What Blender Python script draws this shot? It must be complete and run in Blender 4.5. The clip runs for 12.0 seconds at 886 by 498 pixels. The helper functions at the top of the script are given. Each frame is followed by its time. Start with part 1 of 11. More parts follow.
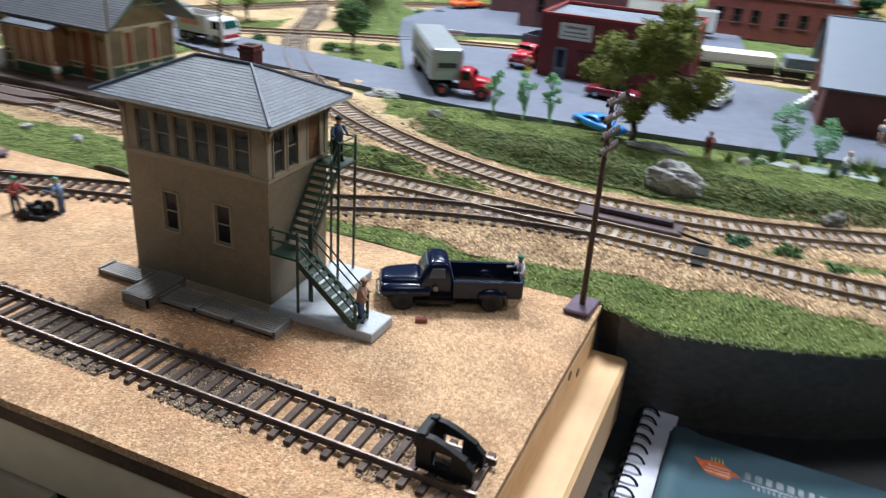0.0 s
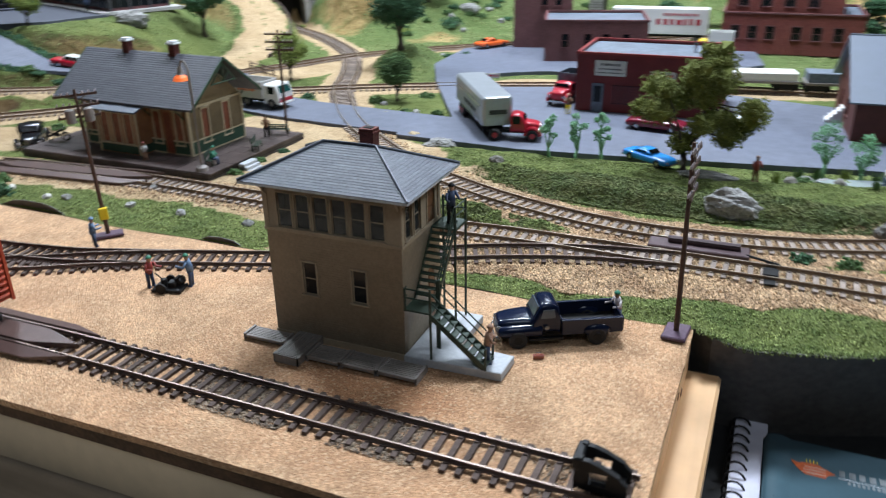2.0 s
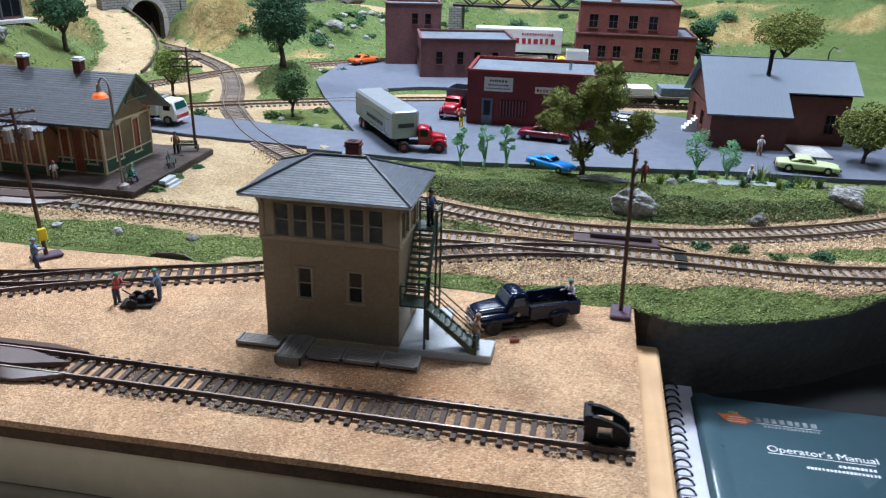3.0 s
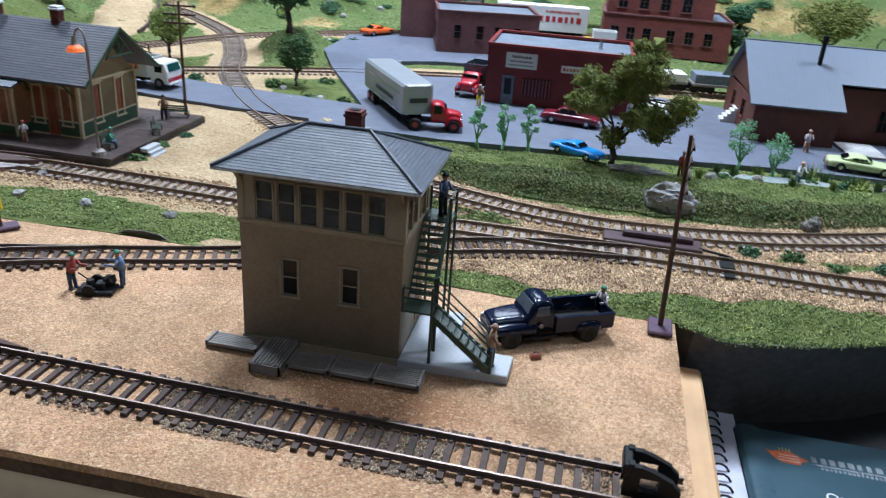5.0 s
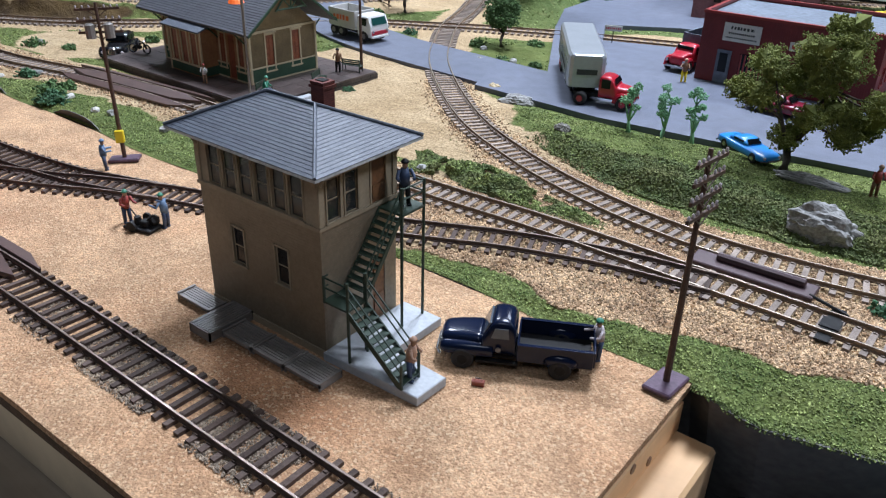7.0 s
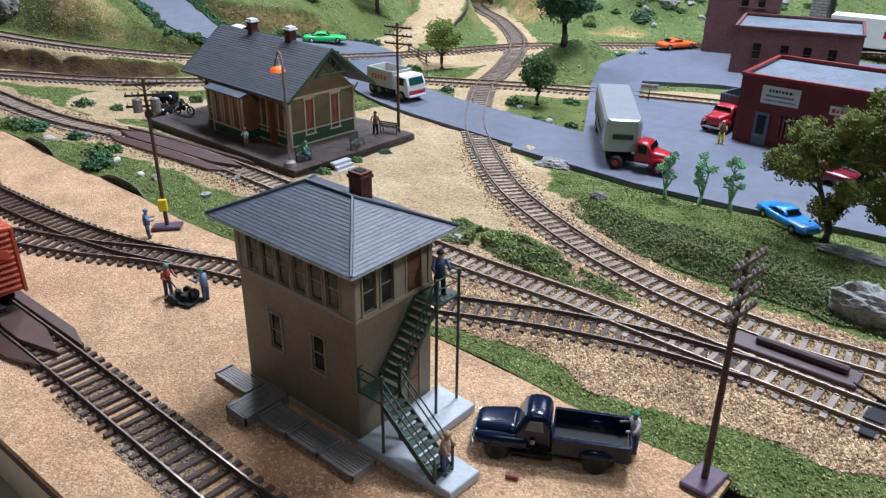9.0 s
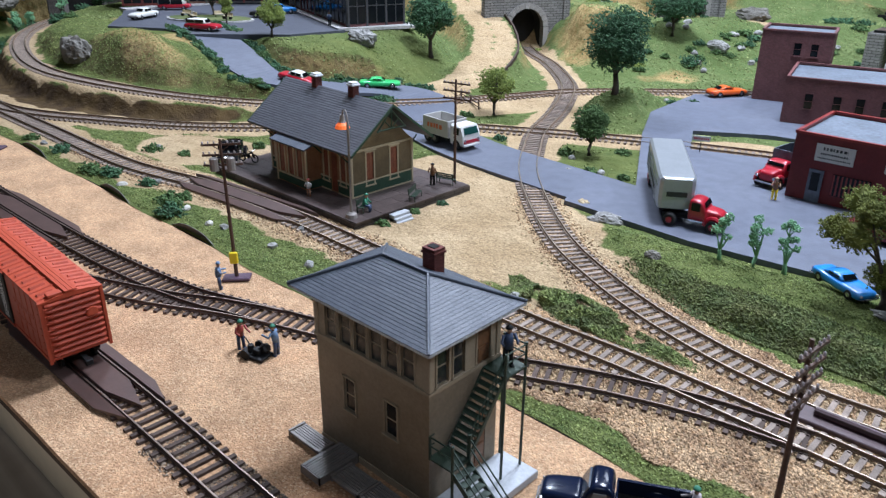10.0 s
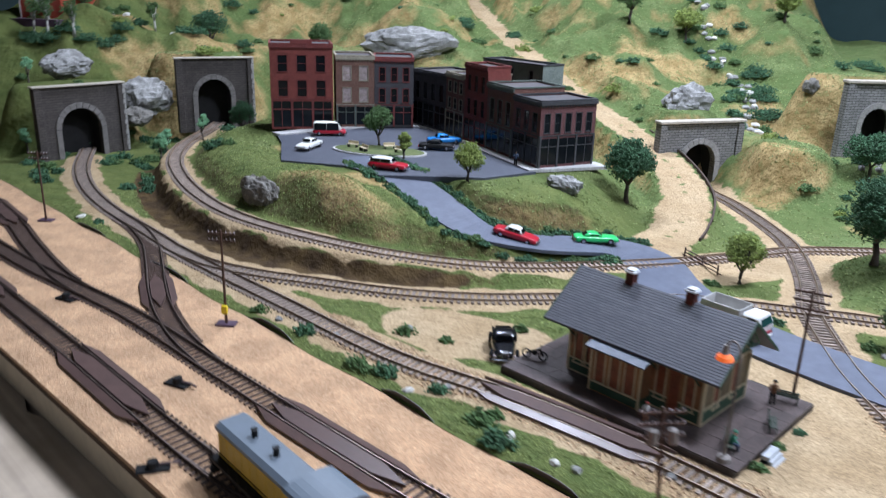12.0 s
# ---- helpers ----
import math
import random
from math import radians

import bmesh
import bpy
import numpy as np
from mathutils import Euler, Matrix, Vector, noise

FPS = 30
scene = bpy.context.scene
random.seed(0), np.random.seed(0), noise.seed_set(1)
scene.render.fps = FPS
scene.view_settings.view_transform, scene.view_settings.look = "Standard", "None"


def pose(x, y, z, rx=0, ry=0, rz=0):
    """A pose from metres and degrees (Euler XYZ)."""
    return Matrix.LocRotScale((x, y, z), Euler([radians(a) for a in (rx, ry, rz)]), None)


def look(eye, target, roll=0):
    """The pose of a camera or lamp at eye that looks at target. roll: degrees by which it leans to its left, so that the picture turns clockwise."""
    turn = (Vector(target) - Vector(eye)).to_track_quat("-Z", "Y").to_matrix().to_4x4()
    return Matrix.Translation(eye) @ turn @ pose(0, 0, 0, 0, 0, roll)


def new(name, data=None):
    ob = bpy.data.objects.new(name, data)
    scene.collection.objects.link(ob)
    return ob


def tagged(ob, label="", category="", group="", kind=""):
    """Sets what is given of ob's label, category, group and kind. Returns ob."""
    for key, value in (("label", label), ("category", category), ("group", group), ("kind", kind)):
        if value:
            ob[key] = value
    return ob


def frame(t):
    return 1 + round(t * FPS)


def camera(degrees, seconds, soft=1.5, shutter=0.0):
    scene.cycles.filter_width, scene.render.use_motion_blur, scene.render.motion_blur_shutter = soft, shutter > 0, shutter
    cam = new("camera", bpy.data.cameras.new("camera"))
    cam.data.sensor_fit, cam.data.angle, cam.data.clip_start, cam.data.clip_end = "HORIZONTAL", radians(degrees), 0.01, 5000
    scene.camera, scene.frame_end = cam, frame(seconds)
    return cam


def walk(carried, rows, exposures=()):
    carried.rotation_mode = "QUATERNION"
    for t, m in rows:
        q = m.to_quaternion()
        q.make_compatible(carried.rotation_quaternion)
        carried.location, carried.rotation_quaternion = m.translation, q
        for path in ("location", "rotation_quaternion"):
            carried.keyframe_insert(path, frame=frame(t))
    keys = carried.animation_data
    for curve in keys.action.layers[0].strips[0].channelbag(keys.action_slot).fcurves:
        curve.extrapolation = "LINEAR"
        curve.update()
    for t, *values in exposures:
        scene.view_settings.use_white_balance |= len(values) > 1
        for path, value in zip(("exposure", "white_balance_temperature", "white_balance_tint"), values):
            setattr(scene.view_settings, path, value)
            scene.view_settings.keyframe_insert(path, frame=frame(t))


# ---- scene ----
cam = camera(59.5, 12.0, soft=1.2, shutter=0.5)
PATH = [
    (0, (0.051, -0.145, 0.172), (-0.643, 1.521, -0.69), 4.3),
    (0.5, (0.112, -0.125, 0.19), (-0.966, 1.317, -0.681), 1.2),
    (1, (0.135, -0.123, 0.196), (-1.049, 1.243, -0.66), -0.8),
    (1.5, (0.106, -0.147, 0.199), (-0.976, 1.313, -0.635), -0.7),
    (2, (0.022, -0.195, 0.2), (-0.714, 1.481, -0.608), -0.9),
    (2.5, (-0.026, -0.244, 0.213), (-0.442, 1.547, -0.574), 0.4),
    (3, (-0.039, -0.255, 0.209), (-0.368, 1.56, -0.564), 1.6),
    (3.2, (-0.05, -0.239, 0.199), (-0.366, 1.578, -0.575), 1.7),
    (4.8, (-0.063, -0.187, 0.179), (-0.361, 1.612, -0.642), 4.3),
    (5, (-0.054, -0.193, 0.188), (-0.392, 1.603, -0.626), 4.2),
    (5.5, (-0.021, -0.165, 0.192), (-0.628, 1.55, -0.639), 4.4),
    (6, (0.042, -0.114, 0.185), (-0.872, 1.419, -0.718), 4.1),
    (6.5, (0.066, -0.091, 0.193), (-0.982, 1.327, -0.75), 2.1),
    (6.7, (0.072, -0.089, 0.193), (-0.987, 1.316, -0.758), 1.8),
    (8.3, (0.071, -0.083, 0.208), (-1.072, 1.284, -0.699), 0.5),
    (8.5, (0.068, -0.08, 0.212), (-1.082, 1.292, -0.679), 0.4),
    (9, (0.066, -0.081, 0.214), (-1.103, 1.288, -0.657), 0.7),
    (9.5, (0.064, -0.088, 0.236), (-1.154, 1.255, -0.609), 0.6),
    (10, (0.06, -0.095, 0.24), (-1.201, 1.227, -0.573), 0.5),
    (10.5, (0.049, -0.101, 0.253), (-1.251, 1.203, -0.527), 1.1),
    (11, (0.008, -0.123, 0.28), (-1.351, 1.147, -0.454), 1.6),
    (11.5, (-0.103, -0.159, 0.296), (-1.488, 1.112, -0.389), 2.1),
    (12, (-0.217, -0.19, 0.31), (-1.535, 1.169, -0.333), 1.8),
]
EXPOSURES = [(0, 0.22, 6950, 10), (0.5, 0.13, 7000, 10), (1.5, 0.07, 6900, 10), (2.5, 0.01, 6550, 10), (3.2, 0.04, 6400, 10), (5, -0.02, 6250, 10), (6, -0.01, 6500, 14), (6.5, -0.02, 6550, 14), (8.5, -0.07, 6520, 13), (10.5, -0.10, 6420, 15), (12, -0.09, 6350, 16)]
walk(cam, [(t, look(eye, target, roll)) for t, eye, target, roll in PATH], EXPOSURES)


# ---- world and room light ----
world = bpy.data.worlds.new("world")
scene.world = world
world.use_nodes = True
world.node_tree.nodes["Background"].inputs["Color"].default_value = (0.75, 0.85, 1.0, 1)
world.node_tree.nodes["Background"].inputs["Strength"].default_value = 0.006


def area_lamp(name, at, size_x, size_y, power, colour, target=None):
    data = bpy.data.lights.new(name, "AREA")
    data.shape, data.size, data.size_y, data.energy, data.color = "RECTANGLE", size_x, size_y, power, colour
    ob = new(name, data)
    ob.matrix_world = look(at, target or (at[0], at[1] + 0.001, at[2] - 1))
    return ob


# ceiling lights of the train room, out of view; the last is an added front fill
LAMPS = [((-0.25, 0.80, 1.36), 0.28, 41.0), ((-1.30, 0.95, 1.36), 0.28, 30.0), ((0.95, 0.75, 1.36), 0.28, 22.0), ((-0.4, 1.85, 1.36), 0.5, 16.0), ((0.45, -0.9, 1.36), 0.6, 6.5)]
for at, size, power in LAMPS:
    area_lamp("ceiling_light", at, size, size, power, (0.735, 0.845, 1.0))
scene.view_settings.exposure = 0.0


# ---- helpers for meshes and materials ----
def link(name, bm, material, parent=None, label="", smooth=False):
    data = bpy.data.meshes.new(name)
    bm.normal_update()
    bm.to_mesh(data)
    bm.free()
    for m in material if isinstance(material, (list, tuple)) else [material]:
        data.materials.append(m)
    if smooth:
        data.shade_smooth()
    ob = new(name, data)
    if parent is not None:
        ob.parent = parent
    if label:
        tagged(ob, label)
    return ob


def part(name, bm, material, parent, label="", smooth=False):
    return link(name, bm, material, parent, label, smooth)


def thing(name, label, category, at=(0, 0, 0), rz=0.0, group="", kind=""):
    ob = new(name)
    ob.empty_display_size = 0.005
    ob.matrix_world = pose(at[0], at[1], at[2], 0, 0, rz)
    return tagged(ob, label, category, group, kind)


def array_mesh(name, verts, faces, material, parent=None, label="", smooth=False):
    data = bpy.data.meshes.new(name)
    data.from_pydata([tuple(v) for v in verts], [], [tuple(f) for f in faces])
    for m in material if isinstance(material, (list, tuple)) else [material]:
        data.materials.append(m)
    if smooth:
        data.shade_smooth()
    ob = new(name, data)
    if parent is not None:
        ob.parent = parent
    if label:
        tagged(ob, label)
    return ob


def box(bm, x0, y0, z0, x1, y1, z1, bevel=0.0, m=None, mat=0):
    vs = [bm.verts.new((x, y, z)) for z in (z0, z1) for x, y in ((x0, y0), (x1, y0), (x1, y1), (x0, y1))]
    fs = [bm.faces.new([vs[i] for i in q]) for q in ((3, 2, 1, 0), (4, 5, 6, 7), (0, 1, 5, 4), (1, 2, 6, 5), (2, 3, 7, 6), (3, 0, 4, 7))]
    for f in fs:
        f.material_index = mat
    if bevel > 0:
        es = list({e for f in fs for e in f.edges})
        r = bmesh.ops.bevel(bm, geom=es, offset=bevel, segments=1, affect="EDGES", profile=0.5, material=-1)
        vs = list({v for f in r["faces"] for v in f.verts} | {v for v in vs if v.is_valid})
    if m is not None:
        bmesh.ops.transform(bm, matrix=m, verts=[v for v in vs if v.is_valid])
    return vs


def rod(bm, p0, p1, r0, r1=None, seg=8, mat=0, caps=True):
    p0, p1, r1 = Vector(p0), Vector(p1), r0 if r1 is None else r1
    q = (p1 - p0).to_track_quat("Z", "Y")
    rings = []
    for p, r in ((p0, r0), (p1, r1)):
        rings.append([bm.verts.new(p + q @ Vector((r * math.cos(a), r * math.sin(a), 0))) for a in (2 * math.pi * i / seg for i in range(seg))])
    for i in range(seg):
        j = (i + 1) % seg
        bm.faces.new((rings[0][i], rings[0][j], rings[1][j], rings[1][i])).material_index = mat
    if caps:
        bm.faces.new(rings[0][::-1]).material_index = mat
        bm.faces.new(rings[1]).material_index = mat
    return rings[0] + rings[1]


def tube(bm, pts, r, seg=6, mat=0):
    pts = [Vector(p) for p in pts]
    rings = []
    for i, p in enumerate(pts):
        d = (pts[min(i + 1, len(pts) - 1)] - pts[max(i - 1, 0)]).normalized()
        q = d.to_track_quat("Z", "Y")
        rr = r[i] if isinstance(r, (list, tuple)) else r
        rings.append([bm.verts.new(p + q @ Vector((rr * math.cos(a), rr * math.sin(a), 0))) for a in (2 * math.pi * k / seg for k in range(seg))])
    for a, b in zip(rings, rings[1:]):
        for i in range(seg):
            j = (i + 1) % seg
            bm.faces.new((a[i], a[j], b[j], b[i])).material_index = mat
    bm.faces.new(rings[0][::-1]).material_index = mat
    bm.faces.new(rings[-1]).material_index = mat


def prism(bm, poly, z0, z1, mat=0, m=None):
    """A plan polygon (counter-clockwise) raised from z0 to z1."""
    a = [bm.verts.new((x, y, z0)) for x, y in poly]
    b = [bm.verts.new((x, y, z1)) for x, y in poly]
    n = len(poly)
    bm.faces.new(a[::-1]).material_index = mat
    bm.faces.new(b).material_index = mat
    for i in range(n):
        j = (i + 1) % n
        bm.faces.new((a[i], a[j], b[j], b[i])).material_index = mat
    if m is not None:
        bmesh.ops.transform(bm, matrix=m, verts=a + b)
    return a + b


def profile_x(bm, poly, x0, x1, mat=0):
    """A polygon in y, z (counter-clockwise seen from +x) drawn from x0 to x1."""
    a = [bm.verts.new((x0, y, z)) for y, z in poly]
    b = [bm.verts.new((x1, y, z)) for y, z in poly]
    n = len(poly)
    bm.faces.new(a[::-1]).material_index = mat
    bm.faces.new(b).material_index = mat
    for i in range(n):
        j = (i + 1) % n
        bm.faces.new((a[i], a[j], b[j], b[i])).material_index = mat
    return a + b


def lump(bm, at, r, seed=0, rough=0.35, flat=1.0, sub=2, mat=0):
    """A stone or clump: a sphere with broken surface."""
    res = bmesh.ops.create_icosphere(bm, subdivisions=sub, radius=1.0)
    for v in res["verts"]:
        n = v.co.normalized()
        k = 1 + rough * noise.noise(n * 1.6 + Vector((seed * 3.1, seed * 1.7, seed))) + rough * 0.5 * noise.noise(n * 4.0 + Vector((seed, 5.0, seed * 2.0)))
        s = r if isinstance(r, (tuple, list)) else (r, r, r * flat)
        v.co = Vector(at) + Vector((n.x * s[0] * k, n.y * s[1] * k, n.z * s[2] * k))
    for f in {f for v in res["verts"] for f in v.link_faces}:
        f.material_index = mat
    return res["verts"]


def material(name, colour, second=None, scale=60.0, rough=0.7, bump=0.0, bump_scale=None, metallic=0.0, fine=0.25, spec=0.5, rand=0.06, island=False, coat=0.0, rough_var=0.1, contrast=0.5):
    """A surface with broad patches between two colours, fine grain, gloss that varies, and relief."""
    m = bpy.data.materials.new(name)
    m.use_nodes = True
    nt = m.node_tree
    b = nt.nodes["Principled BSDF"]
    N, K = nt.nodes.new, nt.links.new
    tc = N("ShaderNodeTexCoord")
    info = N("ShaderNodeObjectInfo")
    shift = N("ShaderNodeVectorMath")
    shift.operation = "ADD"
    K(tc.outputs["Object"], shift.inputs[0])
    K(info.outputs["Random"], shift.inputs[1])
    big = N("ShaderNodeTexNoise")
    big.inputs["Scale"].default_value, big.inputs["Detail"].default_value, big.inputs["Roughness"].default_value = scale, 5, 0.6
    K(shift.outputs[0], big.inputs["Vector"])
    small = N("ShaderNodeTexNoise")
    small.inputs["Scale"].default_value, small.inputs["Detail"].default_value = scale * 9, 3
    K(shift.outputs[0], small.inputs["Vector"])
    ramp = N("ShaderNodeMapRange")
    ramp.inputs["From Min"].default_value, ramp.inputs["From Max"].default_value = 0.5 - contrast * 0.3, 0.5 + contrast * 0.3
    K(big.outputs["Fac"], ramp.inputs["Value"])
    mix = N("ShaderNodeMix")
    mix.data_type = "RGBA"
    c2 = second or tuple(c * 0.75 for c in colour)
    mix.inputs["A"].default_value, mix.inputs["B"].default_value = (*colour, 1), (*c2, 1)
    K(ramp.outputs[0], mix.inputs["Factor"])
    grain = N("ShaderNodeMapRange")
    grain.inputs["From Min"].default_value, grain.inputs["From Max"].default_value = 0.3, 0.7
    grain.inputs["To Min"].default_value, grain.inputs["To Max"].default_value = 1 - fine, 1 + fine
    K(small.outputs["Fac"], grain.inputs["Value"])
    var = N("ShaderNodeMath")
    var.operation = "MULTIPLY_ADD"
    if island:
        geo = N("ShaderNodeNewGeometry")
        K(geo.outputs["Random Per Island"], var.inputs[0])
    else:
        K(info.outputs["Random"], var.inputs[0])
    var.inputs[1].default_value, var.inputs[2].default_value = 2 * rand, 1 - rand
    both = N("ShaderNodeMath")
    both.operation = "MULTIPLY"
    K(grain.outputs[0], both.inputs[0])
    K(var.outputs[0], both.inputs[1])
    hue = N("ShaderNodeVectorMath")
    hue.operation = "SCALE"
    K(mix.outputs["Result"], hue.inputs[0])
    K(both.outputs[0], hue.inputs["Scale"])
    K(hue.outputs[0], b.inputs["Base Color"])
    rv = N("ShaderNodeMapRange")
    rv.inputs["To Min"].default_value, rv.inputs["To Max"].default_value = max(0.02, rough - rough_var), min(1, rough + rough_var)
    K(big.outputs["Fac"], rv.inputs["Value"])
    K(rv.outputs[0], b.inputs["Roughness"])
    b.inputs["Metallic"].default_value, b.inputs["Specular IOR Level"].default_value, b.inputs["Coat Weight"].default_value = metallic, spec, coat
    if bump:
        bt = N("ShaderNodeTexNoise")
        bt.inputs["Scale"].default_value, bt.inputs["Detail"].default_value = bump_scale or scale * 9, 4
        K(shift.outputs[0], bt.inputs["Vector"])
        bn = N("ShaderNodeBump")
        bn.inputs["Strength"].default_value, bn.inputs["Distance"].default_value = 1.0, bump
        K(bt.outputs["Fac"], bn.inputs["Height"])
        K(bn.outputs[0], b.inputs["Normal"])
    return m


def glass(name, tint=(0.75, 0.82, 0.82), rough=0.05):
    m = bpy.data.materials.new(name)
    m.use_nodes = True
    b = m.node_tree.nodes["Principled BSDF"]
    b.inputs["Base Color"].default_value, b.inputs["Roughness"].default_value = (*tint, 1), rough
    b.inputs["Transmission Weight"].default_value, b.inputs["IOR"].default_value = 0.9, 1.3
    return m


def sand_material():
    """Coarse sand glued to the board: grains of several tints, with broad faint stains."""
    m = material("sanded_board", (0.585, 0.365, 0.212), (0.50, 0.303, 0.168), 140, 0.92, 0.0009, 1300, fine=0.24, contrast=1.2, spec=0.3)
    nt = m.node_tree
    N, K = nt.nodes.new, nt.links.new
    b = nt.nodes["Principled BSDF"]
    old = b.inputs["Base Color"].links[0].from_socket
    tc = N("ShaderNodeTexCoord")
    vo = N("ShaderNodeTexVoronoi")
    vo.inputs["Scale"].default_value = 850
    K(tc.outputs["Object"], vo.inputs["Vector"])
    grain = N("ShaderNodeMapRange")
    grain.inputs["To Min"].default_value, grain.inputs["To Max"].default_value = 0.76, 1.2
    K(vo.outputs["Color"], grain.inputs["Value"])
    pit = N("ShaderNodeTexVoronoi")
    pit.inputs["Scale"].default_value = 900
    K(tc.outputs["Object"], pit.inputs["Vector"])
    relief = N("ShaderNodeBump")
    relief.inputs["Distance"].default_value = 0.00035
    relief.invert = True
    K(pit.outputs["Distance"], relief.inputs["Height"])
    K(b.inputs["Normal"].links[0].from_socket, relief.inputs["Normal"])
    K(relief.outputs[0], b.inputs["Normal"])
    stain = N("ShaderNodeTexNoise")
    stain.inputs["Scale"].default_value, stain.inputs["Detail"].default_value = 32, 4
    K(tc.outputs["Object"], stain.inputs["Vector"])
    st = N("ShaderNodeMapRange")
    st.inputs["From Min"].default_value, st.inputs["From Max"].default_value = 0.4, 0.6
    st.inputs["To Min"].default_value, st.inputs["To Max"].default_value = 0.80, 1.06
    K(stain.outputs["Fac"], st.inputs["Value"])
    mu = N("ShaderNodeMath")
    mu.operation = "MULTIPLY"
    K(grain.outputs[0], mu.inputs[0])
    K(st.outputs[0], mu.inputs[1])
    sc = N("ShaderNodeVectorMath")
    sc.operation = "SCALE"
    worn = N("ShaderNodeTexNoise")
    worn.inputs["Scale"].default_value, worn.inputs["Detail"].default_value, worn.inputs["Distortion"].default_value = 11, 5, 0.8
    K(tc.outputs["Object"], worn.inputs["Vector"])
    wr = N("ShaderNodeMapRange")
    wr.inputs["From Min"].default_value, wr.inputs["From Max"].default_value, wr.inputs["To Max"].default_value = 0.46, 0.60, 0.32
    K(worn.outputs["Fac"], wr.inputs["Value"])
    wm = N("ShaderNodeMix")
    wm.data_type = "RGBA"
    wm.inputs["B"].default_value = (0.37, 0.16, 0.07, 1)
    # the rusty stains lie about the tower and thin out along the board
    xyz = N("ShaderNodeSeparateXYZ")
    K(tc.outputs["Object"], xyz.inputs[0])
    reach = N("ShaderNodeMapRange")
    reach.inputs["From Min"].default_value, reach.inputs["From Max"].default_value, reach.inputs["To Min"].default_value = -0.42, -0.15, 0.12
    K(xyz.outputs["X"], reach.inputs["Value"])
    amount = N("ShaderNodeMath")
    amount.operation = "MULTIPLY"
    K(wr.outputs[0], amount.inputs[0])
    K(reach.outputs[0], amount.inputs[1])
    # a reddish patch before the tower, with its soft shadow painted into the colour
    shade_patch = N("ShaderNodeMapping")
    shade_patch.vector_type = "TEXTURE"
    shade_patch.inputs["Location"].default_value, shade_patch.inputs["Scale"].default_value = (-0.125, 0.062, 0), (0.075, 0.022, 1)
    K(tc.outputs["Object"], shade_patch.inputs["Vector"])
    far = N("ShaderNodeVectorMath")
    far.operation = "LENGTH"
    K(shade_patch.outputs[0], far.inputs[0])
    ragged = N("ShaderNodeMath")
    ragged.operation = "MULTIPLY_ADD"
    ragged.inputs[1].default_value = 1.1
    K(stain.outputs["Fac"], ragged.inputs[0])
    K(far.outputs["Value"], ragged.inputs[2])
    near = N("ShaderNodeMapRange")
    near.inputs["From Min"].default_value, near.inputs["From Max"].default_value = 1.7, 0.9
    near.inputs["To Max"].default_value = 0.75
    K(ragged.outputs[0], near.inputs["Value"])
    most = N("ShaderNodeMath")
    most.operation = "MAXIMUM"
    K(amount.outputs[0], most.inputs[0])
    K(near.outputs[0], most.inputs[1])
    K(most.outputs[0], wm.inputs["Factor"])
    K(old, wm.inputs["A"])
    old = wm.outputs["Result"]
    K(old, sc.inputs[0])
    K(mu.outputs[0], sc.inputs["Scale"])
    col = sc.outputs[0]
    # single dark and pale grains, thicker in some places
    crowd = N("ShaderNodeTexNoise")
    crowd.inputs["Scale"].default_value, crowd.inputs["Detail"].default_value = 70, 3
    K(tc.outputs["Object"], crowd.inputs["Vector"])
    for scale, tint, lo, hi, axis in ((1100, (0.22, 0.115, 0.06, 1), 0.74, 0.86, 0), (640, (0.28, 0.145, 0.075, 1), 0.86, 0.95, 1), (1000, (0.74, 0.54, 0.34, 1), 0.80, 0.95, 2)):
        cell = N("ShaderNodeTexVoronoi")
        cell.inputs["Scale"].default_value = scale
        K(tc.outputs["Object"], cell.inputs["Vector"])
        rgb = N("ShaderNodeSeparateXYZ")
        K(cell.outputs["Color"], rgb.inputs[0])
        more = N("ShaderNodeMath")
        more.operation = "MULTIPLY_ADD"
        more.inputs[1].default_value, more.inputs[2].default_value = 0.5, -0.25
        K(crowd.outputs["Fac"], more.inputs[0])
        total = N("ShaderNodeMath")
        K(rgb.outputs[axis], total.inputs[0])
        K(more.outputs[0], total.inputs[1])
        pick = N("ShaderNodeMapRange")
        pick.inputs["From Min"].default_value, pick.inputs["From Max"].default_value, pick.inputs["To Max"].default_value = lo, hi, 0.42
        K(total.outputs[0], pick.inputs["Value"])
        speck = N("ShaderNodeMix")
        speck.data_type = "RGBA"
        speck.inputs["B"].default_value = tint
        K(pick.outputs[0], speck.inputs["Factor"])
        K(col, speck.inputs["A"])
        col = speck.outputs["Result"]
    K(col, b.inputs["Base Color"])
    return m


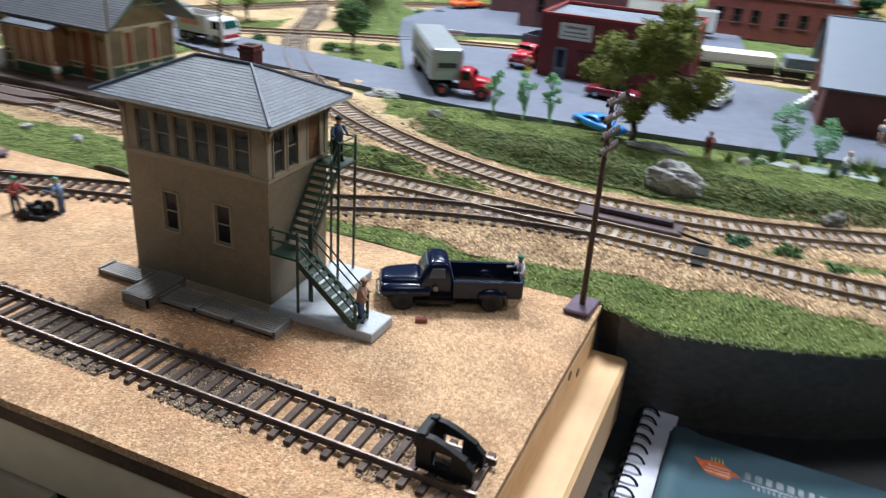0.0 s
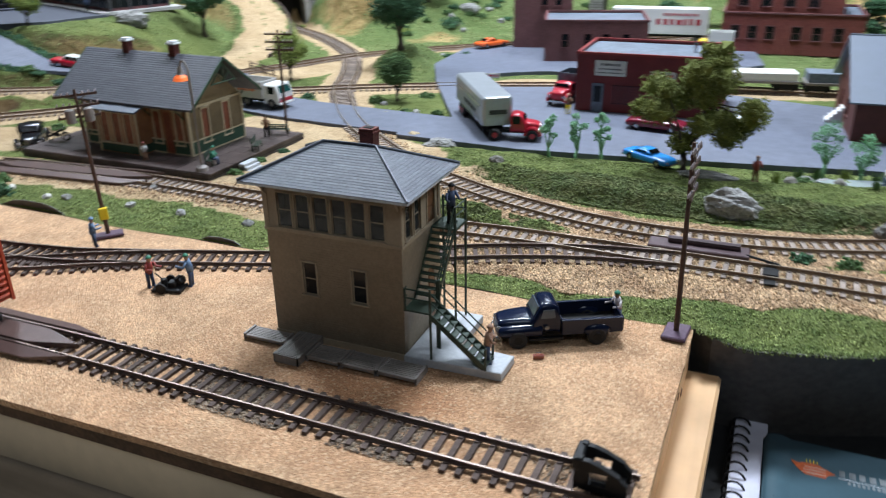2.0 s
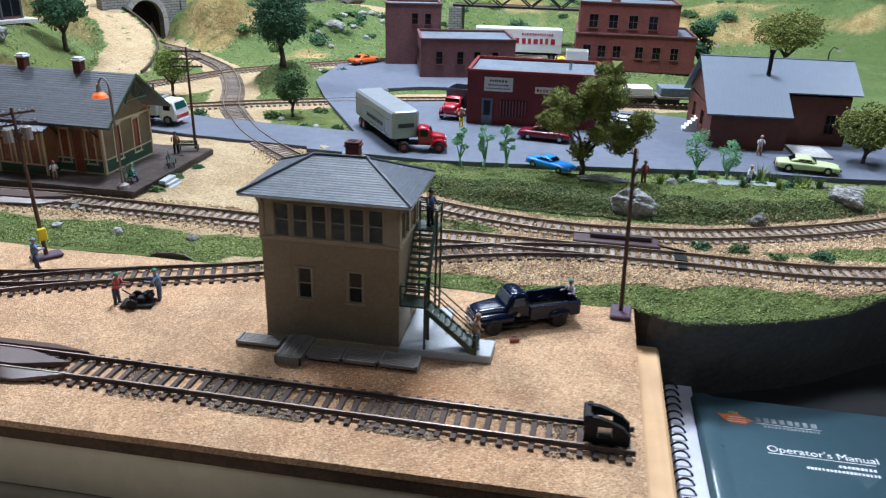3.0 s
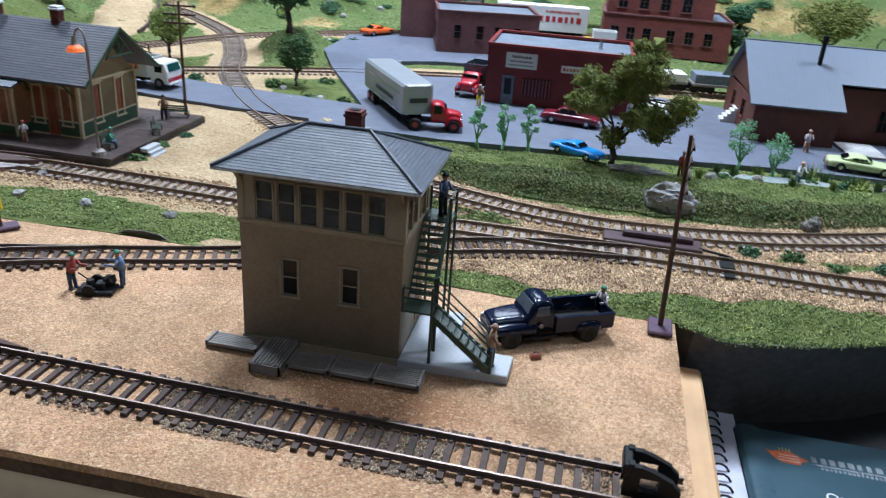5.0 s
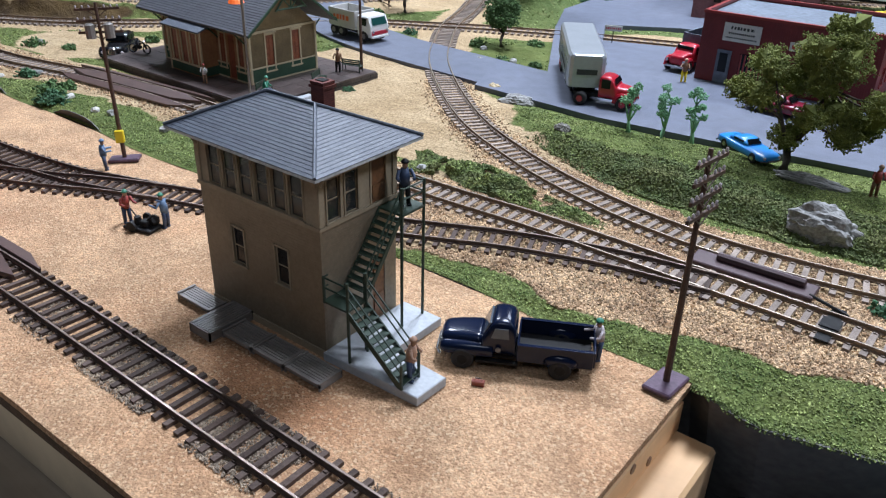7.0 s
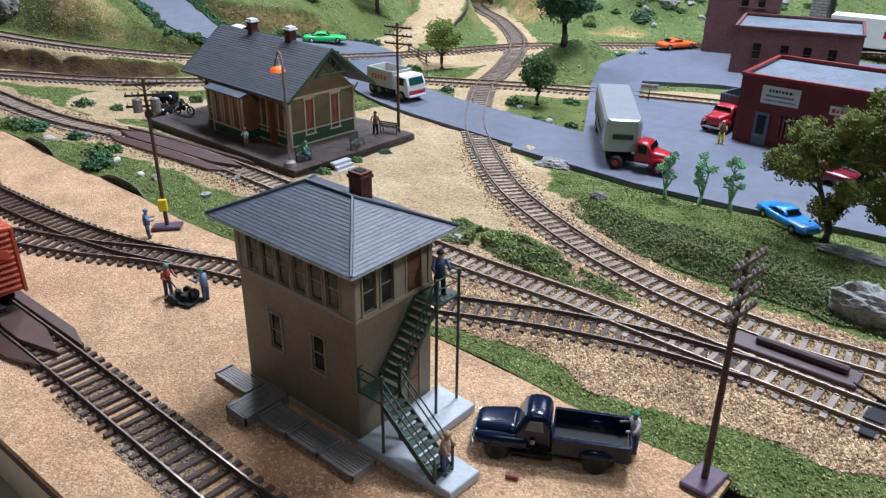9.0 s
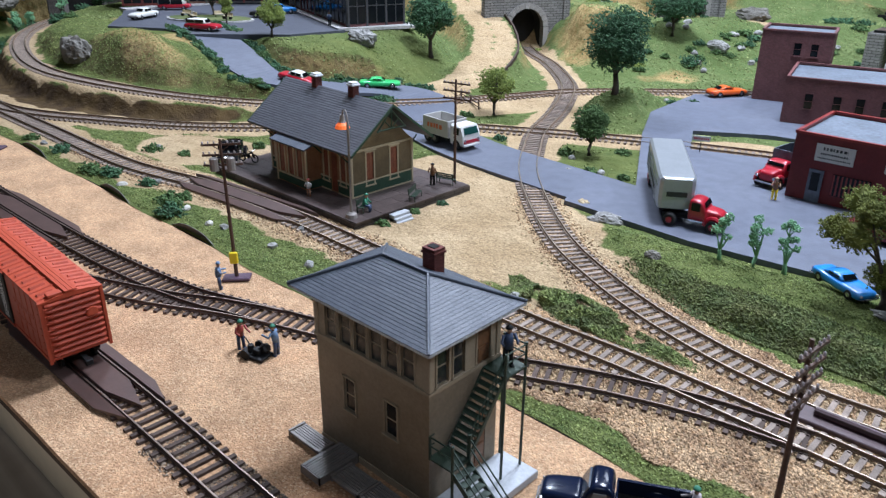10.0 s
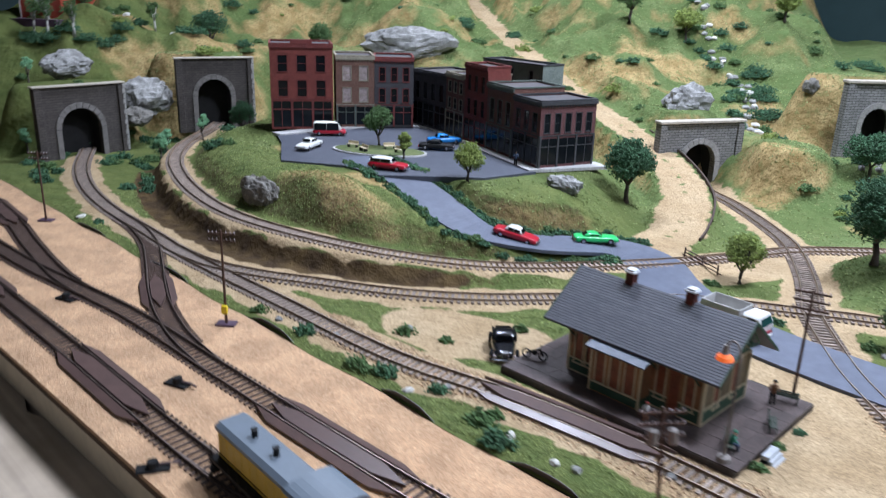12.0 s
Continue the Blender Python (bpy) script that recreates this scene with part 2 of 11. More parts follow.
def grained_wood(name, colour, second, along=(2.5, 90, 90), deep=0.72):
    """Long grain lines, along x if not told otherwise."""
    m = material(name, colour, second, 9, 0.55, 0.0001, 300, fine=0.05)
    nt = m.node_tree
    N, K = nt.nodes.new, nt.links.new
    b = nt.nodes["Principled BSDF"]
    old = b.inputs["Base Color"].links[0].from_socket
    tc, mp, gr, mr, sc = N("ShaderNodeTexCoord"), N("ShaderNodeMapping"), N("ShaderNodeTexNoise"), N("ShaderNodeMapRange"), N("ShaderNodeVectorMath")
    mp.inputs["Scale"].default_value = along
    gr.inputs["Scale"].default_value, gr.inputs["Detail"].default_value, gr.inputs["Distortion"].default_value = 1.0, 4, 0.6
    mr.inputs["From Min"].default_value, mr.inputs["From Max"].default_value, mr.inputs["To Min"].default_value, mr.inputs["To Max"].default_value = 0.3, 0.7, deep, 1.15
    sc.operation = "SCALE"
    K(tc.outputs["Object"], mp.inputs["Vector"])
    K(mp.outputs[0], gr.inputs["Vector"])
    K(gr.outputs["Fac"], mr.inputs["Value"])
    K(old, sc.inputs[0])
    K(mr.outputs[0], sc.inputs["Scale"])
    K(sc.outputs[0], b.inputs["Base Color"])
    return m


M = {
    "sand": sand_material(),
    "board_edge": material("fibreboard_edge", (0.10, 0.055, 0.03), (0.06, 0.035, 0.02), 60, 0.9, 0.0006, 400),
    "cream": material("cream_painted_wood", (0.60, 0.50, 0.36), (0.50, 0.42, 0.30), 12, 0.55, 0.0001, 300, fine=0.05),
    "pine": grained_wood("pine_wood", (0.72, 0.46, 0.25), (0.62, 0.37, 0.18), (90, 2.5, 90), 0.88),
    "fascia": material("black_painted_hardboard", (0.095, 0.09, 0.085), (0.07, 0.066, 0.062), 26, 0.6, 0.0003, 150, contrast=1.0),
    "shelf_black": material("black_shelf_paint", (0.014, 0.014, 0.015), (0.02, 0.02, 0.02), 20, 0.6),
    "tie_dark": material("dark_brown_tie", (0.062, 0.040, 0.032), (0.092, 0.064, 0.052), 120, 0.7, 0.0001, 1500, rand=0.3, spec=0.25),
    "rail_dark": material("tarnished_rail_top", (0.36, 0.29, 0.245), (0.13, 0.095, 0.08), 22, 0.45, metallic=1.0, fine=0.15, contrast=0.9),
    "tie_grey": material("weathered_grey_tie", (0.27, 0.215, 0.178), (0.18, 0.142, 0.118), 150, 0.85, 0.0001, 1500, rand=0.25),
    "rail": material("nickel_silver_rail", (0.50, 0.43, 0.35), (0.36, 0.29, 0.22), 90, 0.4, metallic=1.0, fine=0.1),
    "rail_web": material("weathered_rail_side", (0.062, 0.040, 0.034), (0.10, 0.07, 0.058), 90, 0.5, fine=0.2),
    "rail_rust": material("rust_toned_rail_side", (0.24, 0.16, 0.105), (0.17, 0.11, 0.07), 90, 0.6, fine=0.2),
    "asphalt": material("blue_grey_asphalt", (0.088, 0.10, 0.135), (0.108, 0.12, 0.155), 10, 0.62, 0.00015, 900, fine=0.12, spec=0.4),
    "ballast": material("tan_ballast_grains", (0.53, 0.375, 0.225), (0.30, 0.19, 0.11), 60, 0.9, island=True, rand=0.6, fine=0.15),
    "concrete": material("pale_grey_concrete", (0.42, 0.44, 0.46), (0.36, 0.38, 0.40), 60, 0.7, 0.0001, 900, fine=0.08),
    "wall_grey": material("room_wall_paint", (0.11, 0.11, 0.105), (0.09, 0.09, 0.085), 3, 0.8, fine=0.03),
    "teal_wall": material("dark_teal_wall", (0.03, 0.07, 0.07), (0.02, 0.055, 0.055), 3, 0.6, fine=0.05),
}


def siding(name, colour, period, axis="Z", rough=0.6, depth=0.0004, second=None, fine=0.12):
    """Boards or courses as relief along one axis."""
    m = material(name, colour, second, 70, rough, 0.0, fine=fine)
    nt = m.node_tree
    N, K = nt.nodes.new, nt.links.new
    b = nt.nodes["Principled BSDF"]
    tc = N("ShaderNodeTexCoord")
    w = N("ShaderNodeTexWave")
    w.bands_direction, w.wave_profile = axis, "SAW"
    w.inputs["Scale"].default_value = 0.314159 / period
    K(tc.outputs["Object"], w.inputs["Vector"])
    bn = N("ShaderNodeBump")
    bn.inputs["Distance"].default_value = depth
    K(w.outputs["Fac"], bn.inputs["Height"])
    K(bn.outputs[0], b.inputs["Normal"])
    return m


def brickwork(name, colour, mortar, width, rough=0.8):
    """Brick relief and joints on walls of any direction; one brick is width wide."""
    m = material(name, colour, tuple(c * 0.8 for c in colour), 50, rough, fine=0.15)
    nt = m.node_tree
    N, K = nt.nodes.new, nt.links.new
    b = nt.nodes["Principled BSDF"]
    tc = N("ShaderNodeTexCoord")
    sep = N("ShaderNodeSeparateXYZ")
    K(tc.outputs["Object"], sep.inputs[0])
    add = N("ShaderNodeMath")
    K(sep.outputs[0], add.inputs[0])
    K(sep.outputs[1], add.inputs[1])
    com = N("ShaderNodeCombineXYZ")
    K(add.outputs[0], com.inputs[0])
    K(sep.outputs[2], com.inputs[1])
    br = N("ShaderNodeTexBrick")
    br.inputs["Scale"].default_value = 1.0
    br.inputs["Brick Width"].default_value, br.inputs["Row Height"].default_value, br.inputs["Mortar Size"].default_value = width, width * 0.36, width * 0.04
    K(com.outputs[0], br.inputs["Vector"])
    br.inputs["Color1"].default_value, br.inputs["Color2"].default_value, br.inputs["Mortar"].default_value = (1, 1, 1, 1), (0.75, 0.75, 0.75, 1), (*mortar, 1)
    old = b.inputs["Base Color"].links[0].from_socket
    mul = N("ShaderNodeMix")
    mul.data_type, mul.blend_type = "RGBA", "MULTIPLY"
    mul.inputs["Factor"].default_value = 1.0
    K(old, mul.inputs["A"])
    K(br.outputs["Color"], mul.inputs["B"])
    K(mul.outputs["Result"], b.inputs["Base Color"])
    bn = N("ShaderNodeBump")
    bn.invert = True
    bn.inputs["Distance"].default_value = width * 0.08
    K(br.outputs["Fac"], bn.inputs["Height"])
    K(bn.outputs[0], b.inputs["Normal"])
    return m


def paint(name, colour, rough=0.35, coat=0.3, metallic=0.0, spec=0.5):
    return material(name, colour, tuple(c * 0.9 for c in colour), 40, rough, fine=0.04, coat=coat, metallic=metallic, rough_var=0.06, spec=spec)


M.update({
    "tower_wall": siding("tan_clapboard", (0.30, 0.24, 0.165), 0.0013, second=(0.255, 0.205, 0.14)),
    "tower_trim": material("tan_trim_paint", (0.34, 0.272, 0.185), (0.285, 0.228, 0.155), 80, 0.6, fine=0.08),
    "slate": material("blue_grey_shingles", (0.070, 0.082, 0.104), (0.050, 0.060, 0.078), 60, 0.5, 0.0002, 1100, fine=0.22, rand=0.12),
    "roof_edge": material("pale_grey_roof_edge", (0.62, 0.64, 0.65), None, 60, 0.5),
    "brick_red": brickwork("dark_red_brick", (0.15, 0.035, 0.025), (0.5, 0.4, 0.36), 0.0026),
    "brick_town": brickwork("oxide_red_brick", (0.25, 0.055, 0.042), (0.8, 0.7, 0.65), 0.003),
    "brick_brown": brickwork("brown_brick", (0.19, 0.085, 0.062), (0.7, 0.62, 0.58), 0.003),
    "brick_tan": brickwork("red_brown_town_brick", (0.20, 0.105, 0.075), (0.8, 0.72, 0.66), 0.003),
    "brick_dark": brickwork("near_black_brick", (0.075, 0.073, 0.078), (0.7, 0.6, 0.6), 0.003),
    "brick_maroon": brickwork("maroon_brick", (0.19, 0.078, 0.078), (0.8, 0.6, 0.6), 0.003),
    "stone_block": brickwork("grey_cut_stone", (0.235, 0.228, 0.215), (0.28, 0.27, 0.26), 0.012),
    "stone_dark": brickwork("sooty_cut_stone", (0.070, 0.058, 0.051), (0.5, 0.48, 0.46), 0.012),
    "green_iron": material("dark_green_ironwork", (0.022, 0.042, 0.028), (0.03, 0.05, 0.035), 80, 0.45, fine=0.1),
    "steel_grey": material("grey_plastic_grating", (0.185, 0.165, 0.15), (0.235, 0.21, 0.19), 80, 0.5, fine=0.12),
    "door_brown": material("brown_wood_door", (0.19, 0.085, 0.035), (0.14, 0.06, 0.025), 90, 0.5),
    # near-black colour stands in for the shade inside rooms, flue and tunnels
    "painted_dark": material("painted_interior_shade", (0.006, 0.0055, 0.005), None, 60, 0.9),
    "glass": glass("window_glass", (0.16, 0.17, 0.165)),
    "dark_glass": material("tinted_vehicle_glass", (0.008, 0.01, 0.012), None, 40, 0.1, fine=0.02, spec=0.22),
    "navy": paint("dark_navy_paint", (0.005, 0.010, 0.030), 0.2, 0.12, spec=0.25),
    "gloss_black": paint("gloss_black_paint", (0.010, 0.010, 0.012), 0.18, 0.4),
    "black": material("black_plastic", (0.008, 0.008, 0.009), (0.014, 0.014, 0.014), 60, 0.5, fine=0.1, spec=0.2),
    "tyre": material("tyre_rubber", (0.014, 0.014, 0.015), None, 60, 0.75),
    "chrome": material("bright_metal", (0.55, 0.55, 0.56), (0.42, 0.42, 0.44), 60, 0.25, metallic=1.0, fine=0.03),
    "boxcar_red": paint("boxcar_red_paint", (0.46, 0.068, 0.03), 0.5, 0.0),
    "white": paint("white_paint", (0.72, 0.72, 0.70), 0.45, 0.1),
    "loco_yellow": paint("armour_yellow_paint", (0.62, 0.38, 0.03), 0.4, 0.1),
    "loco_grey": paint("harbour_grey_paint", (0.135, 0.165, 0.195), 0.45, 0.1),
    "pole": material("dark_brown_pole", (0.085, 0.042, 0.028), (0.06, 0.03, 0.02), 80, 0.6),
    "purple_base": material("dull_purple_base", (0.085, 0.045, 0.075), (0.06, 0.035, 0.055), 60, 0.5, 0.0001, 500),
    "insulator": material("pale_glass_insulator", (0.52, 0.45, 0.46), None, 60, 0.3),
    "yellow": paint("bright_yellow_paint", (0.75, 0.55, 0.02), 0.4, 0.1),
    "maroon_plastic": material("dark_maroon_plastic", (0.062, 0.036, 0.040), (0.075, 0.046, 0.05), 60, 0.42, fine=0.08),
    "plate_brown": material("brown_plastic_plate", (0.098, 0.060, 0.052), (0.075, 0.046, 0.040), 60, 0.36, fine=0.08),
    "red_box": paint("red_brown_box", (0.22, 0.045, 0.025)),
    "depot_tan": siding("depot_tan_clapboard", (0.21, 0.16, 0.085), 0.0014),
    "depot_green": siding("depot_green_boards", (0.035, 0.085, 0.05), 0.0022, "Y"),
    "depot_cream": material("cream_trim", (0.52, 0.44, 0.29), (0.45, 0.38, 0.25), 70, 0.55, fine=0.08),
    "depot_brown": siding("orange_brown_boards", (0.33, 0.16, 0.075), 0.0018, "X"),
    "sash_red": material("red_brown_sash", (0.22, 0.06, 0.03), None, 70, 0.5),
    "depot_shade": material("red_brown_window_shade", (0.30, 0.10, 0.05), (0.15, 0.045, 0.02), 200, 0.3, fine=0.2),
    "depot_roof": siding("charcoal_shingles", (0.085, 0.088, 0.102), 0.0021, "Y", 0.6, 0.0001, (0.066, 0.069, 0.082), fine=0.15),
    "platform": material("dark_brown_platform", (0.098, 0.074, 0.070), (0.058, 0.044, 0.041), 30, 0.34, 0.0001, 700),
    "shop_red": siding("dark_red_boards", (0.17, 0.018, 0.018), 0.002, "X"),
    "shop_trim": paint("red_trim_paint", (0.26, 0.025, 0.022), 0.4, 0.1),
    "flat_roof": material("blue_grey_tar_roof", (0.125, 0.15, 0.185), (0.10, 0.12, 0.15), 30, 0.6, 0.0001, 500),
    "tar_dark": material("dark_tar_roof", (0.060, 0.060, 0.066), (0.085, 0.07, 0.068), 30, 0.7, 0.0001, 500),
    "metal_roof": siding("blue_grey_metal_roof", (0.15, 0.175, 0.22), 0.004, "X", 0.36, 0.00008, second=(0.135, 0.16, 0.20), fine=0.03),
    "barn_red": siding("red_brown_barn_boards", (0.12, 0.03, 0.02), 0.003, "X"),
    "sign_white": material("off_white_sign", (0.62, 0.62, 0.56), (0.55, 0.55, 0.5), 60, 0.6, fine=0.05),
    "ink": material("dark_lettering", (0.03, 0.035, 0.03), None, 60, 0.6),
    "silver": paint("silver_trailer_paint", (0.36, 0.385, 0.41), 0.34, 0.1, 0.35),
    "truck_red": paint("fire_red_paint", (0.42, 0.012, 0.028), 0.3, 0.3),
    "pale_grey": paint("pale_grey_truck_body", (0.48, 0.47, 0.45), 0.5, 0.0),
    "teal": paint("dark_teal_glass", (0.02, 0.10, 0.09), 0.15),
    "car_blue": paint("bright_blue_paint", (0.01, 0.23, 0.62), 0.3, 0.4),
    "car_orange": paint("orange_red_paint", (0.75, 0.12, 0.02), 0.3, 0.3),
    "car_green": paint("bright_green_paint", (0.02, 0.50, 0.14), 0.3, 0.3),
    "car_maroon": paint("maroon_paint", (0.16, 0.01, 0.025), 0.25, 0.4),
    "car_pale": paint("pale_lime_paint", (0.50, 0.58, 0.30), 0.35, 0.2),
    "car_white": paint("white_car_paint", (0.65, 0.66, 0.62), 0.3, 0.3),
    "floor_wood": grained_wood("dark_floor_boards", (0.12, 0.085, 0.055), (0.08, 0.055, 0.035)),
    "wood": grained_wood("plain_wood_board", (0.46, 0.375, 0.285), (0.36, 0.29, 0.215)),
    "slate_asphalt": material("dark_slate_asphalt", (0.052, 0.058, 0.075), (0.066, 0.072, 0.09), 10, 0.6, 0.00012, 900, fine=0.1, spec=0.4),
    "arch_stone": material("pale_arch_stone", (0.30, 0.285, 0.265), (0.22, 0.21, 0.195), 80, 0.8, 0.0004, 500),
    "arch_dark": material("sooty_arch_stone", (0.17, 0.155, 0.145), (0.12, 0.11, 0.10), 80, 0.8, 0.0004, 500),
    "coping": material("tan_coping_stone", (0.42, 0.37, 0.30), (0.33, 0.29, 0.235), 80, 0.8, 0.0004, 500),
    "curtain": material("pale_window_curtain", (0.40, 0.33, 0.31), (0.22, 0.17, 0.16), 160, 0.4, fine=0.2),
    "rock": material("grey_plaster_rock", (0.21, 0.195, 0.17), (0.085, 0.08, 0.07), 70, 0.85, 0.0012, 420, fine=0.3, contrast=0.8),
    "pale_rock": material("pale_grey_rock", (0.36, 0.355, 0.34), (0.12, 0.118, 0.11), 65, 0.85, 0.001, 420, fine=0.3, contrast=0.8),
    "white_stone": material("white_plaster_stone", (0.60, 0.58, 0.53), (0.42, 0.40, 0.36), 90, 0.85, 0.0006, 500, fine=0.2),
    "pale_bark": material("pale_sapling_bark", (0.48, 0.47, 0.42), (0.30, 0.29, 0.26), 200, 0.8),
    "house_red": siding("red_house_boards", (0.42, 0.06, 0.035), 0.003),
    "bark": material("grey_brown_bark", (0.075, 0.06, 0.05), (0.05, 0.04, 0.03), 150, 0.9, 0.0004, 900),
    "leaf_olive": material("olive_foam_foliage", (0.18, 0.20, 0.042), (0.105, 0.125, 0.028), 90, 0.9, island=True, rand=0.22, fine=0.2),
    "leaf_dark": material("dark_green_foam_foliage", (0.045, 0.12, 0.055), (0.03, 0.08, 0.036), 90, 0.9, island=True, rand=0.3, fine=0.2),
    "leaf_light": material("yellow_green_foam_foliage", (0.21, 0.26, 0.06), (0.15, 0.20, 0.045), 90, 0.9, island=True, rand=0.3, fine=0.2),
    "leaf_mid": material("mid_green_foam_foliage", (0.07, 0.135, 0.042), (0.05, 0.10, 0.03), 90, 0.9, island=True, rand=0.3, fine=0.2),
    "leaf_mint": material("mint_green_plastic_leaf", (0.20, 0.42, 0.23), (0.13, 0.30, 0.15), 90, 0.7, island=True, rand=0.2, fine=0.1),
    "turf": material("green_ground_foam", (0.235, 0.275, 0.09), (0.12, 0.17, 0.05), 45, 0.95, island=True, rand=0.55, fine=0.2),
    "hill_turf": material("yellow_green_ground_foam", (0.235, 0.275, 0.105), (0.15, 0.195, 0.068), 20, 0.95, island=True, rand=0.3, fine=0.2),
    "dark_turf": material("dark_bush_foam", (0.09, 0.125, 0.042), (0.12, 0.13, 0.045), 60, 0.95, island=True, rand=0.4, fine=0.2),
    "skin_tan": material("painted_tan_plastic", (0.45, 0.26, 0.17), None, 60, 0.5),
    "denim": material("painted_blue_plastic", (0.035, 0.06, 0.12), None, 60, 0.55),
    "shirt_blue": material("painted_pale_blue_plastic", (0.12, 0.2, 0.32), None, 60, 0.55),
    "shirt_red": material("painted_red_plastic", (0.32, 0.05, 0.04), None, 60, 0.55),
    "hat_green": material("painted_green_plastic", (0.03, 0.2, 0.12), None, 60, 0.5),
    "teal_cover": paint("teal_blue_booklet_cover", (0.055, 0.105, 0.13), 0.3, 0.6),
    "paper": material("booklet_paper", (0.62, 0.62, 0.70), (0.5, 0.5, 0.6), 20, 0.7, fine=0.05),
    "orange_print": material("orange_print", (0.62, 0.13, 0.04), None, 60, 0.4),
    "white_print": material("white_print", (0.7, 0.7, 0.7), None, 60, 0.4),
    "pavement": material("pale_pavement", (0.42, 0.41, 0.40), (0.35, 0.34, 0.33), 40, 0.8),
    "pond": material("milky_pond_water", (0.30, 0.34, 0.33), (0.2, 0.24, 0.23), 30, 0.12, fine=0.05),
})


# ---- plan: track centre lines (x, y, ground height under the ties) ----
Z0 = 0.003
LINES = {
    "main": [(0.62, 0.50, Z0), (0.45, 0.385, Z0), (0.3, 0.295, Z0), (0.145, 0.249, Z0), (0.03, 0.246, Z0), (-0.11, 0.247, Z0), (-0.2, 0.243, Z0), (-0.323, 0.246, Z0), (-0.456, 0.247, Z0), (-0.55, 0.238, Z0), (-0.67, 0.216, Z0), (-0.83, 0.213, Z0), (-1.015, 0.211, Z0), (-1.136, 0.218, Z0), (-1.267, 0.226, Z0), (-1.391, 0.247, 0.004), (-1.508, 0.284, 0.006), (-1.62, 0.337, 0.008), (-1.76, 0.41, 0.008)],
    "loop": [(-1.78, 0.725, 0.033), (-1.612, 0.588, 0.033), (-1.48, 0.455, 0.033), (-1.363, 0.375, 0.031), (-1.203, 0.318, 0.029), (-1.05, 0.299, 0.027), (-0.891, 0.333, 0.024), (-0.78, 0.395, 0.018), (-0.715, 0.475, 0.011), (-0.635, 0.61, 0.006), (-0.588, 0.702, 0.005), (-0.547, 0.785, 0.005), (-0.484, 0.855, 0.005), (-0.4, 0.93, 0.005), (-0.27, 1.02, 0.005), (-0.05, 1.15, 0.005)],
    "cutoff": [(-1.06, 0.211, Z0), (-0.98, 0.217, Z0), (-0.915, 0.24, Z0), (-0.859, 0.27, Z0), (-0.776, 0.317, Z0), (-0.707, 0.373, Z0), (-0.652, 0.436, Z0), (-0.6, 0.495, Z0), (-0.544, 0.546, Z0), (-0.472, 0.589, Z0), (-0.408, 0.625, Z0), (-0.3, 0.672, Z0), (-0.15, 0.72, Z0), (0.05, 0.755, Z0), (0.3, 0.775, Z0), (0.7, 0.77, Z0)],
    "branch": [(-0.98, 1.22, 0.006), (-0.87, 1.09, 0.005), (-0.774, 1.0, 0.004), (-0.699, 0.946, 0.004), (-0.613, 0.866, 0.004), (-0.553, 0.795, 0.005), (-0.494, 0.69, 0.004), (-0.455, 0.60, Z0), (-0.418, 0.54, Z0), (-0.375, 0.479, Z0), (-0.318, 0.42, Z0), (-0.25, 0.362, Z0), (-0.19, 0.327, Z0), (-0.133, 0.303, Z0), (-0.072, 0.288, Z0), (-0.01, 0.286, Z0), (0.076, 0.303, Z0), (0.194, 0.355, Z0), (0.33, 0.45, Z0), (0.5, 0.62, Z0)],
    "spur": [(-0.0042, 0.037, 0), (-0.15, 0.037, 0), (-0.3, 0.037, 0), (-0.45, 0.033, 0), (-0.65, 0.022, 0), (-0.86, 0.021, 0), (-1.05, 0.018, 0), (-1.5, 0.01, 0), (-2.0, 0.0, 0)],
    "yard": [(-0.02, 0.246, Z0), (-0.07, 0.2365, Z0), (-0.12, 0.219, Z0), (-0.163, 0.2, 0.002), (-0.24, 0.167, 0.0), (-0.284, 0.150, 0), (-0.339, 0.131, 0), (-0.381, 0.118, 0), (-0.448, 0.108, 0), (-0.53, 0.102, 0), (-0.62, 0.0985, 0), (-0.73, 0.096, 0), (-0.9, 0.0925, 0), (-1.03, 0.078, 0), (-1.15, 0.066, 0), (-1.5, 0.05, 0), (-2.0, 0.045, 0)],
    "crossover": [(-0.66, 0.0223, 0), (-0.6, 0.027, 0), (-0.55, 0.038, 0), (-0.5, 0.055, 0), (-0.43, 0.083, 0), (-0.385, 0.103, 0), (-0.345, 0.125, 0), (-0.30, 0.1445, 0)],
    "connector": [(-0.76, 0.096, 0), (-0.83, 0.104, 0), (-0.9, 0.122, 0), (-0.96, 0.145, 0), (-1.03, 0.176, 0.002), (-1.09, 0.2, Z0), (-1.16, 0.216, Z0), (-1.24, 0.2235, Z0)],
    "siding": [(-0.98, 0.084, 0), (-1.06, 0.082, 0), (-1.18, 0.095, 0), (-1.33, 0.115, 0), (-1.6, 0.13, 0), (-2.0, 0.14, 0)],
}
MAIN_LINES = ("main", "loop", "cutoff", "branch")


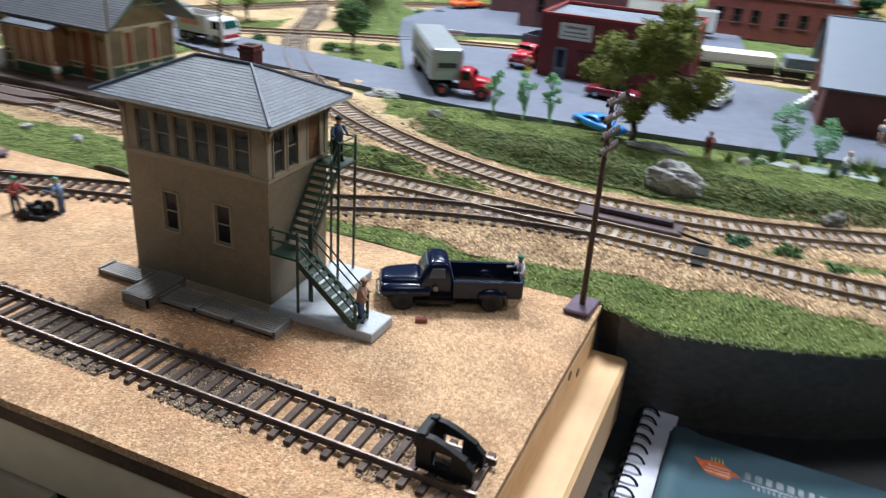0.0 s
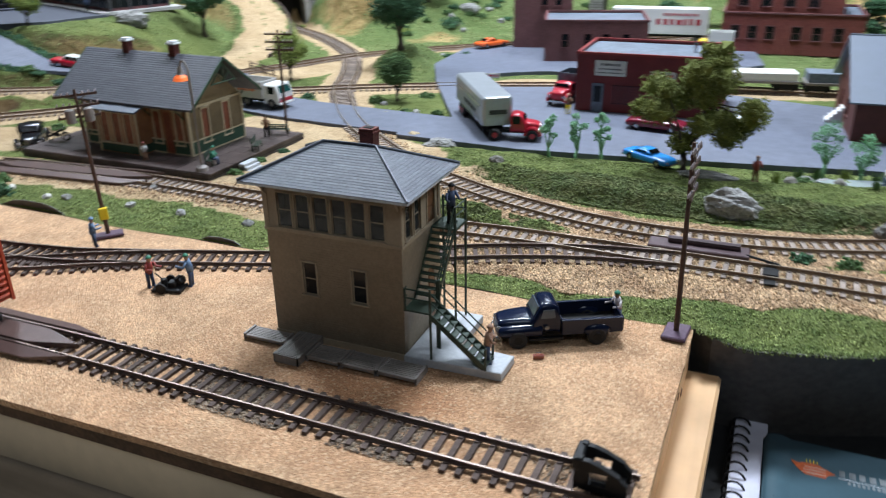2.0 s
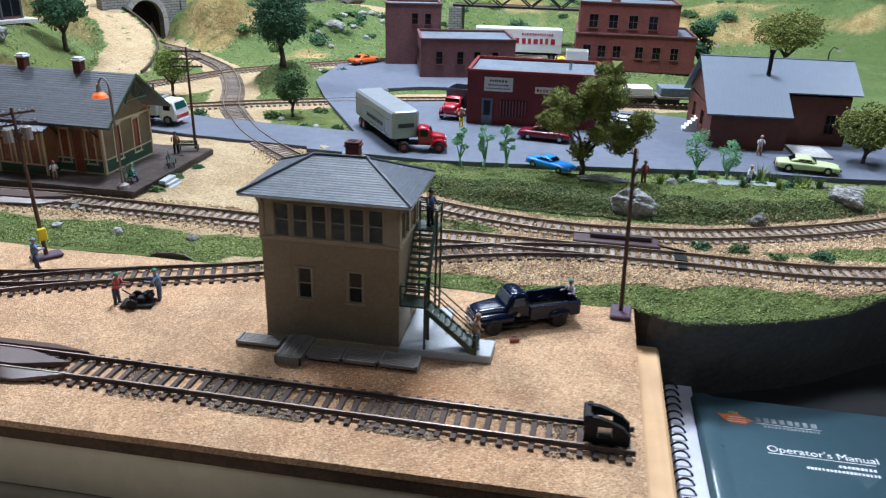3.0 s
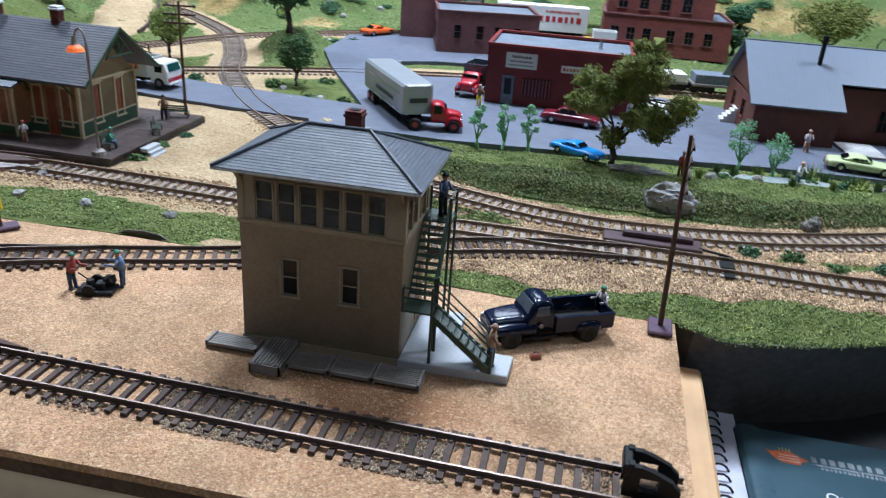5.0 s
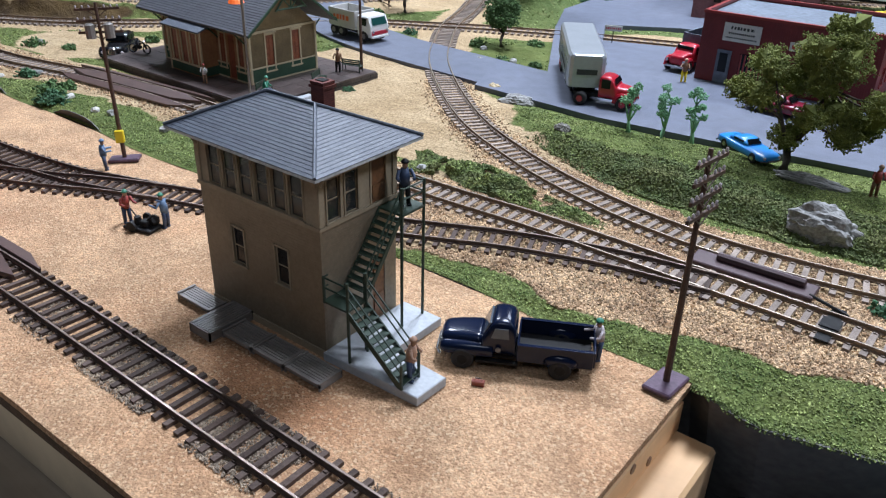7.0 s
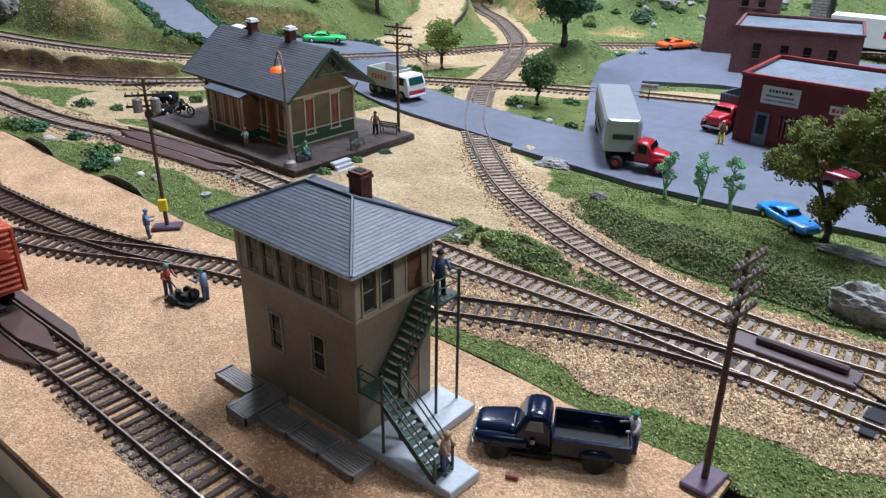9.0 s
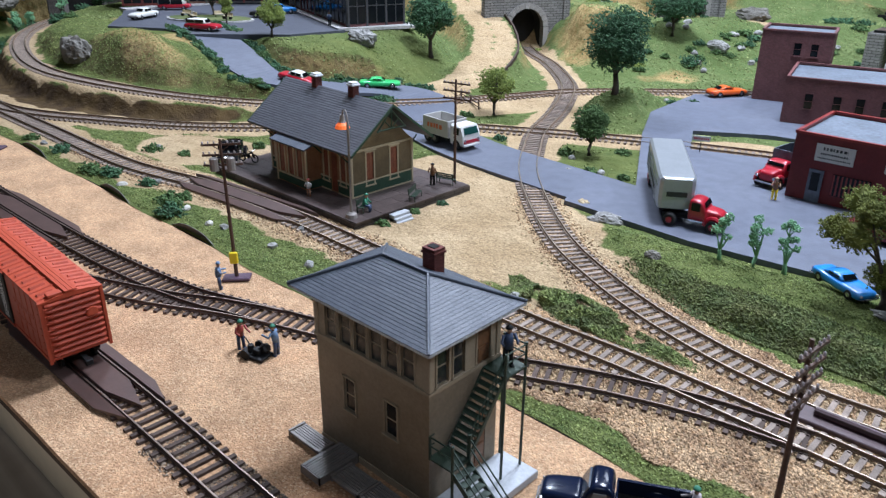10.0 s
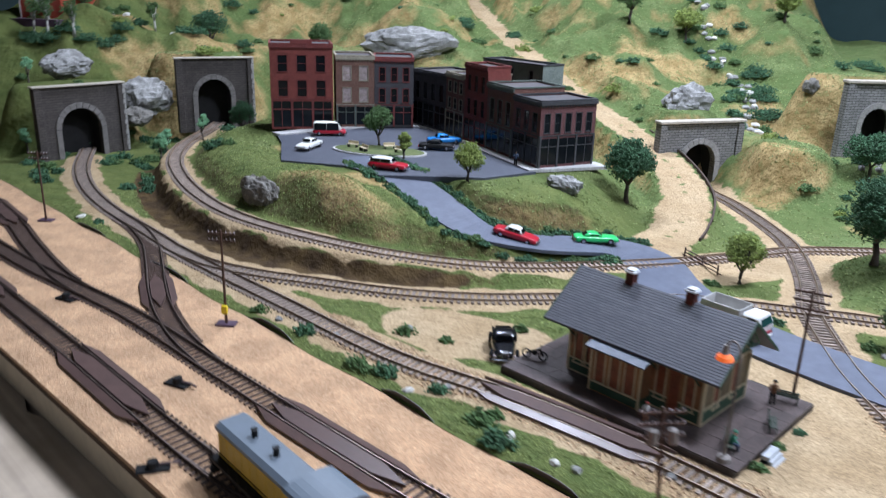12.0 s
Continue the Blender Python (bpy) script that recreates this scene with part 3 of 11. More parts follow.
def spline(pts, step=0.004):
    """A smooth line through the points, at even steps."""
    p = np.array(pts, float)
    p = np.vstack([2 * p[0] - p[1], p, 2 * p[-1] - p[-2]])
    out = []
    for i in range(1, len(p) - 2):
        n = max(2, int(np.linalg.norm(p[i + 1] - p[i]) / 0.002))
        u = np.linspace(0, 1, n, endpoint=False)[:, None]
        a, b, c, d = p[i - 1], p[i], p[i + 1], p[i + 2]
        out.append(0.5 * (2 * b + (c - a) * u + (2 * a - 5 * b + 4 * c - d) * u**2 + (3 * b - a - 3 * c + d) * u**3))
    q = np.vstack(out + [p[-2:-1]])
    s = np.r_[0, np.cumsum(np.linalg.norm(np.diff(q[:, :2], axis=0), axis=1))]
    t = np.arange(0, s[-1], step)
    return np.stack([np.interp(t, s, q[:, k]) for k in range(q.shape[1])], 1)


WAYS = {k: spline(v) for k, v in LINES.items()}


# the open part of each line, up to just inside its tunnel
BEDS = dict(WAYS)
BEDS["main"] = WAYS["main"][WAYS["main"][:, 0] > -1.605]
BEDS["loop"] = WAYS["loop"][WAYS["loop"][:, 0] > -1.605]
BEDS["branch"] = WAYS["branch"][WAYS["branch"][:, 1] < 1.025]


def smooth(a, b, x):
    t = np.clip((x - a) / (b - a), 0, 1)
    return t * t * (3 - 2 * t)


def nearest(way, x, y, every=3):
    """The distance to a line and the line's height there, for arrays of places."""
    w = way[::every]
    d = np.full(x.shape, 9.0)
    z = np.zeros(x.shape)
    for k in range(0, len(w)):
        e = np.hypot(x - w[k, 0], y - w[k, 1])
        c = e < d
        d[c], z[c] = e[c], w[k, 2]
    return d, z


def front_edge(x):
    """The layout's front edge."""
    k = np.clip(x - 0.03, 0, 0.12)
    return np.where(x < 0.0015, 0.1745, 0.168) + 1.33 * k**1.5 + 0.55 * np.clip(x - 0.15, 0, 9) + 0.002 * np.sin(x * 37)


HILL_X = [-2.6, -1.95, -1.72, -1.66, -1.50, -1.3, -1.02, -0.86, -0.74, -0.61, -0.50, -0.43, -0.15, 0.3, 0.8, 1.4]
HILL_Y = [0.10, 0.22, 0.40, 0.66, 0.86, 1.0, 0.95, 1.0, 0.985, 0.93, 0.985, 1.08, 1.33, 1.30, 1.1, 0.8]


STRAW_ZONES = ((0.30, 1.37, 0.28, 0.035, 0), (0.10, 1.46, 0.20, 0.05, 5), (-0.25, 1.47, 0.16, 0.05, -10), (-0.93, 0.395, 0.07, 0.03, -5), (-1.04, 0.40, 0.06, 0.03, 10), (-1.95, 0.63, 0.15, 0.06, 30), (-1.80, 0.56, 0.10, 0.05, 30), (-1.92, 0.97, 0.11, 0.08, 80), (-0.69, 1.02, 0.075, 0.04, -36), (-0.70, 1.20, 0.10, 0.05, 50), (-0.50, 0.995, 0.055, 0.025, 55), (-0.79, 1.22, 0.05, 0.09, 40), (-0.62, 1.36, 0.09, 0.05, 40), (-1.07, 1.14, 0.16, 0.05, 30), (-1.45, 0.98, 0.2, 0.05, 20), (-1.72, 0.47, 0.06, 0.05, 80), (-0.96, 0.462, 0.10, 0.026, 4), (-1.16, 0.475, 0.06, 0.02, -10), (-1.60, 0.82, 0.10, 0.07, 60), (-1.36, 1.08, 0.22, 0.06, 22), (-1.80, 0.72, 0.12, 0.07, 60), (-1.05, 1.29, 0.14, 0.05, 35), (-1.74, 0.53, 0.07, 0.05, 20), (-1.72, 1.07, 0.20, 0.05, 40), (-1.40, 1.25, 0.20, 0.03, 37), (-1.17, 1.15, 0.10, 0.025, 33), (-0.71, 1.24, 0.05, 0.06, 50))
PORTAL_HEAPS = ((-1.73, 0.349, 0.13, 0.064, 92, 0.121), (-1.715, 0.622, 0.13, 0.064, 71.6, 0.166), (-0.896, 1.058, 0.12, 0.064, 63, 0.118), (-0.676, 1.312, 0.13, 0.064, 50, 0.184), (-0.675, 1.065, 0.09, 0.062, -36, 0.088))


def fbm(x, y, s, octaves=4):
    """Layered waves for natural ground."""
    v, a = 0, 1.0
    for o in range(octaves):
        f = s * 2.03**o
        v = v + a * np.sin(f * x + 1.7 * np.sin(f * 0.8 * y + o * 1.3) + o) * np.cos(f * 0.93 * y + 1.3 * np.sin(f * 0.71 * x + 2.1 * o) + 2 * o)
        a *= 0.5
    return v


def ellipse(x, y, cx, cy, rx, ry, turn=0.0):
    c, s = math.cos(radians(turn)), math.sin(radians(turn))
    u, v = (x - cx) * c + (y - cy) * s, -(x - cx) * s + (y - cy) * c
    return np.hypot(u / rx, v / ry)


def land(x, y):
    """Ground height without tracks and roads."""
    z = np.full(x.shape, 0.002) + 0.0012 * fbm(x, y, 25)
    town = 1 - smooth(0.78, 1.12, ellipse(x, y, -1.14, 0.655, 0.42, 0.335, -12))
    z = z + town * 0.062
    # hills behind
    yb = np.interp(x, HILL_X, HILL_Y)
    bx = np.linspace(-2.6, 1.4, 161)
    by = np.interp(bx, HILL_X, HILL_Y)
    d = np.full(x.shape, 9.0)
    for a, b in zip(bx, by):
        d = np.minimum(d, np.hypot(x - a, y - b))
    d = np.where(y > yb, d, -d)
    top = np.interp(x, [-2.6, -1.2, -0.9, -0.75, -0.65, -0.5, -0.2, 0.3, 1.4], [0.34, 0.34, 0.27, 0.19, 0.125, 0.12, 0.12, 0.15, 0.2])
    rough = 1 + (0.24 * fbm(x, y, 7) + 0.06 * fbm(x, y, 24, 3)) * smooth(0, 0.2, d)
    z = z + top * rough * (0.45 * smooth(-0.01, 0.16, d) + 0.55 * smooth(0.1, 0.75, d))
    z = z + 0.14 * smooth(0.36, 0.85, d) * smooth(-1.0, -0.85, x) * (1 - smooth(-0.75, -0.6, x)) * rough
    # ground heaped behind the tunnel portals
    for cx, cy, rx, ry, turn, crest in PORTAL_HEAPS:
        f = 1 - smooth(0.6, 1.08, ellipse(x, y, cx, cy, rx, ry, turn))
        z = z * (1 - f) + np.maximum(z, crest) * f
    # bank between the branch line and the parking lot
    bank = smooth(0.325, 0.341, y - 0.25 * np.clip(x - 0.08, 0, 1)) * smooth(-0.33, -0.18, x)
    z = z + bank * 0.0085 * (1 - smooth(0.40, 0.44, y - 0.15 * np.clip(x - 0.1, 0, 1))) * (1 + 0.25 * fbm(x, y, 40, 3))
    z = z - 0.006 * smooth(0.0, 0.03, x) * (1 - smooth(0.0, 0.035, y - front_edge(x)))
    z = z + 0.030 * (1 - smooth(0.2, 1.1, ellipse(x, y, -0.425, 0.765, 0.10, 0.075, 50)))
    z = z + 0.02 * (1 - smooth(0.2, 1.1, ellipse(x, y, -0.97, 0.385, 0.13, 0.05, -5)))
    low = smooth(-0.06, 0.12, x + 0.217 + 0.378 * (y + 0.19)) * smooth(1.32, 1.55, y) * (1 - smooth(-0.45, -0.2, x))
    z = z * (1 - low) + np.minimum(z, 0.15 + 0.15 * (z - 0.15)) * low
    lip = (1 - smooth(0.0, 0.009, y - front_edge(x))) * (x < 0.0)
    return z - (z - 0.0003) * lip


def ground(x, y):
    """Ground height with the beds of tracks, roads and the parking lot."""
    x, y = np.asarray(x, float), np.asarray(y, float)
    z = land(x, y)
    for k, w in (("road", ROAD_Z),):
        d, rz = nearest(w, x, y, 2)
        f = 1 - smooth(0.034, 0.06, d)
        z = z * (1 - f) + (rz - 0.003) * f
    d, rz = nearest(DIRT_ROAD, x, y, 2)
    f = 1 - smooth(0.036, 0.062, d)
    z = z * (1 - f) + rz * f
    f = 1 - smooth(0.0, 0.03, lot_outside(x, y))
    z = z * (1 - f) + 0.002 * f
    f = 1 - smooth(0.0, 0.02, np.maximum(np.maximum(-0.575 - x, x + 0.392), np.maximum(0.27 - y, y - 0.40)))
    z = z * (1 - f) + 0.0015 * f
    for k in MAIN_LINES:
        d, tz = nearest(BEDS[k], x, y)
        f = 1 - smooth(0.019, 0.042 if k != "loop" else 0.038, d)
        z = z * (1 - f) + (tz - 0.0003) * f
    d, tz = nearest(WAYS["yard"][:70], x, y)
    f = 1 - smooth(0.017, 0.03, d)
    z = z * (1 - f) + (tz - 0.0003) * f
    return z


ROAD_Z = spline([(-0.25, 0.475, 0.006), (-0.34, 0.482, 0.006), (-0.45, 0.492, 0.006), (-0.53, 0.515, 0.006), (-0.595, 0.56, 0.007), (-0.645, 0.605, 0.008), (-0.70, 0.60, 0.014), (-0.75, 0.52, 0.024), (-0.81, 0.474, 0.036), (-0.9, 0.488, 0.054), (-1.0, 0.51, 0.067), (-1.1, 0.53, 0.068)], 0.008)
LOT = [(-0.30, 0.434), (-0.18, 0.428), (-0.1, 0.437), (0.0, 0.452), (0.1, 0.468), (0.2, 0.472), (0.32, 0.49), (0.50, 0.55), (0.50, 0.62), (0.24, 0.60), (0.17, 0.66), (-0.02, 0.705), (-0.20, 0.69), (-0.297, 0.655), (-0.33, 0.725), (-0.26, 0.768), (-0.1, 0.80), (0.0, 0.9), (-0.02, 1.02), (-0.32, 1.0), (-0.42, 0.925), (-0.41, 0.77), (-0.365, 0.673), (-0.275, 0.51), (-0.33, 0.515)]


def lot_outside(x, y):
    """Distance outside the parking lot's outline (zero inside)."""
    inside = np.zeros(x.shape, bool)
    d = np.full(x.shape, 9.0)
    n = len(LOT)
    for i in range(n):
        (x0, y0), (x1, y1) = LOT[i], LOT[(i + 1) % n]
        cond = (y0 > y) != (y1 > y)
        xi = x0 + (y - y0) / ((y1 - y0) or 1e-9) * (x1 - x0)
        inside ^= cond & (x < xi)
        u = np.clip(((x - x0) * (x1 - x0) + (y - y0) * (y1 - y0)) / ((x1 - x0) ** 2 + (y1 - y0) ** 2), 0, 1)
        d = np.minimum(d, np.hypot(x - x0 - u * (x1 - x0), y - y0 - u * (y1 - y0)))
    return np.where(inside, 0, d)


def dirt_amount(x, y):
    """Where bare tan earth lies: tracks' shoulders, the station yard, paths."""
    a = np.zeros(x.shape)
    for k in MAIN_LINES:
        d, _ = nearest(BEDS[k], x, y)
        near, far = (0.018, 0.025) if k == "loop" else (0.024, 0.034)
        a = np.maximum(a, 1 - smooth(near, far, d + 0.005 * fbm(x, y, 60, 3)))
    d, _ = nearest(WAYS["yard"][:70], x, y)
    a = np.maximum(a, 1 - smooth(0.018, 0.026, d + 0.004 * fbm(x, y, 60, 3)))
    # the broad gravel slope before the turnout
    rim = np.interp(x, [-0.16, -0.145, -0.11, -0.08, -0.03, 0.0, 0.04, 0.06, 0.12, 0.2, 0.34], [0.222, 0.210, 0.193, 0.187, 0.194, 0.201, 0.212, 0.219, 0.237, 0.265, 0.31])
    slope = smooth(-0.004, 0.006, y - rim + 0.007 * fbm(x, y, 55, 3)) * smooth(-0.165, -0.14, x) * (y < 0.26)
    a = np.maximum(a, slope)
    n = 0.02 * fbm(x, y, 30, 3)
    yard = (1 - smooth(0.9, 1.05, ellipse(x, y, -0.37, 0.355, 0.165, 0.105, -18) + n * 4))
    a = np.maximum(a, yard)
    a = np.maximum(a, 1 - smooth(0.8, 1.05, ellipse(x, y, -0.66, 0.30, 0.10, 0.05, 15) + n * 4))
    a = np.maximum(a, 1 - smooth(0.85, 1.05, ellipse(x, y, -0.56, 0.70, 0.05, 0.16, -25) + n * 4))
    path, _ = nearest(DIRT_ROAD, x, y)
    a = np.maximum(a, 1 - smooth(0.8, 1.05, ellipse(x, y, -0.19, 0.718, 0.15, 0.04, 14) + n * 4))
    a = np.maximum(a, 1 - smooth(0.75, 1.05, ellipse(x, y, -0.465, 1.275, 0.13, 0.028, -25) + n * 4))
    ruts = 1 - 0.72 * (1 - smooth(0.002, 0.009, path + n * 0.2)) * (y > 0.70) * (y < 1.0)
    wide = np.interp(y, [0.7, 0.8, 0.95, 1.1], [0.036, 0.036, 0.032, 0.026])
    return np.maximum(a, (1 - smooth(-0.004, 0.004, path + n * 0.2 - wide)) * ruts)


DIRT_ROAD = spline([(-0.665, 0.64, 0.008), (-0.685, 0.74, 0.014), (-0.724, 0.834, 0.034), (-0.80, 0.915, 0.055), (-0.89, 0.972, 0.076), (-1.0, 1.02, 0.10), (-1.15, 1.105, 0.13), (-1.285, 1.165, 0.172), (-1.52, 1.32, 0.215), (-1.69, 1.42, 0.265), (-1.9, 1.6, 0.3)], 0.01)


def make_ground():
    xs = np.concatenate([np.arange(-2.6, -1.3, 0.012), np.arange(-1.3, -0.5, 0.0085), np.arange(-0.5, 0.4, 0.006), np.arange(0.4, 1.41, 0.014)])
    v = np.linspace(0, 1, 250)
    v = 0.45 * v + 0.55 * v**2.2
    X = np.repeat(xs[:, None], len(v), 1)
    F = front_edge(X)
    F = F - 0.0016 * (X < -0.004)
    Y = F + (2.6 - F) * v[None, :]
    Z = ground(X, Y) + 0.0004 * np.sin(X * 900) * np.sin(Y * 830)
    rise = np.hypot(np.gradient(Z, axis=0) / np.gradient(X, axis=0), np.gradient(Z, axis=1) / np.gradient(Y, axis=1))
    dirt = dirt_amount(X, Y)
    straw = (Y > 0.46) * 0.8 * smooth(1.0, 1.9, rise + 0.16 * fbm(X, Y, 18, 3)) * (1 - dirt)
    for cx, cy, rx, ry, turn in STRAW_ZONES:
        straw = np.maximum(straw, 0.9 * (1 - smooth(0.4, 1.3, ellipse(X, Y, cx, cy, rx, ry, turn) + 0.38 * fbm(X, Y, 20, 3) + 0.25 * fbm(X, Y, 65, 2))) * (1 - dirt))
    d, tz = nearest(BEDS["loop"], X, Y)
    brown = smooth(0.0015, 0.005, tz - Z) * (1 - smooth(0.055, 0.07, d)) * smooth(0.02, 0.024, d) * (X > -1.45) * (X < -0.74)
    slope = smooth(0.38, 0.75, rise) * (Y < 0.62) * (X > -1.45) * (X < -0.72)
    brown = np.maximum(brown, 0.5 * slope * (1 - dirt))
    meadow = smooth(0.36, 1.1, Y + 0.12 * fbm(X, Y, 9, 3))
    n, k = X.shape
    idx = np.arange(n * k).reshape(n, k)
    faces = np.stack([idx[:-1, :-1], idx[1:, :-1], idx[1:, 1:], idx[:-1, 1:]], -1).reshape(-1, 4)
    ob = array_mesh("ground", np.stack([X, Y, Z], -1).reshape(-1, 3).tolist(), faces.tolist(), ground_material(), smooth=True)
    at = ob.data.attributes.new("cover", "FLOAT_VECTOR", "POINT")
    at.data.foreach_set("vector", np.stack([dirt, straw, brown], -1).reshape(-1).astype(np.float32))
    at = ob.data.attributes.new("meadow", "FLOAT", "POINT")
    at.data.foreach_set("value", meadow.reshape(-1).astype(np.float32))
    tagged(ob, "scenery base with grass, tan earth and straw banks", "ground", kind="structure")
    return ob


def ground_material():
    m = bpy.data.materials.new("scenic_ground_cover")
    m.use_nodes = True
    nt = m.node_tree
    b = nt.nodes["Principled BSDF"]
    N, K = nt.nodes.new, nt.links.new
    tc = N("ShaderNodeTexCoord")

    def noise_tex(scale, detail=4):
        t = N("ShaderNodeTexNoise")
        t.inputs["Scale"].default_value, t.inputs["Detail"].default_value = scale, detail
        K(tc.outputs["Object"], t.inputs["Vector"])
        return t.outputs["Fac"]

    def blend(fac, a, c, lo=0.35, hi=0.65):
        r = N("ShaderNodeMapRange")
        r.inputs["From Min"].default_value, r.inputs["From Max"].default_value = lo, hi
        K(fac, r.inputs["Value"])
        x = N("ShaderNodeMix")
        x.data_type = "RGBA"
        K(r.outputs[0], x.inputs["Factor"])
        for sock, val in (("A", a), ("B", c)):
            if isinstance(val, tuple):
                x.inputs[sock].default_value = (*val, 1)
            else:
                K(val, x.inputs[sock])
        return x.outputs["Result"]

    lawn = blend(noise_tex(22), (0.08, 0.105, 0.03), (0.125, 0.145, 0.045))
    high = blend(noise_tex(14), (0.09, 0.135, 0.045), (0.15, 0.19, 0.075))
    high = blend(noise_tex(120), high, (0.27, 0.26, 0.125), 0.58, 0.85)
    high = blend(noise_tex(260, 3), (0.07, 0.105, 0.03), high, 0.3, 0.52)
    high = blend(noise_tex(9), (0.085, 0.125, 0.04), high, 0.3, 0.6)
    tone = N("ShaderNodeAttribute")
    tone.attribute_name = "meadow"
    grass = blend(tone.outputs["Fac"], lawn, high, 0.1, 0.9)
    grass = blend(noise_tex(75), grass, blend(noise_tex(30), (0.05, 0.075, 0.022), (0.12, 0.13, 0.045)), 0.52, 0.8)
    grass = blend(noise_tex(1000, 2), grass, (0.05, 0.07, 0.02), 0.45, 1.0)
    earth = blend(noise_tex(800, 2), blend(noise_tex(20), (0.48, 0.36, 0.215), (0.38, 0.27, 0.15)), (0.25, 0.17, 0.10), 0.4, 0.85)
    gravel = N("ShaderNodeTexVoronoi")
    gravel.inputs["Scale"].default_value = 750
    K(tc.outputs["Object"], gravel.inputs["Vector"])
    tone2 = N("ShaderNodeMapRange")
    tone2.inputs["To Min"].default_value, tone2.inputs["To Max"].default_value = 0.62, 1.22
    K(gravel.outputs["Color"], tone2.inputs["Value"])
    pebbled = N("ShaderNodeVectorMath")
    pebbled.operation = "SCALE"
    K(earth, pebbled.inputs[0])
    K(tone2.outputs[0], pebbled.inputs["Scale"])
    earth = pebbled.outputs[0]
    straw = blend(noise_tex(34), (0.40, 0.295, 0.135), (0.22, 0.145, 0.056), 0.35, 0.7)
    straw = blend(noise_tex(330, 3), (0.17, 0.12, 0.045), straw, 0.28, 0.55)
    straw = blend(noise_tex(95, 4), (0.16, 0.165, 0.06), straw, 0.24, 0.46)
    # the bank's own brown, darkened further for the shade under the track's edge
    bank = blend(noise_tex(40), (0.045, 0.028, 0.015), (0.10, 0.064, 0.026), 0.35, 0.75)
    cover = N("ShaderNodeAttribute")
    cover.attribute_name = "cover"
    sep = N("ShaderNodeSeparateXYZ")
    K(cover.outputs["Vector"], sep.inputs[0])

    def broken(out):
        s = N("ShaderNodeMath")
        s.operation = "MULTIPLY_ADD"
        s.inputs[1].default_value, s.inputs[2].default_value = 0.5, -0.25
        K(noise_tex(160), s.inputs[0])
        a = N("ShaderNodeMath")
        K(out, a.inputs[0])
        K(s.outputs[0], a.inputs[1])
        return a.outputs[0]

    col = blend(broken(sep.outputs[1]), grass, straw, 0.2, 0.85)
    col = blend(broken(sep.outputs[2]), col, bank, 0.35, 0.65)
    col = blend(broken(sep.outputs[0]), col, earth, 0.35, 0.6)
    K(col, b.inputs["Base Color"])
    b.inputs["Roughness"].default_value, b.inputs["Specular IOR Level"].default_value = 0.95, 0.15
    bump = N("ShaderNodeBump")
    bump.inputs["Distance"].default_value = 0.0012
    K(noise_tex(650, 3), bump.inputs["Height"])
    rolls = N("ShaderNodeBump")
    rolls.inputs["Distance"].default_value = 0.005
    K(noise_tex(70, 4), rolls.inputs["Height"])
    K(rolls.outputs[0], bump.inputs["Normal"])
    K(bump.outputs[0], b.inputs["Normal"])
    return m


make_ground()


def height(x, y):
    return float(ground(np.array([x]), np.array([y]))[0])


# black fascia round the layout's front edge
def make_fascia():
    xs = np.arange(-2.6, 1.41, 0.01)
    y = front_edge(xs)
    top = ground(xs, y + 0.001) + 0.0003 + sum(h * np.exp(-(((xs - c) / w) ** 4)) for c, w, h in ((-0.605, 0.03, 0.0085), (-0.47, 0.03, 0.008), (-0.30, 0.016, 0.0055), (-0.79, 0.035, 0.0075), (-1.0, 0.05, 0.006), (-1.2, 0.04, 0.0065))) - 0.0025 * (xs < -0.004) + np.where(xs < 0, 0.0002, 0.0012) * np.sin(xs * 33) - 0.0014 * (xs > 0.002)
    dx, dy = np.gradient(xs), np.gradient(y)
    ln = np.hypot(dx, dy)
    nx, ny = dy / ln, -dx / ln
    verts, faces = [], []
    for i in range(len(xs)):
        thick = 0.0006 if xs[i] < -0.02 else 0.0015
        x1, y1 = xs[i] + nx[i] * thick, y[i] + ny[i] * thick
        verts += [(xs[i], y[i], top[i]), (x1, y1, top[i]), (x1, y1 + 0.15, -0.4), (xs[i], y[i] + 0.15, -0.4)]
    for i in range(len(xs) - 1):
        for k in range(4):
            a, c = 4 * i + k, 4 * i + (k + 1) % 4
            faces.append((a, c, c + 4, a + 4))
    ob = array_mesh("fascia", verts, faces, M["fascia"])
    tagged(ob, "black hardboard fascia along the layout edge", "fascia", kind="structure")


make_fascia()


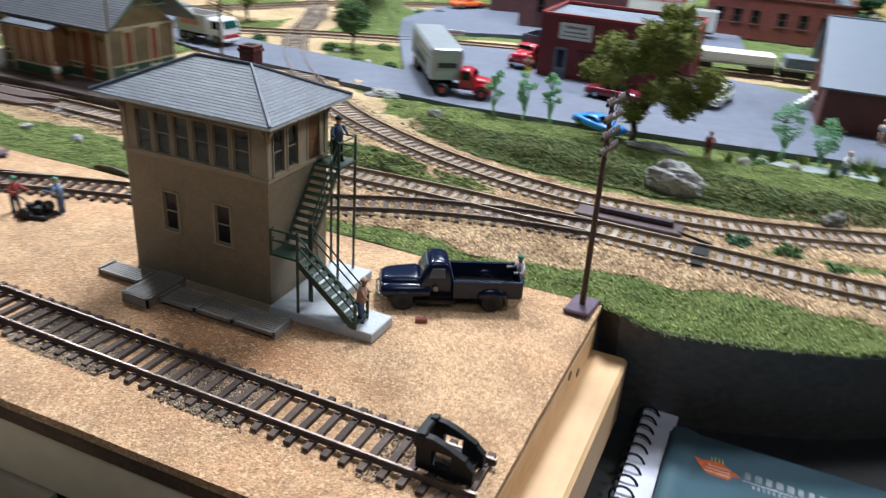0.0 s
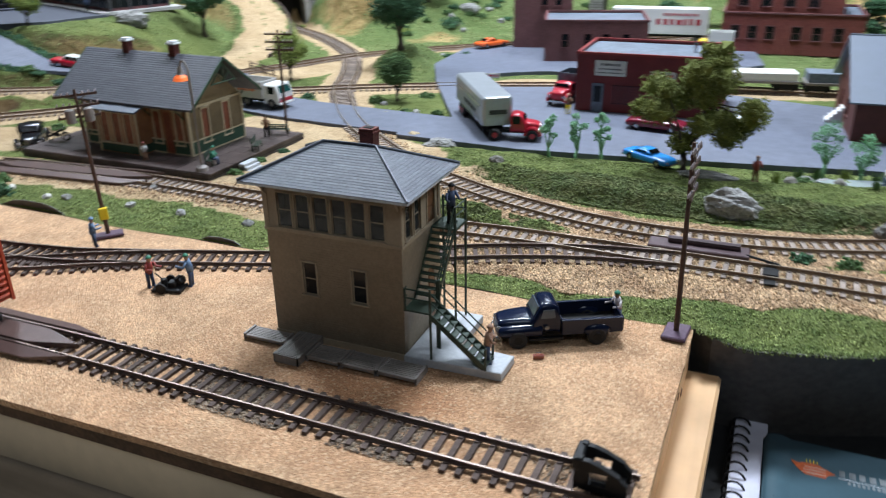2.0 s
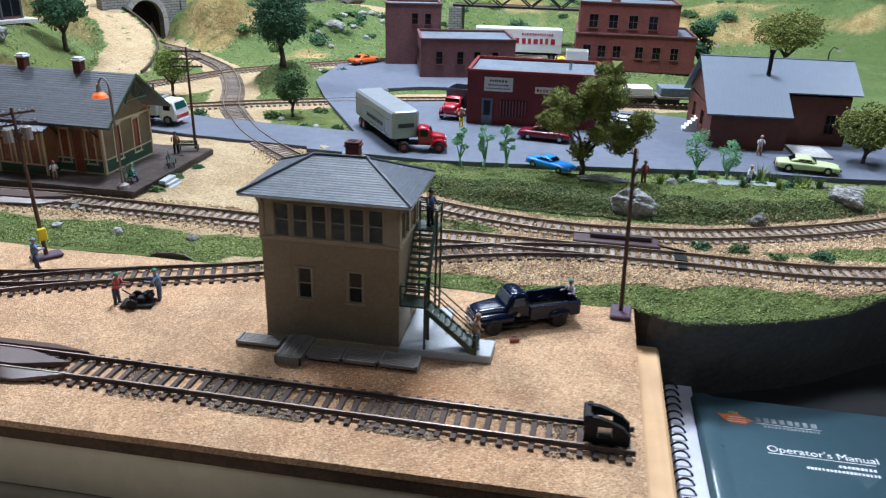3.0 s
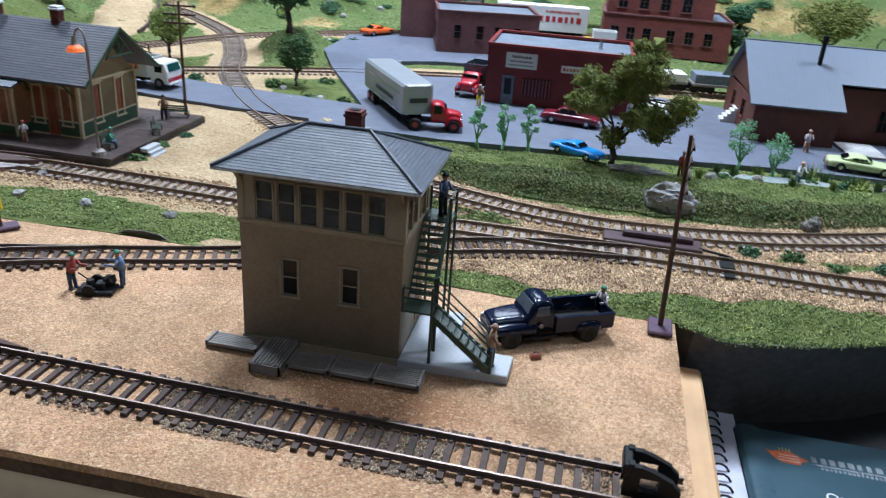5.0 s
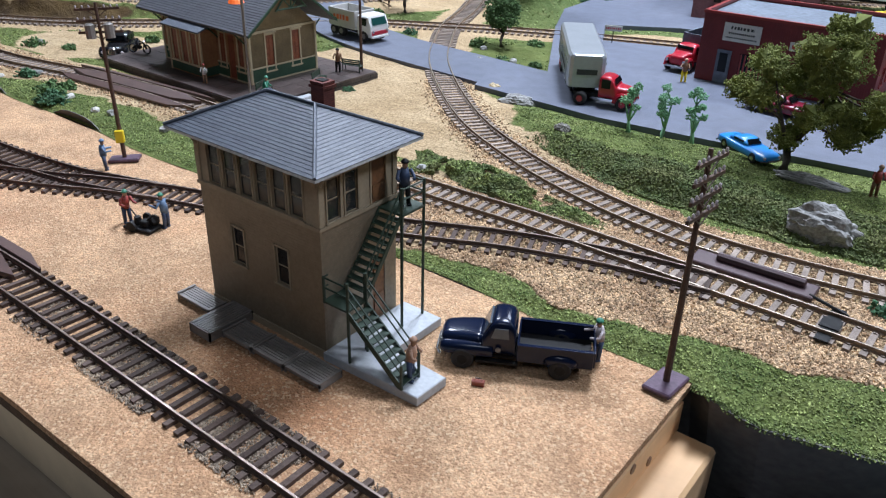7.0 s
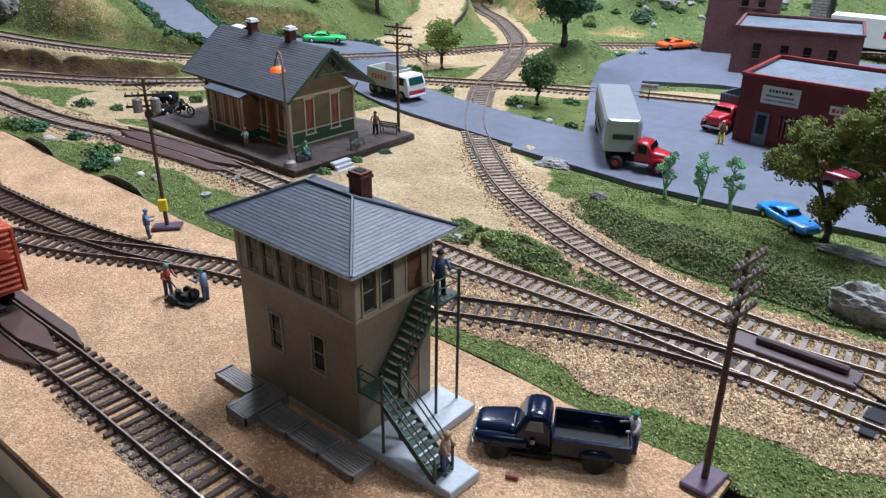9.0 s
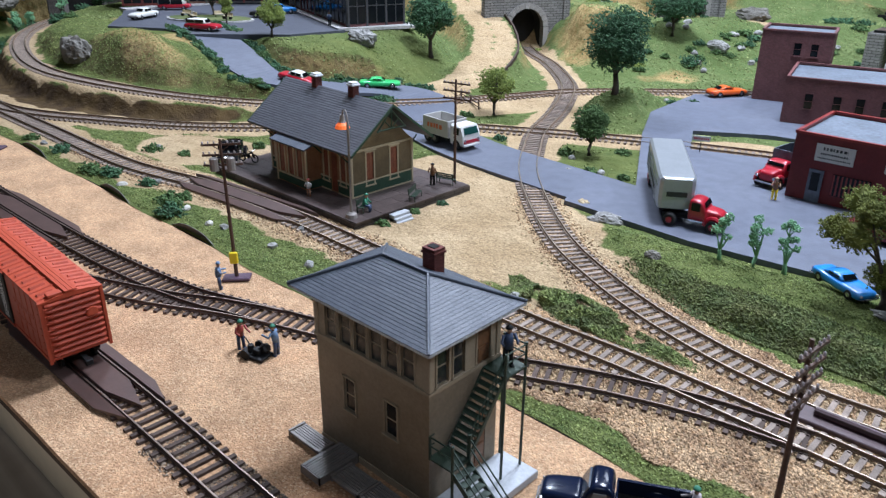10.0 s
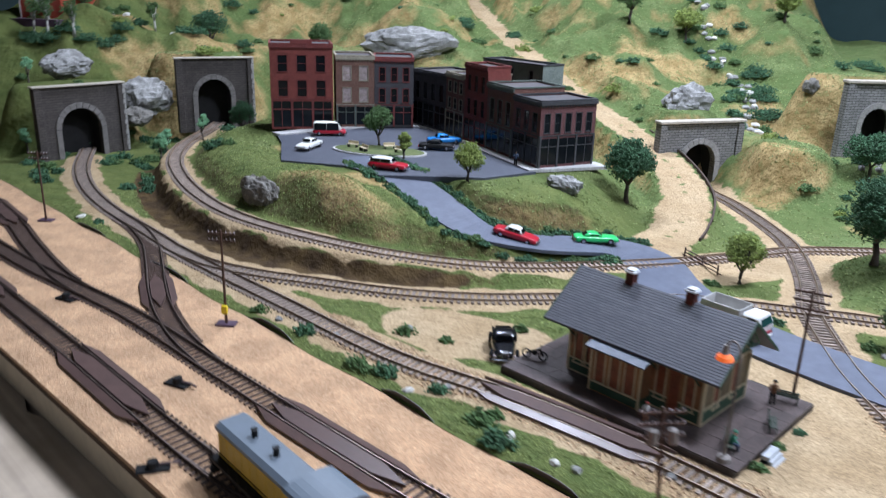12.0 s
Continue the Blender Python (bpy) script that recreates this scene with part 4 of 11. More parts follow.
# the yard board: sanded top on fibreboard and wood
def make_board():
    front = lambda x: -0.001 + 0.02 * min(0, x)
    n = 80
    xs = [-2.2 + 2.2 * i / n for i in range(n + 1)]
    bm = bmesh.new()
    edge = [(x, front(x) + 0.0006 * noise.noise(Vector((x * 60, 0, 0)))) for x in xs]
    right = [(0.0007 * noise.noise(Vector((0, k * 0.4, 3.0))), 0.1738 * k / 20) for k in range(1, 21)]
    prism(bm, edge + right + [(-2.2, 0.1738)], -0.0035, 0.0)
    board = link("yard_board", bm, [M["sand"]])
    tagged(board, "sand-textured fibreboard yard board along the layout", "board", kind="structure")
    bm = bmesh.new()
    prism(bm, [(-2.2, front(-2.2) + 0.001), (-0.001, front(0) + 0.001), (-0.001, 0.170), (-2.2, 0.170)], -0.0105, -0.0035)
    part("fibreboard_core", bm, M["board_edge"], board)
    bm = bmesh.new()
    prism(bm, [(-2.2, front(-2.2) + 0.003), (-0.0015, 0.002), (-0.0015, 0.169), (-2.2, 0.169)], -0.0385, -0.0105)
    part("support_plank", bm, M["cream"], board, "cream painted support plank")
    bm = bmesh.new()
    box(bm, -0.0012, 0.004, -0.0205, 0.0, 0.168, -0.006, 0.0003)
    part("end_strip", bm, M["pine"], board, "bare pine end strip")
    # raised dark discs added in place of the shaded holes in the strip
    for y, z in ((0.1225, -0.0085), (0.1385, -0.0165)):
        bm = bmesh.new()
        rod(bm, (-0.0006, y, z), (0.0004, y, z), 0.0024, 0.0020, 12)
        part("wood_knot", bm, M["door_brown"], board, "dark brown disc standing in for a hole in the end strip")
    bm = bmesh.new()
    box(bm, -0.006, -0.05, -0.056, 0.0168, 0.168, -0.0205, 0.0016)
    ob = link("pine_beam", bm, M["pine"])
    tagged(ob, "bare pine beam under the end of the yard board", "beam", kind="structure")
    # added filler: a dark board in place of the shade under the plank
    bm = bmesh.new()
    prism(bm, [(-2.2, 0.02 + front(-2.2)), (-0.03, 0.022), (-0.03, 0.16), (-2.2, 0.16)], -0.066, -0.0387)
    ob = link("shadow_gap_board", bm, M["board_edge"])
    tagged(ob, "dark filler board standing in for the shaded gap below the yard", "board", kind="structure")


make_board()


# roads and parking lot
def strip(name, way, half, lift, thick, mat, label):
    d = np.gradient(way[:, :2], axis=0)
    d /= np.linalg.norm(d, axis=1)[:, None]
    nrm = np.stack([-d[:, 1], d[:, 0]], 1)
    verts, faces = [], []
    for i, (x, y, z) in enumerate(way):
        w = half[i] if hasattr(half, "__len__") else half
        l, r = np.array((x, y)) + nrm[i] * w, np.array((x, y)) - nrm[i] * w
        verts += [(*l, z + lift), (*r, z + lift), (*r, z + lift - thick), (*l, z + lift - thick)]
    for i in range(len(way) - 1):
        for k in range(4):
            a, c = 4 * i + k, 4 * i + (k + 1) % 4
            faces.append((a, a + 4, c + 4, c))
    ob = array_mesh(name, verts, faces, mat)
    return tagged(ob, label, "road", kind="structure")


def road_half(x):
    """The road narrows as it climbs to the town."""
    return np.interp(x, [-0.80, -0.66], [0.028, 0.036])


strip("road", ROAD_Z, road_half(ROAD_Z[:, 0]), 0.0, 0.004, M["asphalt"], "smooth blue-grey road up to the town")
bm = bmesh.new()
prism(bm, LOT, 0.001, 0.0065)
bm.normal_update()
bmesh.ops.triangulate(bm, faces=bm.faces[:])
ob = link("parking_lot", bm, M["asphalt"])
tagged(ob, "smooth blue-grey asphalt parking lot", "pavement", kind="structure")


# the room round the layout, and the low wooden shelf before it
def make_room():
    # mostly unseen shell, added round the layout and kept dark against bounced light
    walls = (("wall_south", -3.6, -2.3, -1.0, 2.4, -2.2, 1.45, "wall_grey"), ("wall_north", -3.6, 3.2, -1.0, 2.4, 3.3, 1.45, "teal_wall"), ("wall_west", -3.7, -2.3, -1.0, -3.6, 3.3, 1.45, "teal_wall"), ("wall_east", 2.4, -2.3, -1.0, 2.5, 3.3, 1.45, "wall_grey"))
    for name, x0, y0, z0, x1, y1, z1, mat in walls:
        bm = bmesh.new()
        box(bm, x0, y0, z0, x1, y1, z1)
        tagged(link(name, bm, M[mat]), "plain painted room wall", "wall", kind="structure")
    bm = bmesh.new()
    box(bm, -3.7, -2.3, 1.45, 2.5, 3.3, 1.55)
    tagged(link("ceiling", bm, M["wall_grey"]), "plain dark grey ceiling, out of view", "ceiling", kind="structure")
    bm = bmesh.new()
    box(bm, -3.7, -2.3, -1.1, 2.5, 3.3, -1.0)
    tagged(link("floor", bm, M["floor_wood"]), "plain wooden room floor", "floor", kind="structure")
    bm = bmesh.new()
    outer, cut = [(-2.2, -0.30), (-0.155, -0.30), (-0.155, 0.0), (-2.2, 0.0)], [(-0.90, -0.0115), (-0.862, -0.0215), (-0.826, -0.0085)]
    for z in (-0.058, -0.040):
        loops = [[bm.verts.new((x, y, z)) for x, y in poly] for poly in (outer, cut)]
        edges = [bm.edges.new((l[i], l[(i + 1) % len(l)])) for l in loops for i in range(len(l))]
        bmesh.ops.triangle_fill(bm, use_beauty=True, use_dissolve=False, edges=edges)
        if z < -0.05:
            below = loops
    for a, b in zip(below, loops):
        for i in range(len(a)):
            j = (i + 1) % len(a)
            bm.faces.new((a[i], a[j], b[j], b[i]))
    bmesh.ops.recalc_face_normals(bm, faces=bm.faces[:])
    tagged(link("shelf", bm, M["wood"]), "plain knotty wooden shelf before the yard board", "shelf", kind="structure")
    bm = bmesh.new()
    box(bm, -0.02, -0.2, -0.085, 0.9, 0.36, -0.0665)
    tagged(link("lower_shelf", bm, M["shelf_black"]), "dark lower shelf beside the yard board", "shelf", kind="structure")


make_room()


# ---- tracks ----
RAIL = [(-0.0011, 0), (0.0011, 0), (0.0011, 0.0004), (0.0003, 0.0006), (0.0003, 0.0015), (0.00045, 0.0017), (0.00045, 0.0023), (-0.00045, 0.0023), (-0.00045, 0.0017), (-0.0003, 0.0015), (-0.0003, 0.0006), (-0.0011, 0.0004)]
GAUGE, TIE_H = 0.0165, 0.0017


def along(way):
    d = np.gradient(way[:, :2], axis=0)
    d /= np.linalg.norm(d, axis=1)[:, None]
    return d, np.stack([-d[:, 1], d[:, 0]], 1)


def rail_mesh(name, way, off, parent, web, top):
    d, nrm = along(way)
    n = len(RAIL)
    verts, faces, idx = [], [], []
    for i, (x, y, z) in enumerate(way):
        for u, h in RAIL:
            verts.append((x + nrm[i, 0] * (off + u), y + nrm[i, 1] * (off + u), z + TIE_H + h))
    for i in range(len(way) - 1):
        for k in range(n):
            a, b = n * i + k, n * i + (k + 1) % n
            faces.append((a, b, b + n, a + n))
            idx.append(1 if k == 6 else 0)
    faces += [tuple(range(n))[::-1], tuple(range(n * (len(way) - 1), n * len(way)))]
    ob = array_mesh(name, verts, faces, [web, top], parent)
    ob.data.polygons.foreach_set("material_index", idx + [0, 0])
    return ob


def tie_mesh(name, mat, length=0.0285, wide=0.0028):
    bm = bmesh.new()
    h = TIE_H
    vs = box(bm, -wide / 2, -length / 2, -0.0006, wide / 2, length / 2, h)
    for v in vs:
        if v.co.z > 0:
            v.co.x *= 0.88
            v.co.y *= 0.993
    for s in (-1, 1):
        for o in (-0.0021, 0.0012):
            box(bm, -0.0008, s * GAUGE / 2 + o, h, 0.0008, s * GAUGE / 2 + o + 0.0009, h + 0.0006)
    data = bpy.data.meshes.new(name)
    bm.to_mesh(data)
    bm.free()
    data.materials.append(mat)
    return data


TIE_DARK, TIE_GREY = tie_mesh("tie", M["tie_dark"]), tie_mesh("tie", M["tie_grey"], wide=0.0033)


def make_track(name, way, grey, label, near, step=0.0069, ends=(0, 0)):
    """near: plan test for the stretch whose ties are pieces of their own."""
    tr = thing("track", label, "track", kind="structure")
    tr.name = name
    web = M["rail_rust"] if grey else M["rail_web"]
    for s in (-1, 1):
        rail_mesh("rail", way, s * (GAUGE / 2 + 0.0005), tr, web, M["rail"] if grey else M["rail_dark"])
    d, nrm = along(way)
    s = np.r_[0, np.cumsum(np.linalg.norm(np.diff(way[:, :2], axis=0), axis=1))]
    data = TIE_GREY if grey else TIE_DARK
    rng = random.Random(len(way))
    base = np.array([v.co[:] for v in data.vertices])
    polys = [tuple(p.vertices) for p in data.polygons]
    verts, faces = [], []
    count = 0
    for t in np.arange(0.003 + ends[0], s[-1] - ends[1], step):
        x, y, z = (np.interp(t, s, way[:, k]) for k in range(3))
        dx, dy = np.interp(t, s, d[:, 0]), np.interp(t, s, d[:, 1])
        a = math.degrees(math.atan2(dy, dx)) + rng.uniform(-1.2, 1.2)
        m = pose(x, y, z + rng.uniform(-0.0001, 0), 0, 0, a)
        if near(x, y) and count < 290:
            count += 1
            tie = new("tie", data)
            tie.parent = tr
            tie.matrix_world = m
        else:
            k = len(verts)
            verts += [tuple(m @ Vector(v)) for v in base]
            faces += [tuple(i + k for i in p) for p in polys]
    if verts:
        tagged(array_mesh("far_ties", verts, faces, M["tie_grey" if grey else "tie_dark"], tr), kind="stuff")
    return tr


NEAR = lambda x, y: x > -0.55
make_track("track_spur", WAYS["spur"], False, "near spur of dark-tied model track ending at a bumper", NEAR)
make_track("track_yard", WAYS["yard"], False, "dark-tied yard track curving off the board", NEAR)
make_track("track_crossover", WAYS["crossover"], False, "dark-tied crossover track on the yard board", NEAR, ends=(0.05, 0.03))
make_track("track_connector", WAYS["connector"], False, "dark-tied track joining yard and main line", lambda x, y: False, ends=(0.05, 0.02))
make_track("track_siding", WAYS["siding"], False, "dark-tied siding on the yard board", lambda x, y: False, ends=(0.05, 0))
make_track("track_main", WAYS["main"], True, "weathered main line track in tan ballast", lambda x, y: -0.75 < x < 0.3)
make_track("track_branch", WAYS["branch"], True, "weathered branch line track curving across the road", lambda x, y: y < 0.8)
make_track("track_cutoff", WAYS["cutoff"], True, "weathered track crossing behind the station", lambda x, y: False)
make_track("track_loop", WAYS["loop"], True, "weathered track on an embankment below the town", lambda x, y: False)


# ---- builders shared by several things ----
def panel(bm, m, length, high, thick, holes=(), mat=0, trim=0.0):
    """A wall in local x, z whose outside looks to -y, with holes (x0, x1, z0, z1) through it."""
    us = sorted({trim, length - trim, *(h[0] for h in holes), *(h[1] for h in holes)})
    vs = sorted({0, high, *(h[2] for h in holes), *(h[3] for h in holes)})
    for u0, u1 in zip(us, us[1:]):
        for v0, v1 in zip(vs, vs[1:]):
            cu, cv = (u0 + u1) / 2, (v0 + v1) / 2
            if not any(h[0] < cu < h[1] and h[2] < cv < h[3] for h in holes):
                box(bm, u0, 0, v0, u1, thick, v1, m=m, mat=mat)
    bmesh.ops.remove_doubles(bm, verts=bm.verts[:], dist=1e-6)


def window(parent, m, w, h, frame_mat, sash=None, bars=1, rim=0.0008, depth=0.0012, name="window", pane=None, cross=0, sill=True):
    """A window in local x, z at the pose m, the opening's lower left corner at the origin, outside to -y."""
    bm = bmesh.new()
    o = 0.0005
    for a in ((-rim, -rim if not sill else 0, 0, h + rim), (w, 0, w + rim, h + rim), (-rim, h, w + rim, h + rim)):
        box(bm, a[0], -o, a[1], a[2], depth * 0.4, a[3])
    if sill:
        box(bm, -rim * 1.6, -o * 2.2, -rim, w + rim * 1.6, depth * 0.5, 0)
    for v in bm.verts:
        v.co = m @ v.co
    fr = part(name, bm, frame_mat, parent)
    bm = bmesh.new()
    s = rim * 0.6
    box(bm, 0, depth * 0.4, 0, s, depth * 0.8, h)
    box(bm, w - s, depth * 0.4, 0, w, depth * 0.8, h)
    for k in range(bars + 2):
        z = (h - s) * k / (bars + 1)
        box(bm, s, depth * 0.4, z, w - s, depth * 0.8, z + s)
    for k in range(cross):
        x = w * (k + 1) / (cross + 1)
        box(bm, x - s * 0.4, depth * 0.42, s, x + s * 0.4, depth * 0.78, h - s)
    for v in bm.verts:
        v.co = m @ v.co
    part("sash", bm, sash or frame_mat, fr)
    bm = bmesh.new()
    box(bm, s * 0.5, depth * 0.55, s * 0.5, w - s * 0.5, depth * 0.62, h - s * 0.5)
    for v in bm.verts:
        v.co = m @ v.co
    p = part("pane", bm, pane or M["glass"], fr)
    p.visible_shadow = False
    return fr


SIDES = {"front": lambda x0, x1, y0, y1: (pose(x0, y0, 0), x1 - x0), "right": lambda x0, x1, y0, y1: (pose(x1, y0, 0, 0, 0, 90), y1 - y0), "back": lambda x0, x1, y0, y1: (pose(x1, y1, 0, 0, 0, 180), x1 - x0), "left": lambda x0, x1, y0, y1: (pose(x0, y1, 0, 0, 0, 270), y1 - y0)}


def bars_of_text(bm, m, x0, x1, z, high, seed, count=None, mat=0):
    """Unreadable lettering as plain bars."""
    r = random.Random(seed)
    x = x0
    while x < x1:
        w = high * r.uniform(0.5, 0.9)
        box(bm, x, -0.0002, z, min(x + w, x1), 0, z + high * r.uniform(0.85, 1.0), m=m, mat=mat)
        x += w + high * r.uniform(0.25, 0.5)


# ---- the signal tower ----
def make_tower():
    tw = thing("signal_tower", "tan clapboard model signal tower with a blue-grey hip roof", "signal tower", (-0.1601, 0.1118, 0), 0.7)
    X, Y = 0.0361, 0.0219
    low, top = 0.0600, 0.084
    holes_low = {"front": [(0.0185, 0.0258, 0.0268, 0.044), (0.0455, 0.0530, 0.0268, 0.044)], "right": [(0.0285, 0.0365, 0.0048, 0.036)], "back": [(0.02, 0.0275, 0.0268, 0.044)], "left": []}
    pitch = 0.0098
    row = [(0.0074 + pitch * k, 0.0074 + pitch * k + 0.0076, 0.001, 0.0185) for k in range(6)]
    holes_up = {"front": row, "back": row, "left": [(0.005, 0.013, 0.001, 0.0185), (0.0165, 0.0245, 0.001, 0.0185), (0.028, 0.036, 0.001, 0.0185)], "right": [(0.0042, 0.0112, 0.001, 0.0185), (0.0140, 0.0210, 0.001, 0.0185), (0.0290, 0.0375, -0.002, 0.0185)]}
    for side, f in SIDES.items():
        m, n = f(-X, X, -Y, Y)
        bm = bmesh.new()
        panel(bm, m, n, low, 0.0012, holes_low[side], trim=0.00125 if side in ("left", "right") else 0.0)
        part("lower_wall", bm, M["tower_wall"], tw)
        bm = bmesh.new()
        up = m @ pose(0, 0, low)
        panel(bm, up, n, top - low, 0.0012, [(a, b, max(c, 0), d) for a, b, c, d in holes_up[side]], trim=0.00125 if side in ("left", "right") else 0.0)
        part("upper_wall", bm, M["tower_trim"], tw)
        bm = bmesh.new()
        box(bm, -0.0007, -0.0009, low - 0.0012, n + 0.0007, 0.0, low + 0.0003, m=m)
        part("belt_trim", bm, M["tower_trim"], tw)
        for name, a in (("base_trim", (-0.0004, -0.0005, 0, n + 0.0004, 0.0, 0.0035)), ("corner_post", (-0.0003, -0.0006, low + 0.0004, 0.0022, 0.0, top)), ("corner_post", (n - 0.0022, -0.0006, low + 0.0004, n + 0.0003, 0.0, top))):
            bm = bmesh.new()
            box(bm, *a, m=m)
            part(name, bm, M["tower_trim"], tw)
        for a, b, c, d in holes_low[side]:
            if side == "right":
                bm = bmesh.new()
                box(bm, a, 0.0004, c, b, 0.001, d, m=m)
                box(bm, a + 0.0012, -0.0001, c + 0.003, b - 0.0012, 0.0006, c + 0.012, m=m)
                box(bm, a + 0.0012, -0.0001, c + 0.015, b - 0.0012, 0.0006, d - 0.003, m=m)
                part("door", bm, M["door_brown"], tw, "brown panelled wooden door")
            else:
                window(tw, m @ pose(a, 0, c), b - a, d - c, M["tower_trim"], M["tower_trim"], 1, 0.0009, pane=M["dark_glass"])
        for a, b, c, d in holes_up[side]:
            if c < 0:
                bm = bmesh.new()
                box(bm, a, 0.0004, 0.0003, b, 0.001, d, m=up)
                box(bm, a + 0.001, 0.0, 0.002, b - 0.001, 0.0006, 0.008, m=up)
                part("door", bm, M["door_brown"], tw, "brown panelled wooden door")
                bm = bmesh.new()
                box(bm, a - 0.0009, -0.0004, 0.0, a, 0.0004, d + 0.0008, m=up)
                box(bm, b, -0.0004, 0.0, b + 0.0009, 0.0004, d + 0.0008, m=up)
                part("door_frame", bm, M["tower_trim"], tw)
            else:
                window(tw, up @ pose(a, 0, c), b - a, d - c, M["tower_trim"], M["tower_trim"], 1, 0.0007)
    # inside surfaces coloured near-black for the shade behind the windows
    bm = bmesh.new()
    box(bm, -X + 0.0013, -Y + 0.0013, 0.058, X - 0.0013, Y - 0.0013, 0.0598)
    part("upper_floor", bm, M["painted_dark"], tw)
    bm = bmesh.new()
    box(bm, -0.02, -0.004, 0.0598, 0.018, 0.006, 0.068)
    part("lever_stand", bm, M["painted_dark"], tw)
    bm = bmesh.new()
    box(bm, -X, -Y, 0.0838, X, Y, 0.0845)
    part("soffit", bm, M["tower_trim"], tw)
    # hip roof laid in courses
    EX, EY, RX, z0, z1 = 0.0439, 0.0303, 0.0140, 0.0845, 0.0983
    n = 19
    for k in range(n):
        a, b = k / n, (k + 1.35) / n
        b = min(b, 1.0)
        ring = lambda t, lift: [(s * (EX + (RX - EX) * t), q * EY * (1 - t) + 0.0, z0 + (z1 - z0) * t + lift) for s, q in ((-1, -1), (1, -1), (1, 1), (-1, 1))]
        lo, hi, under = ring(a, 0.00042), ring(b, 0.0002), ring(a, 0.0)
        for i in range(4):
            j = (i + 1) % 4
            bm = bmesh.new()
            v = [bm.verts.new(p) for p in (lo[i], lo[j], hi[j], hi[i], under[i], under[j])]
            bm.faces.new((v[0], v[1], v[2], v[3])) if b < 1 or i % 2 == 0 else bm.faces.new((v[0], v[1], v[2]))
            bm.faces.new((v[4], v[5], v[1], v[0]))
            part("shingle_course", bm, M["slate"], tw)
    bm = bmesh.new()
    for s in (-1, 1):
        for q in (-1, 1):
            tube(bm, [(s * EX, q * EY, z0 + 0.0008), (s * RX, 0, z1 + 0.0006)], 0.0007)
    tube(bm, [(-RX, 0, z1 + 0.0006), (RX, 0, z1 + 0.0006)], 0.0007)
    part("hip_cap", bm, M["slate"], tw)
    bm = bmesh.new()
    for x0, y0, x1, y1 in ((-EX, -EY, EX, -EY + 0.0006), (-EX, EY - 0.0006, EX, EY), (-EX, -EY, -EX + 0.0006, EY), (EX - 0.0006, -EY, EX, EY)):
        box(bm, x0, y0, z0 - 0.0010, x1, y1, z0 + 0.0002)
    part("eave_edge", bm, M["roof_edge"], tw, "pale grey eave edge")
    bm = bmesh.new()
    box(bm, -EX + 0.0006, -EY + 0.0006, z0 - 0.0006, EX - 0.0006, EY - 0.0006, z0 - 0.0001)
    part("eave_board", bm, M["tower_trim"], tw)
    for s in (-1, 1):
        for q in (-1, 1):
            for a, c in (((s * X, q * (Y - 0.001), 0.077), (s * (X + 0.0045), q * (Y - 0.001), 0.0838)), ((s * (X - 0.001), q * Y, 0.077), (s * (X - 0.001), q * (Y + 0.005), 0.0838))):
                bm = bmesh.new()
                tube(bm, [a, c], 0.0006)
                part("eave_bracket", bm, M["tower_trim"], tw)
    ch = (0.0025, 0.0155)
    bm = bmesh.new()
    box(bm, ch[0] - 0.0036, ch[1] - 0.0032, 0.088, ch[0] + 0.0036, ch[1] + 0.0032, 0.1015)
    for zz, e in ((0.1, 0.0042), (0.1015, 0.0038)):
        box(bm, ch[0] - e, ch[1] - e + 0.0004, zz, ch[0] + e, ch[1] + e - 0.0004, zz + 0.0012)
    chim = part("chimney", bm, M["brick_red"], tw, "dark red brick chimney")
    # flat near-black plate in place of the shaded flue
    bm = bmesh.new()
    box(bm, ch[0] - 0.0022, ch[1] - 0.0018, 0.1028, ch[0] + 0.0022, ch[1] + 0.0018, 0.1031)
    part("flue", bm, M["painted_dark"], chim)


